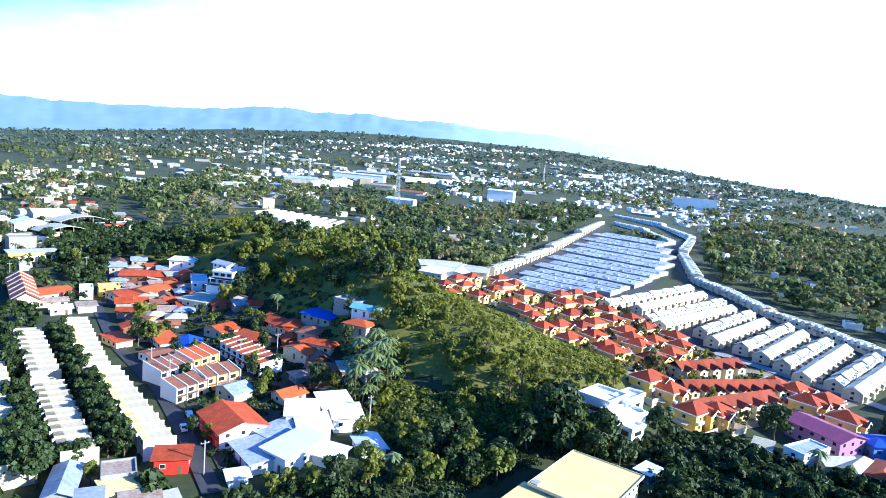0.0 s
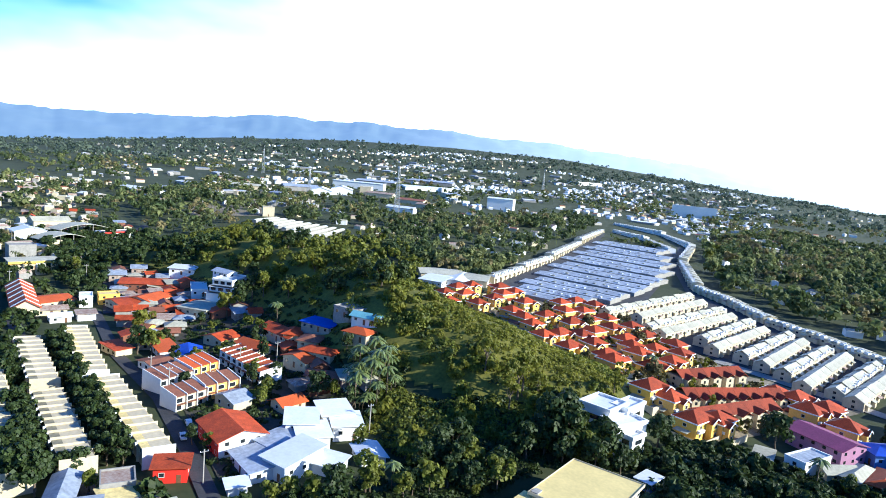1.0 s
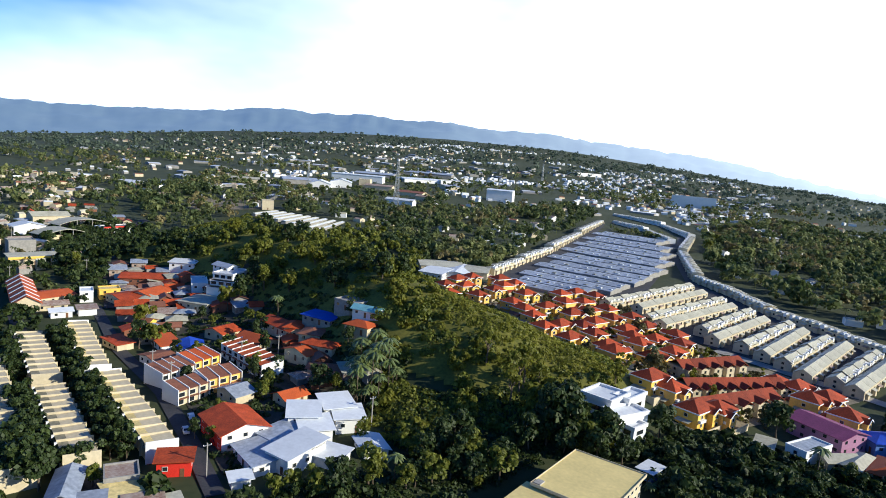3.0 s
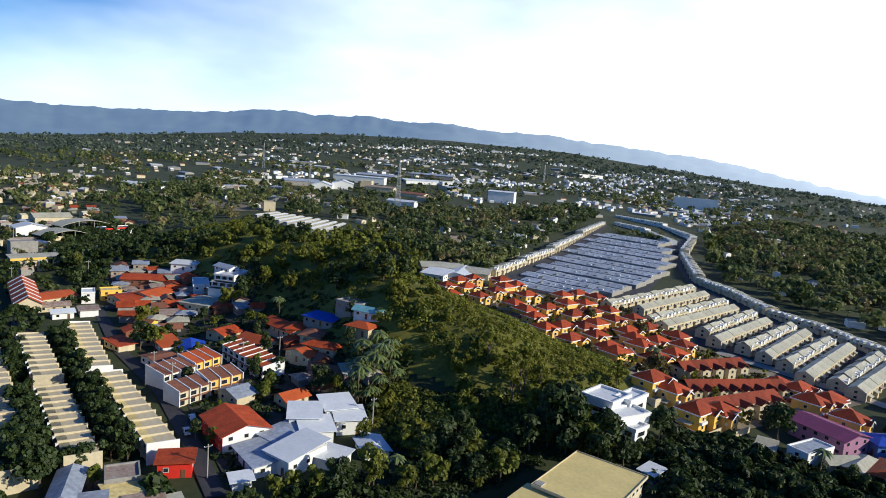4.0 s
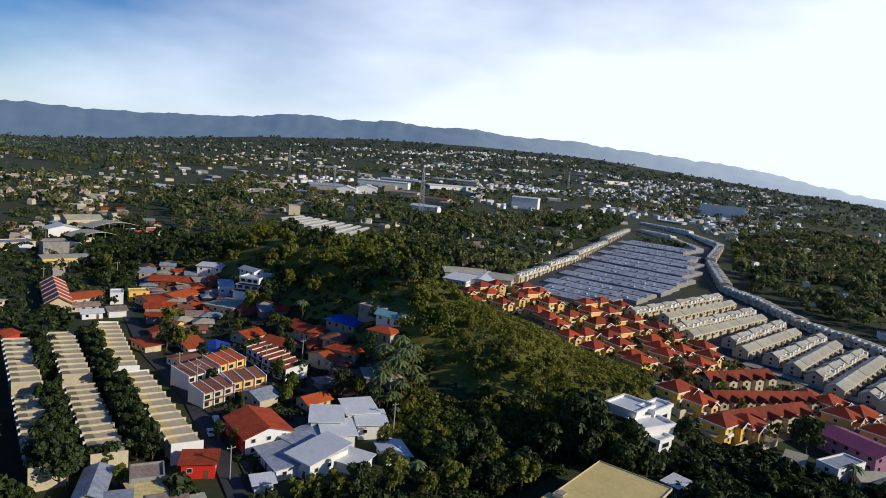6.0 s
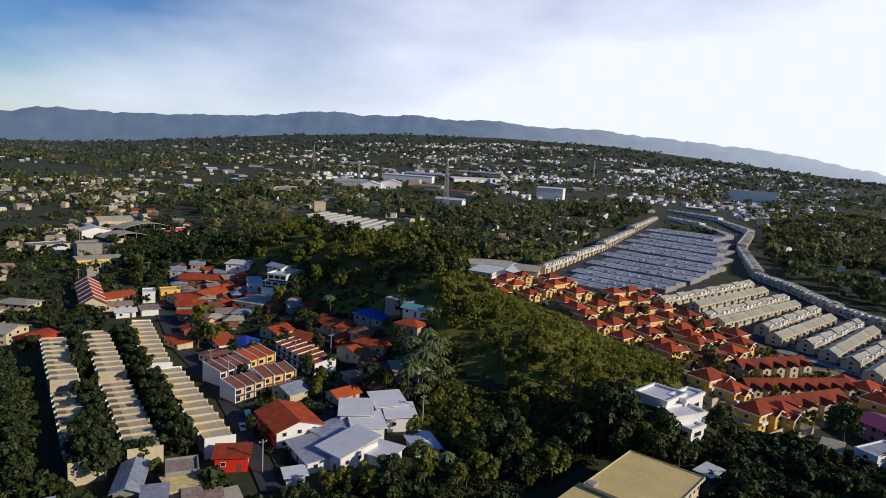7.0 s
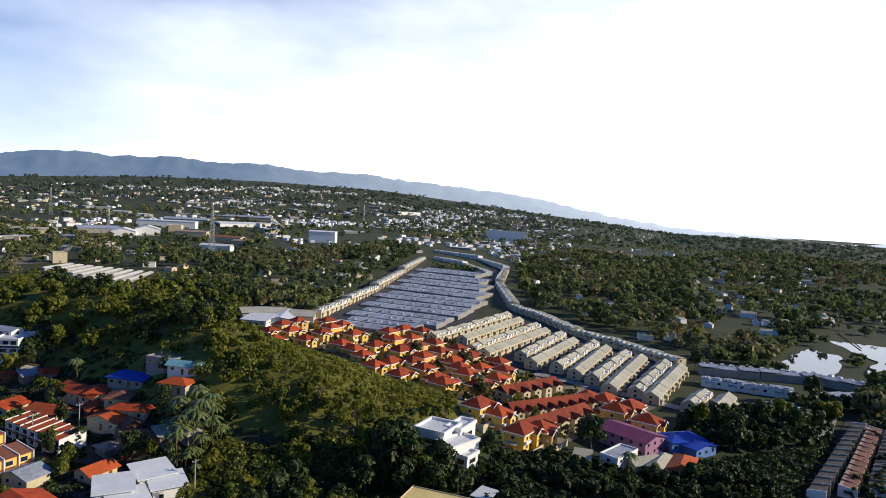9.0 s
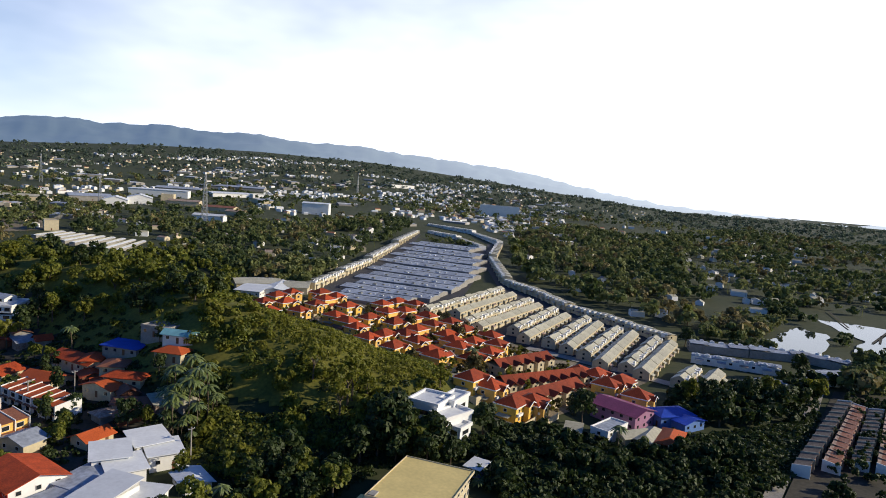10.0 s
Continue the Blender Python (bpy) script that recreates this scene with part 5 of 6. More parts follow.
house(-244.3, 250.3, 16.8, 14.7, 92.3, 5.0, "gable_x", "cream", "red_roof", 1.4, 2, "house with a dark red roof")
house(-206.4, 241.4, 9.6, 15.3, 80.4, 6.5, "flat", "cream", "beige_roof", 0.6, 2, "cream block with a rooftop room")
house(-184.1, 215.3, 15.2, 9.4, 101.3, 6.0, "shed", "white", "grey_roof", 0.5, 2, "white house with a grey side roof")
house(-182.5, 223.1, 12.1, 13.7, 91.3, 6.0, "gable_y", "cream", "pale_roof", 1.4, 2, "cream house with a pale gable")
house(-204.7, 261.1, 8.7, 15.3, 89.1, 6.0, "hip", "cream", "pale_roof", 1.2, 2, "small upright cream house with hip roof")
house(-196.5, 192.1, 14.2, 14.2, 76.0, 5.0, "flat", "white", "white_roof", 0.5, 1, "white flat-roofed building in shade")
house(-190.8, 178.1, 24.7, 11.8, 63.6, 4.0, "shed", "grey_wall", "concrete", 0.4, 1, "long grey concrete shed roof")
house(-168.8, 224.2, 9.8, 8.6, 80.8, 4.0, "gable_x", "red_wall", "red_roof", 1.0, 1, "low house with a deep red roof")
house(-184.5, 202.4, 10.2, 10.8, 93.1, 4.5, "gable_y", "white", "pale_roof", 1.0, 1, "small gabled house with a pale roof")
house(-194.6, 207.1, 6.2, 7.5, 86.3, 4.0, "shed", "grey_wall", "rust_roof", 0.5, 1, "low house with a rusty sheet roof")

# ---- trees ----
def inside(poly, x, y):
    hit, n = False, len(poly)
    for i in range(n):
        (ax, ay), (bx, by) = poly[i], poly[(i + 1) % n]
        if (ay > y) != (by > y) and x < (bx - ax) * (y - ay) / (by - ay) + ax:
            hit = not hit
    return hit


def scatter(poly, count, seed):
    r = np.random.default_rng(seed)
    xs, ys = [p[0] for p in poly], [p[1] for p in poly]
    out = []
    guard = 0
    while len(out) < count and guard < count * 60:
        guard += 1
        x, y = r.uniform(min(xs), max(xs)), r.uniform(min(ys), max(ys))
        if inside(poly, x, y):
            out.append((x, y))
    return out


def leaf_quads(rng, centres, normals, size, aspect=0.7):
    """Small leaf sprays: one bent quad for each centre, turned roughly along its normal."""
    n = len(centres)
    nn = normals + rng.normal(0, 0.45, (n, 3))
    nn /= np.linalg.norm(nn, axis=1)[:, None] + 1e-9
    t = np.cross(nn, rng.normal(0, 1, (n, 3)))
    t /= np.linalg.norm(t, axis=1)[:, None] + 1e-9
    b = np.cross(nn, t)
    s = (size * rng.uniform(0.6, 1.4, n))[:, None]
    v = np.stack([centres - t * s - b * s * aspect * 0.4, centres - b * s * aspect, centres + t * s, centres + b * s * aspect + nn * s * 0.25], 1)
    return v.reshape(-1, 3)


def quad_mesh(name, verts, mat):
    me = bpy.data.meshes.new(name)
    nv = len(verts)
    nf = nv // 4
    me.vertices.add(nv)
    me.vertices.foreach_set("co", np.asarray(verts, np.float32).ravel())
    me.loops.add(nv)
    me.loops.foreach_set("vertex_index", np.arange(nv, dtype=np.int32))
    me.polygons.add(nf)
    me.polygons.foreach_set("loop_start", np.arange(0, nv, 4, dtype=np.int32))
    me.polygons.foreach_set("loop_total", np.full(nf, 4, np.int32))
    me.materials.append(mat)
    me.update(calc_edges=True)
    return me


def crown_points(rng, clumps, per, rx, rz, z):
    """Clumps of leaves inside an uneven crown."""
    cs, ns = [], []
    for _ in range(clumps):
        v = rng.normal(0, 1, 3)
        v /= np.linalg.norm(v)
        k = rng.uniform(0.35, 0.95)
        c = np.array([v[0] * rx * k, v[1] * rx * k, z + v[2] * rz * k])
        r = rng.uniform(0.26, 0.48) * rx
        d = rng.normal(0, 1, (per, 3))
        d /= np.linalg.norm(d, axis=1)[:, None]
        d[:, 2] = np.where(d[:, 2] < -0.35, -d[:, 2], d[:, 2])
        cs.append(c + d * r * rng.uniform(0.75, 1.1, (per, 1)))
        ns.append(d)
    return np.concatenate(cs), np.concatenate(ns)


def trunk_mesh(name, rng, height, r0, limbs, crown_r):
    bm = bmesh.new()

    def limb(a, b, ra, rb, sides=7, steps=4):
        a, b = Vector(a), Vector(b)
        q = (b - a).to_track_quat("Z", "Y").to_matrix()
        prev = None
        for i in range(steps + 1):
            f = i / steps
            c = a.lerp(b, f) + Vector((rng.normal(0, 0.06), rng.normal(0, 0.06), 0)) * (0 < i < steps)
            r = ra + (rb - ra) * f
            ring = [bm.verts.new(c + q @ Vector((r * math.cos(2 * math.pi * j / sides), r * math.sin(2 * math.pi * j / sides), 0))) for j in range(sides)]
            if prev:
                for j in range(sides):
                    bm.faces.new((prev[j], prev[(j + 1) % sides], ring[(j + 1) % sides], ring[j]))
            prev = ring
    limb((0, 0, -0.5), (0, 0, height), r0, r0 * 0.55)
    for i in range(limbs):
        a = 2 * math.pi * i / max(1, limbs) + rng.uniform(0, 0.7)
        limb((0, 0, height * rng.uniform(0.7, 1.0)), (crown_r * 0.6 * math.cos(a), crown_r * 0.6 * math.sin(a), height + crown_r * rng.uniform(0.3, 0.9)), r0 * 0.5, r0 * 0.12, 5, 3)
    me = bpy.data.meshes.new(name)
    bm.to_mesh(me)
    bm.free()
    me.materials.append(M["bark"])
    return me


TREE_KINDS = {}


def tree_kind(key, seed, height, rx, rz, mat, clumps=16, per=46, size=0.5):
    rng = np.random.default_rng(seed)
    th = height - rz * 1.4
    tm = trunk_mesh("trunk", rng, max(1.0, th), 0.12 + 0.018 * height, 5, rx)
    c, nrm = crown_points(rng, clumps, per, rx, rz, height - rz)
    TREE_KINDS[key] = (tm, quad_mesh("crown", leaf_quads(rng, c, nrm, size), M[mat]))


tree_kind("round", 1, 9.0, 3.6, 3.2, "leaf")
tree_kind("round_dark", 2, 10.0, 4.0, 3.4, "leaf_dark", 18, 46, 0.52)
tree_kind("tall", 3, 13.0, 3.2, 5.0, "leaf", 18, 44)
tree_kind("tall_dark", 4, 12.0, 3.4, 4.6, "leaf_dark", 18, 44)
tree_kind("light", 5, 8.0, 3.2, 2.8, "leaf_light")
tree_kind("airy", 6, 12.5, 3.0, 4.6, "leaf_light", 12, 34, 0.42)
tree_kind("small", 7, 5.0, 2.1, 1.9, "leaf", 10, 36, 0.4)
tree_kind("dry", 8, 8.5, 3.4, 2.9, "leaf_dry")
tree_kind("shrub", 10, 3.6, 2.4, 1.9, "leaf", 14, 44, 0.42)
tree_kind("shrub_light", 14, 3.8, 2.6, 2.0, "leaf_light", 14, 44, 0.42)
tree_kind("column", 9, 7.5, 2.3, 3.4, "leaf_dark", 14, 42, 0.42)


def palm_kind(key, seed, height, fronds=15, length=3.4):
    rng = np.random.default_rng(seed)
    bm = bmesh.new()
    prev = None
    lean = rng.normal(0, 0.6, 2)
    for i in range(9):
        f = i / 8
        c = Vector((lean[0] * f * f, lean[1] * f * f, -0.5 + (height + 0.5) * f))
        r = 0.2 - 0.09 * f
        ring = [bm.verts.new(c + Vector((r * math.cos(j * math.pi / 3), r * math.sin(j * math.pi / 3), 0))) for j in range(6)]
        if prev:
            for j in range(6):
                bm.faces.new((prev[j], prev[(j + 1) % 6], ring[(j + 1) % 6], ring[j]))
        prev = ring
    tm = bpy.data.meshes.new("trunk")
    bm.to_mesh(tm)
    bm.free()
    tm.materials.append(M["bark"])
    top = np.array([lean[0], lean[1], height])
    quads = []
    for i in range(fronds):
        a = 2 * math.pi * i / fronds + rng.uniform(-0.2, 0.2)
        up = rng.uniform(0.1, 1.2)
        d = np.array([math.cos(a), math.sin(a), 0])
        side = np.array([-math.sin(a), math.cos(a), 0])
        pts = [top + d * length * f * math.cos(up * (1 - f)) * 0.9 + np.array([0, 0, 1]) * length * (up * 0.65 * f - (0.55 + 0.35 * up) * f * f) for f in (0, 0.25, 0.5, 0.75, 1.0)]
        for j in range(4):
            w0, w1 = (0.12, 0.5, 0.55, 0.4, 0.08)[j], (0.12, 0.5, 0.55, 0.4, 0.08)[j + 1]
            for s in (-1, 1):
                quads += [pts[j], pts[j + 1], pts[j + 1] + side * s * w1 - np.array([0, 0, w1 * 0.5]), pts[j] + side * s * w0 - np.array([0, 0, w0 * 0.5])]
    TREE_KINDS[key] = (tm, quad_mesh("crown", np.array(quads), M["banana" if key == "banana" else "frond"]))


palm_kind("palm", 11, 9.0)
palm_kind("palm_tall", 12, 13.0, 17, 3.8)
palm_kind("banana", 13, 2.6, 10, 2.6)

TREE_WORDS = dict(round="round leafy green tree", round_dark="broad dark green leafy tree", tall="tall leafy green tree", tall_dark="tall dark green leafy tree", light="bushy yellow-green leafy tree", airy="tall slender tree with airy pale leaves", shrub="dense low green shrub reaching the ground", shrub_light="dense yellow-green shrub reaching the ground", small="small leafy green tree", dry="tree with brownish dry leaves", column="dense dark green tree in a planted row", palm="coconut palm with arching glossy fronds", palm_tall="tall coconut palm with arching fronds", banana="clump of broad banana leaves")
TREES_AT = []


def tree(key, x, y, k=1.0, where="", group="", sink=0.0):
    tm, cm = TREE_KINDS[key]
    rng = random.Random(int(x * 31 + y * 17))
    k *= 1.22
    root = new("palm_tree" if "palm" in key else ("banana_plant" if key == "banana" else ("shrub" if "shrub" in key else "tree")))
    root.matrix_world = pose(x, y, gz(x, y) - sink * k, 0, 0, rng.uniform(0, 360)) @ Matrix.Diagonal((k, k, k * rng.uniform(0.9, 1.1), 1))
    tagged(root, (TREE_WORDS[key] + " " + where).strip(), "tree", group)
    part("trunk", tm, None, root)
    part("crown", cm, None, root)
    TREES_AT.append((x, y))
    return root


# planted rows between the cream terraces
def tree_row(pts, n, key, k, wide):
    (ax, ay), (bx, by) = pts
    dx, dy = bx - ax, by - ay
    L = math.hypot(dx, dy)
    for i in range(n):
        f = (i + 0.5) / n
        o = (-wide, wide)[i % 2] * 0.5
        tree(key, ax + dx * f - dy / L * o, ay + dy * f + dx / L * o, k * (0.85 + 0.3 * ((i * 37) % 10) / 10), "between terraces", "planted tree rows")


tree_row([(-141.9, 234.9), (-73.3, 147.1)], 44, "column", 0.86, 3.2)
tree_row([(-117.3, 175.8), (-88.4, 138.4)], 22, "column", 0.92, 2.2)
tree_row([(-149.6, 219.2), (-126.8, 188.3)], 10, "column", 0.92, 1.6)
tree_row([(-147.6, 179.9), (-100.2, 124.9)], 14, "round_dark", 0.75, 3.0)

for key, k, (x, y) in (
    ("round_dark", 0.8, (-19.3, 140.7)), ("round", 0.7, (-11.8, 145.7)), ("tall", 0.8, (-12.9, 145.6)), ("palm", 0.7, (-6.9, 149.4)), ("round", 0.9, (19.3, 152.9)),
    ("round_dark", 0.9, (-88.2, 133.6)), ("round_dark", 0.8, (-84.4, 133.0)), ("round_dark", 0.9, (-93.8, 138.8)), ("small", 1.0, (-30.0, 140.7)), ("small", 1.1, (-24.7, 140.2)), ("small", 0.9, (-33.8, 137.8)),
    # low trees added to darken terrace end walls that stand in shade
    ("round_dark", 0.55, (-83.0, 141.5)), ("round_dark", 0.6, (-80.4, 143.2)), ("round_dark", 0.6, (-91.0, 133.3)), ("round_dark", 0.6, (-88.5, 134.9)), ("small", 0.8, (-74.3, 136.6)),
    ("palm_tall", 1.0, (-18.6, 196.5)), ("palm_tall", 0.95, (-15.8, 199.5)), ("palm", 1.1, (-23.1, 194.8)), ("palm_tall", 0.9, (-13.8, 205.2)), ("palm", 1.0, (-24.3, 212.8)), ("palm", 1.0, (-19.8, 214.7)), ("palm", 0.9, (-25.8, 200.2)),
    ("airy", 1.0, (28.2, 196.6)), ("airy", 1.05, (30.1, 199.1)), ("airy", 0.9, (18.2, 206.5)), ("airy", 0.9, (25.3, 191.6)), ("airy", 0.8, (34.6, 197.2)),
    ("light", 1.1, (-94.3, 285.5)), ("tall_dark", 1.0, (-87.2, 299.0)), ("tall", 0.9, (-81.7, 297.8)), ("light", 0.9, (-67.4, 287.4)), ("palm", 0.9, (-66.1, 264.8)), ("tall_dark", 1.0, (-90.9, 290.4)),
    ("round_dark", 1.3, (39.6, 180.9)), ("round_dark", 1.2, (34.8, 175.1)), ("round_dark", 1.1, (41.8, 173.1)), ("round", 1.1, (44.9, 172.2)), ("round_dark", 1.1, (49.6, 171.6)), ("round", 1.0, (31.8, 185.7)),
    ("dry", 1.0, (86.4, 240.6)), ("palm", 0.9, (89.5, 257.1)), ("dry", 0.9, (99.2, 306.9)), ("dry", 0.9, (80.7, 331.2)), ("light", 0.8, (61.4, 206.4)), ("round_dark", 0.9, (69.4, 183.1)),
    ("round_dark", 1.0, (109.8, 193.5)), ("round", 1.0, (164.7, 208.3)), ("round_dark", 1.1, (162.9, 188.5)), ("round_dark", 1.1, (166.1, 199.4)), ("round_dark", 1.0, (189.6, 204.7)), ("round_dark", 1.0, (200.0, 198.2)), ("round", 1.0, (204.9, 210.8)), ("light", 1.0, (228.1, 209.0)), ("round_dark", 1.0, (245.2, 235.2)), ("round_dark", 0.9, (230.2, 299.1)), ("small", 1.0, (115.7, 166.0)), ("palm", 0.8, (109.7, 170.1)),
    ("light", 1.0, (-120.2, 259.9)), ("round", 0.9, (-105.3, 235.0)), ("round_dark", 0.9, (-109.9, 233.6)), ("tall", 0.7, (-197.5, 345.5)), ("tall_dark", 0.8, (-214.9, 385.9)), ("small", 1.0, (-52.2, 200.5)), ("small", 1.0, (-51.9, 193.5)), ("small", 1.0, (-17.6, 169.6)), ("small", 0.9, (-30.6, 201.8)), ("round_dark", 0.8, (-35.2, 197.9)),
    ("tall", 1.0, (265.7, 637.5)), ("tall", 1.1, (292.3, 688.2)), ("tall", 1.0, (269.1, 349.5)), ("tall", 0.9, (296.6, 417.8)),
):
    tree(key, x, y, k, "", "settlement trees")

for i, (x, y) in enumerate([(-27.8, 211.7), (-24.5, 206.5), (-22.1, 208.3), (-19.8, 210.3), (-17.0, 206.4), (-15.4, 210.8), (-22.9, 216.4), (-20.5, 219.8), (-16.9, 215.0), (-25.9, 217.1), (-12.2, 200.4), (-15.7, 192.8), (-19.9, 191.0), (-23.8, 193.8)]):
    tree("palm", x, y, (0.5, 0.72, 0.6, 0.8)[i % 4], "in a dense clump", "palm clump")

# a tall thicket of palms, from knee-high to full grown
for i, (x, y) in enumerate(scatter([(-27.0, 218.0), (-12.0, 216.0), (-10.0, 198.0), (-17.0, 188.0), (-25.0, 194.0)], 24, 71)):
    tree(("palm", "palm_tall", "palm")[i % 3], x, y, 0.42 + 0.5 * ((i * 7) % 10) / 10, "in a dense clump", "palm clump", 1.0 + 2.5 * ((i * 3) % 5) / 5)

# banana plants on the shaded lower slope
rng = random.Random(5)
for i in range(36):
    x, y = [(70.5, 173.0), (97.1, 168.1), (97.6, 157.1), (53.7, 156.4)][i % 4]
    x2, y2 = [(74.2, 170.2), (85.6, 161.1), (96.4, 169.9), (74.7, 157.1)][(i // 4) % 4]
    f = rng.random()
    tree("banana", x + (x2 - x) * f + rng.uniform(-2, 2), y + (y2 - y) * f + rng.uniform(-2, 2), rng.uniform(0.6, 0.9), "in a dark grove", "banana grove")


HALLS = [tuple(o.matrix_world.translation.xy) for o in scene.objects if o.name.startswith("hall")]
VILLA_AT = [tuple(o.matrix_world.translation.xy) for o in scene.objects if o.parent is None and o.type == "EMPTY" and o.get("category") in ("house", "terraced houses")]


def off_roofs(spots, gap=7.5):
    return [p for p in spots if min(math.hypot(p[0] - q[0], p[1] - q[1]) for q in HALLS) > 21 and min(math.hypot(p[0] - q[0], p[1] - q[1]) for q in VILLA_AT) > gap]


# single trees over the knoll and its foot
KNOLL_TOP = [(-219.8, 473.3), (-188.0, 628.6), (-66.6, 475.3), (-8.4, 259.9), (-36.2, 262.3), (-87.7, 313.2), (-140.1, 347.3)]
KNOLL_FACE = [(-19.9, 239.3), (15.0, 367.8), (41.2, 214.7), (54.9, 204.9), (44.4, 187.9), (22.8, 177.1), (-6.1, 169.2), (-19.4, 202.9)]
FOOT = [(-5.9, 166.0), (29.0, 174.3), (47.0, 183.1), (58.2, 168.2), (51.2, 144.7), (31.9, 161.3), (14.3, 144.4), (-4.7, 145.2)]
for i, (x, y) in enumerate(p for p in scatter(KNOLL_TOP, 120, 21) if not (p[1] > 500 and p[0] > -215 and p[0] < -60)):
    tree(("round", "round", "tall_dark", "light", "round_dark")[i % 5], x, y, 0.85 + 0.45 * ((i * 13) % 10) / 10, "on the knoll", "knoll trees", 2.6)
for i, (x, y) in enumerate(scatter(KNOLL_FACE, 60, 22)):
    if x + 0.6 * y > 150 and 205 < y < 262 and x > 12:
        continue
    tree(("shrub", "shrub_light", "shrub", "shrub_light", "shrub", "shrub_light", "shrub_light")[i % 7], x, y, 0.8 + 0.6 * ((i * 17) % 10) / 10, "on the knoll slope", "knoll trees", 0.6)
for i, (x, y) in enumerate(off_roofs(scatter(FOOT, 55, 23))):
    tree(("round_dark", "round", "small", "tall_dark")[i % 4], x, y, 0.6 + 0.35 * ((i * 17) % 10) / 10, "at the foot of the knoll", "foot trees", 1.0)



for i, (x, y) in enumerate(off_roofs(scatter([(-172.9, 339.8), (-100.7, 337.9), (-20.1, 241.6), (-18.9, 199.2), (-43.0, 147.2), (-60.2, 160.4), (-108.1, 241.4)], 95, 25), 5.6)):
    tree(("round_dark", "small", "tall_dark", "round")[i % 4], x, y, 0.42 + 0.25 * ((i * 17) % 10) / 10, "between crowded houses", "settlement trees")



# ---- uncountable growth ----
def bushes(name, spots, seed, radius, per, size, mat, label):
    r = np.random.default_rng(seed)
    vs = []
    for x, y in spots:
        k = radius * r.uniform(0.5, 1.3)
        d = r.normal(0, 1, (per, 3))
        d /= np.linalg.norm(d, axis=1)[:, None]
        d[:, 2] = np.abs(d[:, 2])
        c = d * k * r.uniform(0.6, 1.05, (per, 1)) * np.array([1, 1, 0.75]) + np.array([x, y, gz(x, y) + 0.1])
        vs.append(leaf_quads(r, c, d, size))
    ob = new(name, quad_mesh(name, np.concatenate(vs), M[mat]))
    return tagged(ob, label, "bushes", kind="stuff")


# ridge light and low-side shade are put into the choice of leaf colour
SUNNY = [(-90.8, 517.0), (-14.0, 431.6), (31.2, 361.4), (42.9, 225.6), (58.7, 212.7), (61.6, 200.3), (39.4, 201.2), (21.2, 206.8), (2.1, 218.9), (-15.0, 233.4), (-37.3, 270.4)]
KNOLL_ALL = [(-219.3, 472.2), (-190.7, 637.4), (-69.7, 497.4), (-14.0, 431.6), (31.2, 361.4), (42.9, 225.6), (58.7, 212.7), (61.6, 200.3), (44.3, 186.5), (22.9, 177.0), (0.2, 168.0), (-17.9, 191.0), (-20.2, 225.5), (-35.8, 260.7), (-93.6, 323.9), (-150.0, 356.3)]
LOBE = [(-2.0, 252.0), (20.0, 262.0), (40.0, 250.0), (52.0, 226.0), (61.0, 211.0), (40.2, 205.0), (29.3, 209.0), (19.9, 216.5), (10.2, 226.0)]
HOLLOW = [(-10.6, 211.4), (2.6, 212.6), (19.6, 206.5), (23.1, 198.1), (3.2, 195.5), (-7.8, 200.3)]
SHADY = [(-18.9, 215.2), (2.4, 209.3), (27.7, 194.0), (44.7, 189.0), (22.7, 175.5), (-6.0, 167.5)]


def grows(x, y, thr):
    """Scrub stands in drifts, and leaves the grassy spur and the hollow open."""
    if inside(LOBE, x, y) or inside(HOLLOW, x, y):
        return False
    return noise.noise((x * 0.06, y * 0.06, 2.0)) + 0.5 * noise.noise((x * 0.17, y * 0.17, 5.0)) > thr


SPOTS = scatter(KNOLL_ALL, 1700, 31)
bushes("hill_thicket", [p for p in scatter(KNOLL_ALL, 620, 43) if grows(*p, -0.25)], 43, 4.2, 150, 0.56, "leaf", "broad rounded thickets of green scrub")
bushes("hill_bushes", [p for p in SPOTS if grows(*p, -0.05)], 31, 2.3, 52, 0.55, "leaf", "dense low green scrub covering the knoll")
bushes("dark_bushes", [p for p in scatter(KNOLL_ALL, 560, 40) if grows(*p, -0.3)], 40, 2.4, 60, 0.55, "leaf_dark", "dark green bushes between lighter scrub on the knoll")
# dark leaves here paint the shade of the low side
bushes("shade_bushes", [p for p in scatter(SHADY, 260, 38) if not inside(HOLLOW, *p)], 38, 2.4, 60, 0.55, "leaf_dark", "bushes with leaves darkened for shade on the low side of the knoll")
bushes("slope_thicket", [p for p in scatter(SHADY, 120, 44) if not inside(HOLLOW, *p)], 44, 3.6, 130, 0.5, "leaf", "rounded olive-green thickets on the low slope")
bushes("slope_tufts", scatter([(-18.0, 196.0), (3.0, 192.0), (25.0, 194.0), (30.0, 187.0), (18.0, 178.0), (-6.0, 170.0), (-15.0, 174.0)], 90, 45), 45, 2.0, 60, 0.5, "leaf_light", "yellow-green broad-leaved scrub on the low slope")
bushes("hill_tufts", [p for p in scatter(SUNNY, 1500, 37) if not inside(LOBE, *p)] + scatter(LOBE, 900, 41), 37, 1.5, 34, 0.42, "leaf_light", "low yellow-green tufts on the grassy ridge")
bushes("hill_scrub", [p for p in scatter(SUNNY, 420, 32) + scatter(KNOLL_ALL, 600, 39) if grows(*p, -0.15)], 32, 2.2, 52, 0.55, "leaf_light", "yellow-green scrub and tall grass on the knoll")
RIM = [(20.0, 345.0), (36.0, 310.0), (45.0, 278.0), (58.0, 252.0), (68.0, 226.0), (63.0, 208.0), (52.0, 224.0), (40.0, 248.0), (16.0, 325.0)]
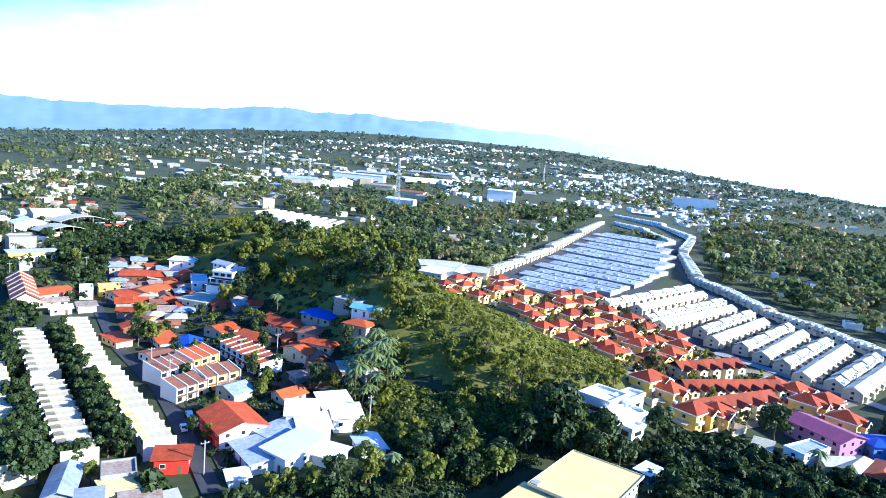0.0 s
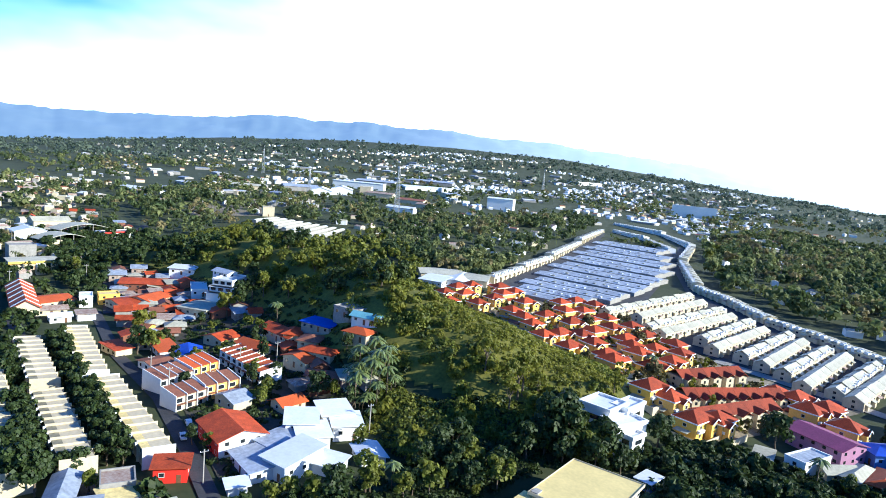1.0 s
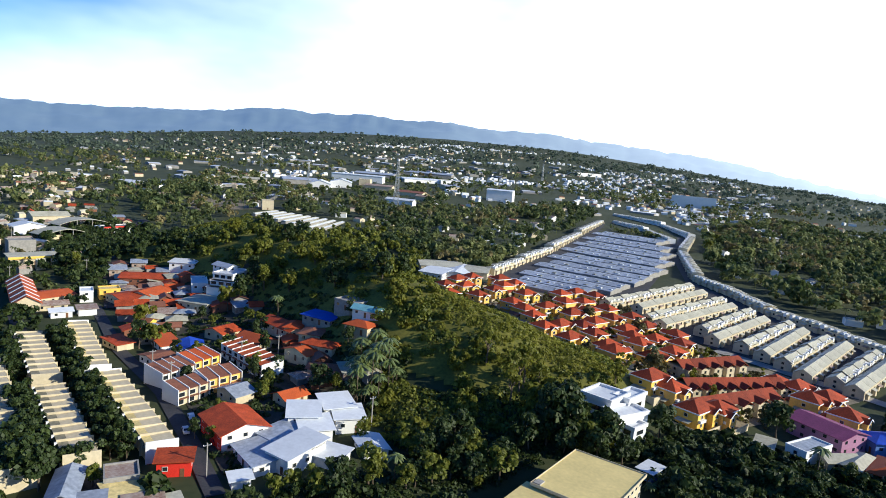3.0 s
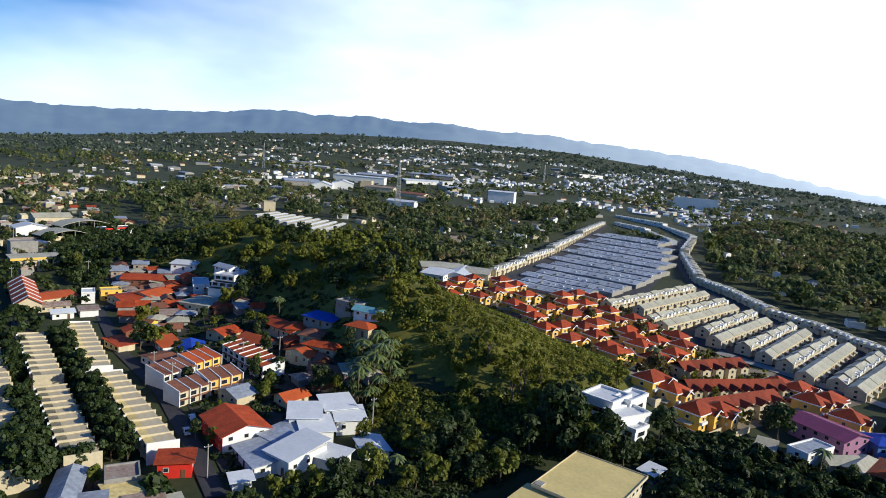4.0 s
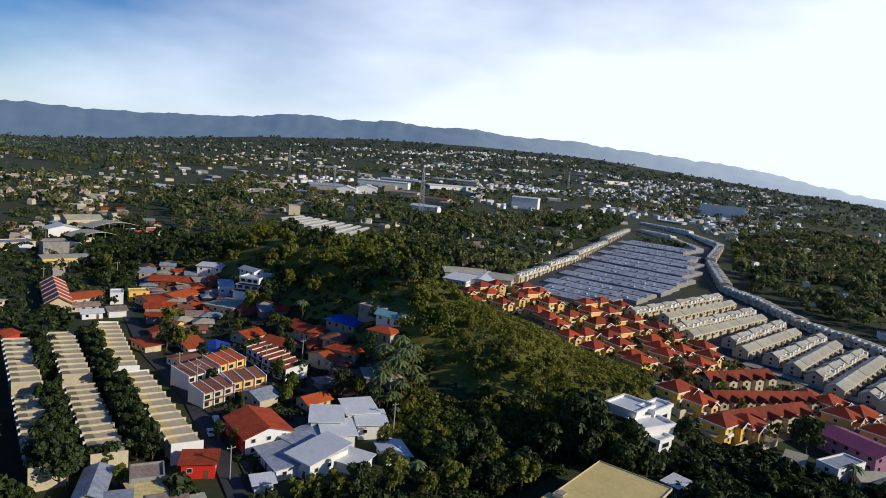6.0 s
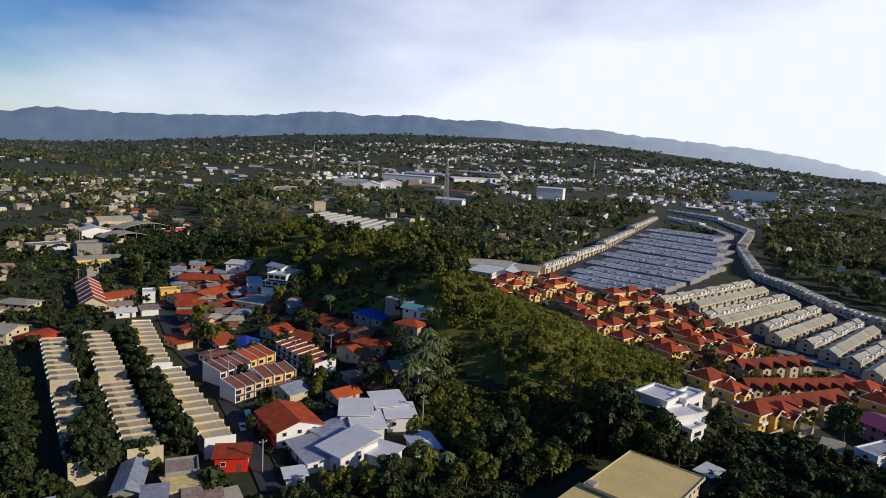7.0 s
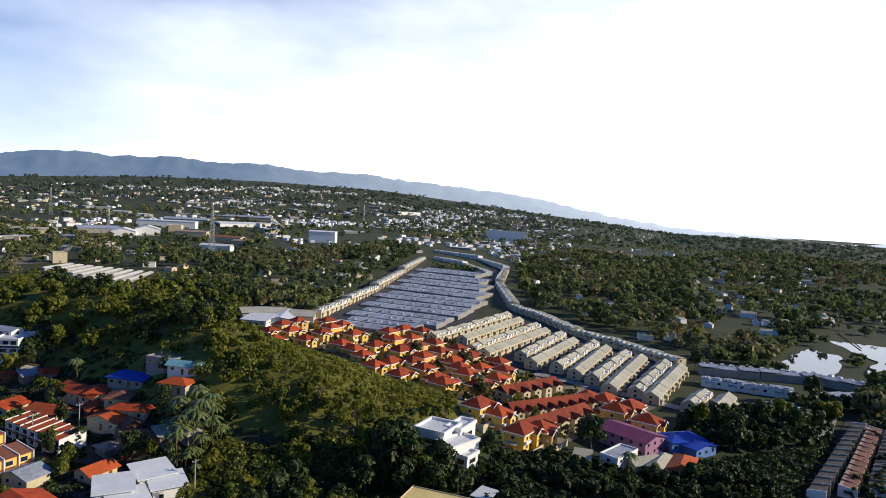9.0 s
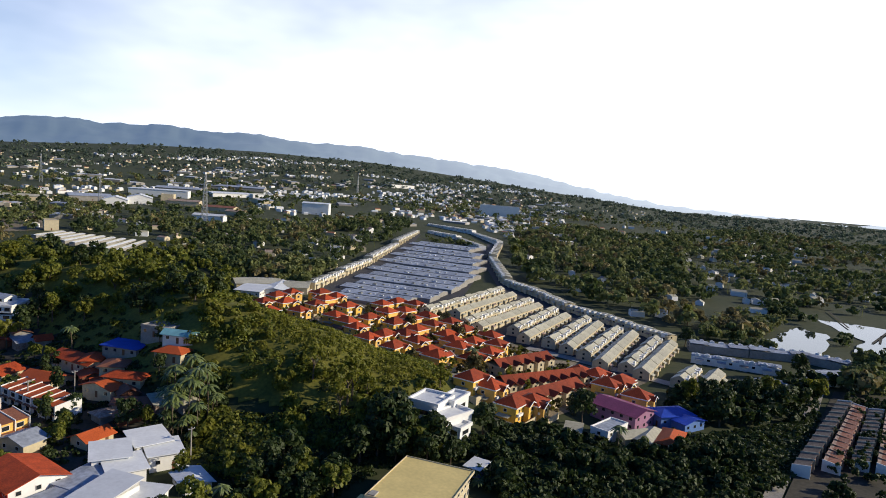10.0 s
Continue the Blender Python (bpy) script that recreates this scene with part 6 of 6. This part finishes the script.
bushes("rim_scrub", off_roofs(scatter(RIM, 420, 46), 5.5), 46, 1.7, 40, 0.45, "leaf", "olive scrub along the foot of the knoll beside the villas")
bushes("rim_tufts", off_roofs(scatter(RIM, 420, 47), 5.0), 47, 1.3, 32, 0.42, "leaf_light", "yellow-green tufts along the foot of the knoll beside the villas")
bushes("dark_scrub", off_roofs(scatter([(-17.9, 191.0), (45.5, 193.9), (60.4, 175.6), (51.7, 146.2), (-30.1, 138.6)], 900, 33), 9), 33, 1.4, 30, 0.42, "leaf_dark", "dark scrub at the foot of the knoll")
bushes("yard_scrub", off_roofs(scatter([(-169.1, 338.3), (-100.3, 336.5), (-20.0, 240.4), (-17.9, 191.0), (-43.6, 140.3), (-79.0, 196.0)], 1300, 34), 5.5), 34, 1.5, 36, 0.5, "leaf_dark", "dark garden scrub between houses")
bushes("estate_scrub", scatter([(15.6, 385.8), (103.8, 377.6), (138.7, 260.2), (125.1, 203.8), (80.6, 200.1)], 420, 35), 35, 1.2, 30, 0.4, "leaf_dry", "dry brownish garden shrubs between houses")


bushes("grove_scrub", off_roofs(scatter([(73.1, 179.9), (101.6, 179.5), (177.0, 183.2), (217.6, 197.7), (156.5, 149.2), (59.1, 155.1)], 1100, 36), 6), 36, 1.9, 40, 0.6, "leaf_dark", "dark undergrowth of the grove below the estate")


def palm_head(r, k):
    """A coconut palm seen from afar: arching fronds and a thin stem, as quads."""
    quads = []
    for i in range(11):
        a = 2 * math.pi * i / 11 + r.uniform(-0.2, 0.2)
        d, side = np.array([math.cos(a), math.sin(a), 0]), np.array([-math.sin(a), math.cos(a), 0])
        up = r.uniform(-0.2, 0.7)
        m, e = d * k * 0.55 + np.array([0, 0, k * up * 0.5]), d * k + np.array([0, 0, k * (up * 0.5 - 0.45)])
        w = side * k * 0.13
        quads += [np.zeros(3), m + w, e, m - w]
    for a in (0.0, 1.6):
        w = np.array([math.cos(a), math.sin(a), 0]) * 0.18
        quads += [w, -w, -w - np.array([0, 0, 9.0]), w - np.array([0, 0, 9.0])]
    return np.array(quads)


def far_woods(name, spots, seed, label, mat="woods", rx=4.6, hmin=6, hmax=13, clumps=5, per=15):
    """Uncounted trees; woods mix light, dark and dry crowns with some palms, in drifts."""
    r = np.random.default_rng(seed)
    mixed = mat == "woods"
    vs, idx = [], []
    for x, y in spots:
        gap = noise.noise((x * 0.016, y * 0.016, 3.0))
        if mixed and gap < -0.24:
            continue
        drift = noise.noise((x * 0.012, y * 0.012, 7.0)) + r.normal(0, 0.25)
        h = r.uniform(hmin, hmax) * (1 + 0.35 * r.random() ** 3)
        k = rx * r.uniform(0.55, 1.3) * (1 + 0.4 * max(0.0, gap))
        at = np.array([x, y, gz(x, y)])
        if mixed and rx < 7 and r.random() < 0.12:
            q = palm_head(r, r.uniform(2.8, 4.0)) + at + np.array([0, 0, h * 0.95])
            which = 0
        else:
            c, n = crown_points(r, clumps, per, k, h * 0.42, h * 0.58)
            q = leaf_quads(r, c + at, n, 0.27 * k)
            which = 0 if not mixed or -0.05 < drift < 0.42 else (1 if drift <= -0.05 else 2)
        vs.append(q)
        idx.append(np.full(len(q) // 4, which, np.int32))
    me = quad_mesh(name, np.concatenate(vs), M[mat])
    if mixed:
        me.materials.append(M["woods_dark"])
        me.materials.append(M["woods_dry"])
        me.polygons.foreach_set("material_index", np.concatenate(idx))
    return tagged(new(name, me), label, "trees", kind="stuff")


BUILT = [(o.matrix_world.translation.x, o.matrix_world.translation.y) for o in scene.objects if o.parent is None and o.type == "EMPTY" and o.get("category") != "tree"]
for o in scene.objects:
    if o.parent is not None and o.name.startswith("roof") and o.parent.get("category") == "terraced houses":
        p = o.parent.matrix_world @ o.location
        BUILT.append((p.x, p.y))
BX = np.array(BUILT)


ESTATE = [(30.6, 437.1), (161.2, 766.1), (254.2, 1026.3), (294.7, 1112.6), (344.9, 1010.3), (344.8, 859.4), (227.4, 541.9), (227.2, 465.6), (241.4, 377.5), (251.9, 325.7), (210.6, 264.8), (114.9, 224.6), (94.3, 297.0)]


POND_A = [(276.0, 303.0), (320.0, 334.0), (368.0, 360.0), (360.0, 334.3), (365.0, 326.7), (332.0, 290.0), (300.1, 268.0), (278.0, 275.0)]
POND_B = [(408.0, 410.0), (442.0, 415.0), (445.0, 385.0), (470.0, 352.0), (425.0, 298.0), (366.0, 284.0), (340.0, 252.0), (312.0, 245.0), (311.0, 268.0), (330.0, 290.0), (360.0, 310.0), (366.0, 335.0), (378.0, 358.0)]


SHED_YARD = [(-205.0, 615.0), (-190.0, 682.0), (-92.0, 632.0), (-84.0, 565.0), (-112.0, 540.0)]
WORKS_YARD = [(-275.0, 1035.0), (-240.0, 1210.0), (-125.0, 1400.0), (0.0, 1480.0), (15.0, 1250.0), (-17.0, 930.0), (-40.0, 800.0), (-85.0, 790.0), (-162.0, 880.0), (-225.0, 930.0)]
LANE_YARD = [(252.0, 228.0), (196.2, 180.0), (164.0, 155.0), (136.0, 134.0), (142.0, 130.0), (170.0, 150.0), (204.0, 178.0), (260.0, 222.0)]


def clear(spots, gap):
    return [p for p in spots if not (inside(ESTATE, *p) or inside(SHED_YARD, *p) or inside(LANE_YARD, *p) or inside(WORKS_YARD, *p) or inside(POND_A, *p) or inside(POND_B, *p)) and np.min((BX[:, 0] - p[0]) ** 2 + (BX[:, 1] - p[1]) ** 2) > gap * gap]


far_woods("woods", clear(scatter([(-386.7, 762.6), (-386.1, 1022.4), (-130.4, 909.6), (-67.9, 636.8), (-94.2, 535.2), (-187.2, 626.0), (-213.6, 477.8)], 700, 41), 14), 41, "thick dark green woods behind the knoll")
far_woods("woods", clear(scatter([(-130.4, 909.6), (26.6, 818.8), (212.6, 1024.2), (242.1, 925.2), (106.3, 600.2), (38.3, 465.9), (-15.8, 470.6), (-67.2, 545.6)], 800, 42), 14), 42, "thick green woods beside the estate")
far_woods("woods", clear(scatter([(325.1, 818.9), (568.1, 1094.0), (730.1, 969.8), (257.7, 329.6), (234.5, 366.8), (218.9, 448.2), (208.5, 510.3)], 1000, 43), 12), 43, "hazy green woods beyond the estate wall", "woods", 6.6, 6, 14, 5, 12)
far_woods("woods", clear(scatter([(424.4, 799.2), (1297.6, 1490.1), (1181.2, 925.8), (593.2, 457.8), (456.6, 432.0), (275.0, 303.2), (268.0, 338.9), (257.2, 467.8)], 1150, 44), 12), 44, "hazy green woods beside the ponds", "woods", 6.4, 6, 13, 5, 12)
far_woods("woods", clear(scatter([(420.2, 375.7), (394.1, 341.0), (358.3, 292.5), (362.2, 270.8), (336.3, 250.4), (307.0, 258.7), (323.3, 284.6)], 90, 49), 6), 49, "low green trees on the pond banks", "woods", 3.6, 3, 6)
far_woods("woods", clear(scatter([(272.6, 338.9), (465.7, 440.6), (424.6, 403.1), (371.5, 366.7), (288.3, 309.9)], 130, 50), 6), 50, "low green trees on the pond banks", "woods", 3.6, 3, 6)
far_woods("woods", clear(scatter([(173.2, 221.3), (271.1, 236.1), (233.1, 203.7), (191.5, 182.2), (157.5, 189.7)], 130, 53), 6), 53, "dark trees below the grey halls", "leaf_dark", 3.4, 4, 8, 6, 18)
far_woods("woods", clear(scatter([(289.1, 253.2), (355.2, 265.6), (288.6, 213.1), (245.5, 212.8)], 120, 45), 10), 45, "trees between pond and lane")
# these crowded dark crowns also stand in for the corner's deep shade
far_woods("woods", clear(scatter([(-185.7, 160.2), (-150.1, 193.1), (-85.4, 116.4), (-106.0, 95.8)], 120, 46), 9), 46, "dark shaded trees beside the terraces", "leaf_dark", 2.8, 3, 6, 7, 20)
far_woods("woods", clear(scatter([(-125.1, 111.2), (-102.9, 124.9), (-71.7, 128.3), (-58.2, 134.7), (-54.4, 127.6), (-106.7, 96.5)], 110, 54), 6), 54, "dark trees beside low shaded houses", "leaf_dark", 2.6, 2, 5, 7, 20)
far_woods("woods", clear(scatter([(-273.7, 434.6), (-253.8, 475.2), (-228.3, 501.1), (-130.6, 346.6), (-170.0, 334.0), (-194.8, 331.5)], 260, 47), 7), 47, "dark trees behind the settlement", "leaf_dark", 3.2, 5, 9, 7, 20)


far_woods("grove", off_roofs(scatter([(69.4, 174.7), (96.5, 170.1), (156.5, 166.5), (150.3, 148.3), (61.5, 153.7)], 60, 24), 8), 24, "dark leafy trees in a grove", "leaf_dark", 2.7, 3.5, 7, 9, 34)
far_woods("garden_trees", off_roofs(scatter([(25.8, 385.0), (102.9, 374.2), (137.3, 257.5), (122.1, 206.3), (75.8, 203.2)], 150, 26), 6.2), 26, "dry brownish garden trees between villas", "leaf_dry", 1.7, 3, 6, 7, 24)
far_woods("garden_trees", off_roofs(scatter([(25.8, 385.0), (102.9, 374.2), (137.3, 257.5), (122.1, 206.3), (75.8, 203.2)], 110, 27), 6.2), 27, "yellow-green garden trees between villas", "leaf_light", 1.6, 3, 6.5, 7, 24)
far_woods("woods", clear(scatter([(-79.2, 562.0), (-15.3, 459.5), (36.7, 442.7), (64.0, 509.1), (104.3, 587.7), (43.0, 533.5), (-28.1, 535.4)], 160, 55), 8), 55, "green woods against the estate edge", "woods", 4.6, 5, 10)


far_woods("woods", clear(scatter([(-125.2, 617.1), (-80.7, 571.6), (-66.3, 622.7), (-8.6, 514.4), (-14.8, 447.1), (-29.2, 281.2), (-61.4, 318.4)], 170, 56), 8), 56, "dense green woods behind the knoll", "leaf", 4.4, 5, 10)


far_woods("grove", clear(scatter([(152.3, 206.7), (181.6, 225.8), (145.5, 176.5), (136.2, 182.5)], 40, 57), 8), 57, "dark trees below the last terraces", "leaf_dark", 3.0, 4, 7, 7, 24)
far_woods("grove", clear(scatter([(56.8, 177.9), (75.6, 186.1), (101.7, 185.5), (113.0, 175.5), (85.2, 161.4), (56.0, 160.8)], 130, 58), 6), 58, "dark bushy trees below the villas", "leaf_dark", 2.2, 2, 4.5, 7, 24)
far_woods("grove", clear(scatter([(249.2, 211.5), (274.3, 201.6), (200.7, 143.8), (159.6, 147.1)], 90, 59), 3.5), 59, "small dark trees between lane terraces", "leaf_dark", 1.5, 2, 5, 6, 20)


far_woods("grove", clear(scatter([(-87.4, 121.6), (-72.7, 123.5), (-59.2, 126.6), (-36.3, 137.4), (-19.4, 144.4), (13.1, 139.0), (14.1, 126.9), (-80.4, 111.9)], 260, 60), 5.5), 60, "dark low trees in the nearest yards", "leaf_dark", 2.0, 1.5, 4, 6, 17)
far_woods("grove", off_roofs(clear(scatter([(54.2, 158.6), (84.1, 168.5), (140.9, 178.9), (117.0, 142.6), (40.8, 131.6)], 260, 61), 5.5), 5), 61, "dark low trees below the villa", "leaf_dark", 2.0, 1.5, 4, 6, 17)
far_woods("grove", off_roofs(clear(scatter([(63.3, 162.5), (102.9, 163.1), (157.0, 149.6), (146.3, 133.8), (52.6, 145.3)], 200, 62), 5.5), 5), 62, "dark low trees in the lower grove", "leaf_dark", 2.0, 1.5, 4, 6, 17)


LEFT_BLOCK = clear(scatter([(-403.2, 338.6), (-281.1, 570.5), (-163.5, 349.8), (-154.6, 228.0), (-150.1, 193.1), (-176.7, 152.9)], 900, 48), 9)


def ring_spots(seed, count, az0, az1, r0, r1, thr, scale=0.006):
    r = np.random.default_rng(seed)
    out = []
    while len(out) < count:
        a, d = radians(r.uniform(az0, az1)), math.sqrt(r.uniform(r0 * r0, r1 * r1))
        x, y = d * math.sin(a), d * math.cos(a)
        if noise.noise((x * scale, y * scale, 0.5)) > thr:
            out.append((x, y))
    return out


far_woods("woods", LEFT_BLOCK, 48, "dark street trees among shops and houses", "leaf_dark", 2.6, 3, 6, 6, 16)
far_woods("far_woods", clear(ring_spots(51, 3100, -62, 62, 690, 1730, -0.1), 16), 51, "distant mixed woods and gardens", "woods", 6.5, 6, 13, 4, 9)
far_woods("far_woods", ring_spots(52, 3000, -62, 62, 1660, 3200, -0.3), 52, "far-off woods below the hills", "woods_hazed", 11.0, 5, 11, 4, 7)


far_woods("woods", clear(scatter([(232.0, 300.0), (262.0, 330.0), (330.0, 380.0), (430.0, 440.0), (520.0, 470.0), (560.0, 400.0), (480.0, 300.0), (400.0, 240.0), (330.0, 215.0), (300.0, 245.0)], 420, 77), 6), 77, "dark green trees round the ponds", "woods", 4.4, 4, 9, 6, 16)
far_woods("woods", [p for p in scatter(WORKS_YARD, 330, 79) if np.min((BX[:, 0] - p[0]) ** 2 + (BX[:, 1] - p[1]) ** 2) > 26 ** 2], 79, "low trees and hedges between warehouses", "woods", 5.0, 3, 6, 5, 12)
far_woods("woods", [p for p in scatter([(196.0, 745.0), (240.0, 715.0), (262.0, 730.0), (262.0, 780.0), (230.0, 830.0), (208.0, 800.0)], 60, 80)], 80, "green trees on the verge at the head of the estate", "woods", 3.4, 3, 6, 5, 14)
far_woods("grove", clear(scatter([(150.0, 130.0), (250.0, 205.0), (300.0, 200.0), (260.0, 150.0), (190.0, 120.0)], 150, 78), 4), 78, "small dark trees in the yards of lane terraces", "leaf_dark", 1.7, 2, 5, 6, 20)


# ---- the distant town ----
def far_town(name, spots, seed, roofing, label, walls="cream", size=1.0):
    """Many small gabled houses, far off."""
    r = np.random.default_rng(seed)
    verts, faces = [], []
    for x, y in spots:
        w, d, h, rs = size * r.uniform(6, 13), size * r.uniform(5, 8), r.uniform(2.4, 4.6), r.uniform(0.8, 1.8)
        a = r.uniform(0, math.pi)
        ca, sa = math.cos(a), math.sin(a)
        z = gz(x, y)
        b = len(verts)
        for lx, ly, lz in ((-w / 2, -d / 2, -2), (w / 2, -d / 2, -2), (w / 2, d / 2, -2), (-w / 2, d / 2, -2), (-w / 2, -d / 2, h), (w / 2, -d / 2, h), (w / 2, d / 2, h), (-w / 2, d / 2, h), (-w / 2, 0, h + rs), (w / 2, 0, h + rs)):
            verts.append((x + ca * lx - sa * ly, y + sa * lx + ca * ly, z + lz))
        faces += [tuple(b + i for i in f) for f in ((0, 1, 5, 4), (1, 2, 6, 9, 5), (2, 3, 7, 6), (3, 0, 4, 8, 7), (4, 5, 9, 8), (6, 7, 8, 9))]
    ob = new(name, mesh_of(name, verts, faces, M[roofing]))
    ob.data.materials.append(M[walls])
    idx = np.zeros(len(faces), np.int32)
    idx.reshape(-1, 6)[:, :4] = 1
    ob.data.polygons.foreach_set("material_index", idx)
    return tagged(ob, label, "houses", kind="stuff")


far_town("far_town", clear(ring_spots(61, 150, -60, -12, 950, 2600, 0.2, 0.004), 16), 61, "white_roof", "distant small houses with pale roofs", "grey_wall", 0.8)
far_town("far_town", clear(ring_spots(66, 950, -16, 27, 1000, 2800, 0.12, 0.005), 16), 66, "white_roof", "distant town houses with white roofs", "white", 0.95)
far_town("far_town", clear(ring_spots(62, 360, -24, 34, 900, 2900, 0.12, 0.005), 16), 62, "grey_roof", "distant small houses with grey roofs", "cream", 0.85)
far_town("far_town", clear(ring_spots(63, 300, -28, 32, 700, 2600, 0.0, 0.003), 16), 63, "brown_roof", "distant small houses with brown roofs")
far_town("far_town", clear(ring_spots(67, 230, -22, 30, 760, 2200, 0.0, 0.003), 16), 67, "rust_roof", "distant small houses with rusty roofs", "white")
far_town("far_town", clear(ring_spots(68, 90, -30, 28, 820, 2000, 0.0, 0.004), 24), 68, "white_roof", "long pale warehouses in the distant town", "grey_wall", 3.2)
far_town("far_town", clear(ring_spots(69, 60, -26, 30, 900, 2300, 0.0, 0.004), 24), 69, "grey_roof", "long grey warehouses in the distant town", "grey_wall", 3.0)
far_town("far_town", clear(ring_spots(64, 260, 18, 60, 420, 1470, -0.2), 12), 64, "pale_roof", "scattered houses among hazy woods", "white")
LEFT_TOWN = (("rust_roof", "crowded low houses with rusty roofs", "grey_wall", 0.75), ("pale_roof", "crowded low houses with pale dusty roofs", "cream", 0.7), ("brown_roof", "crowded low houses with brown roofs", "cream", 0.8), ("white_roof", "small white-roofed houses and shops", "cream", 0.8))
for i, (roofing, words, walls, size) in enumerate(LEFT_TOWN):
    far_town("far_town", clear(ring_spots(72 + i, (190, 210, 150, 90)[i], -64, -29, 400, 1050, -0.25, 0.012), 9), 72 + i, roofing, words, walls, size)
far_woods("woods", clear(ring_spots(76, 1150, -64, -27, 330, 1050, -0.5), 6), 76, "street trees and gardens among crowded houses", "woods", 3.6, 3, 8, 5, 14)


for i, (roofing, words, walls) in enumerate((("pale_roof", "scattered pale-roofed houses in woods", "white"), ("rust_roof", "scattered rusty-roofed houses in woods", "cream"))):
    far_town("far_town", clear(scatter([(-386.7, 762.6), (-386.1, 1022.4), (-130.4, 909.6), (26.6, 818.8), (212.6, 1024.2), (106.3, 600.2), (38.3, 465.9), (-67.2, 545.6), (-187.2, 690.0)], 45, 81 + i), 16), 81 + i, roofing, words, walls, 0.9)
    far_town("far_town", clear(scatter([(245.0, 420.0), (235.0, 520.0), (330.0, 800.0), (620.0, 1000.0), (700.0, 620.0), (460.0, 450.0), (300.0, 400.0)], 42, 83 + i), 12), 83 + i, roofing, words, walls, 0.8)


# ---- street things ----
LANE_A, LANE_B, LANE_C, LANE_D = (233.8, 200.6), (258.3, 191.3), (159.2, 148.3), (194.9, 141.0)
for k in range(5):
    x0, y0 = LANE_A[0] + (LANE_B[0] - LANE_A[0]) * k / 4, LANE_A[1] + (LANE_B[1] - LANE_A[1]) * k / 4
    x1, y1 = LANE_C[0] + (LANE_D[0] - LANE_C[0]) * k / 4, LANE_C[1] + (LANE_D[1] - LANE_C[1]) * k / 4
    fin_terrace((x0 + x1) / 2, (y0 + y1) / 2, math.hypot(x1 - x0, y1 - y0) * (1.0, 0.9, 0.82, 0.94, 0.86)[k], math.degrees(math.atan2(y1 - y0, x1 - x0)), 3.9, (3.6, 4.2, 3.2, 4.4, 3.6)[k], 13, "weathered dark brown terrace with pale ribs between its roofs", ("dark_roof", "rust_roof")[k % 2], "brown_roof", ("pale_roof", "rust_roof")[k % 2], (0.9, -0.7)[k % 2], "lane terraces", False, 0.45)


def utility_pole(x, y, rot, h=9.0):
    root = thing("utility_pole", x, y, rot, "grey concrete utility pole with a crossarm", "pole", "utility poles")
    bm = bmesh.new()
    beam(bm, (0, 0, -0.5), (0, 0, h), 0.13)
    part("pole", bm, M["concrete"], root)
    bm = bmesh.new()
    beam(bm, (-1.0, 0, h - 0.6), (1.0, 0, h - 0.6), 0.07)
    part("crossarm", bm, M["steel"], root)
    for u in (-0.9, 0, 0.9):
        part("insulator", box(u - 0.06, u + 0.06, -0.06, 0.06, h - 0.53, h - 0.3), M["white"], root)
    return root


for x, y in ([(-82.9, 198.2), (-93.1, 207.6), (-51.3, 144.1), (-16.2, 180.2), (-68.4, 223.8), (-56.4, 228.5)] + [(-287.0, 425.8), (-212.8, 314.2), (-187.4, 337.5)]):
    utility_pole(x, y, 40)


def car(x, y, rot, paint):
    root = thing("car", x, y, rot, "parked small car beside the lane", "car", "parked cars")
    root.location.z += 0.34
    prof = [(-2.0, 0.25), (2.0, 0.25), (2.0, 0.75), (1.2, 0.9), (0.6, 1.4), (-1.1, 1.42), (-1.7, 0.95), (-2.0, 0.9)]
    bm = bmesh.new()
    a, b = [bm.verts.new((px, -0.8, pz)) for px, pz in prof], [bm.verts.new((px, 0.8, pz)) for px, pz in prof]
    bm.faces.new(a)
    bm.faces.new(b[::-1])
    for i in range(len(prof)):
        j = (i + 1) % len(prof)
        bm.faces.new((a[i], b[i], b[j], a[j]))
    bmesh.ops.recalc_face_normals(bm, faces=bm.faces)
    bmesh.ops.bevel(bm, geom=bm.edges, offset=0.07, segments=1, affect="EDGES")
    part("body", bm, paint, root)
    part("windscreen", slab([(1.16, -0.65, 0.97), (1.16, 0.65, 0.97), (0.66, 0.6, 1.38), (0.66, -0.6, 1.38)], 0.03), M["glass"], root)
    for s in (-1, 1):
        part("side_window", box(-1.2, 0.7, s * 0.8 - 0.02, s * 0.8 + 0.02, 0.95, 1.32), M["glass"], root)
        for px in (-1.25, 1.25):
            bm = bmesh.new()
            bmesh.ops.create_cone(bm, cap_ends=True, segments=14, radius1=0.32, radius2=0.32, depth=0.2, matrix=pose(px, s * 0.75, 0.3, 90))
            part("wheel", bm, M["tyre"], root)
    return root


for i, (x, y) in enumerate([(-65.5, 167.0), (-61.2, 169.8), (-67.7, 176.3), (-39.0, 165.4), (-21.3, 160.4), (-55.9, 161.9)]):
    car(x, y, (-60, 20, 120, 35, 40, -55)[i], CAR_PAINTS[(0, 1, 0, 1, 0, 2)[i]])
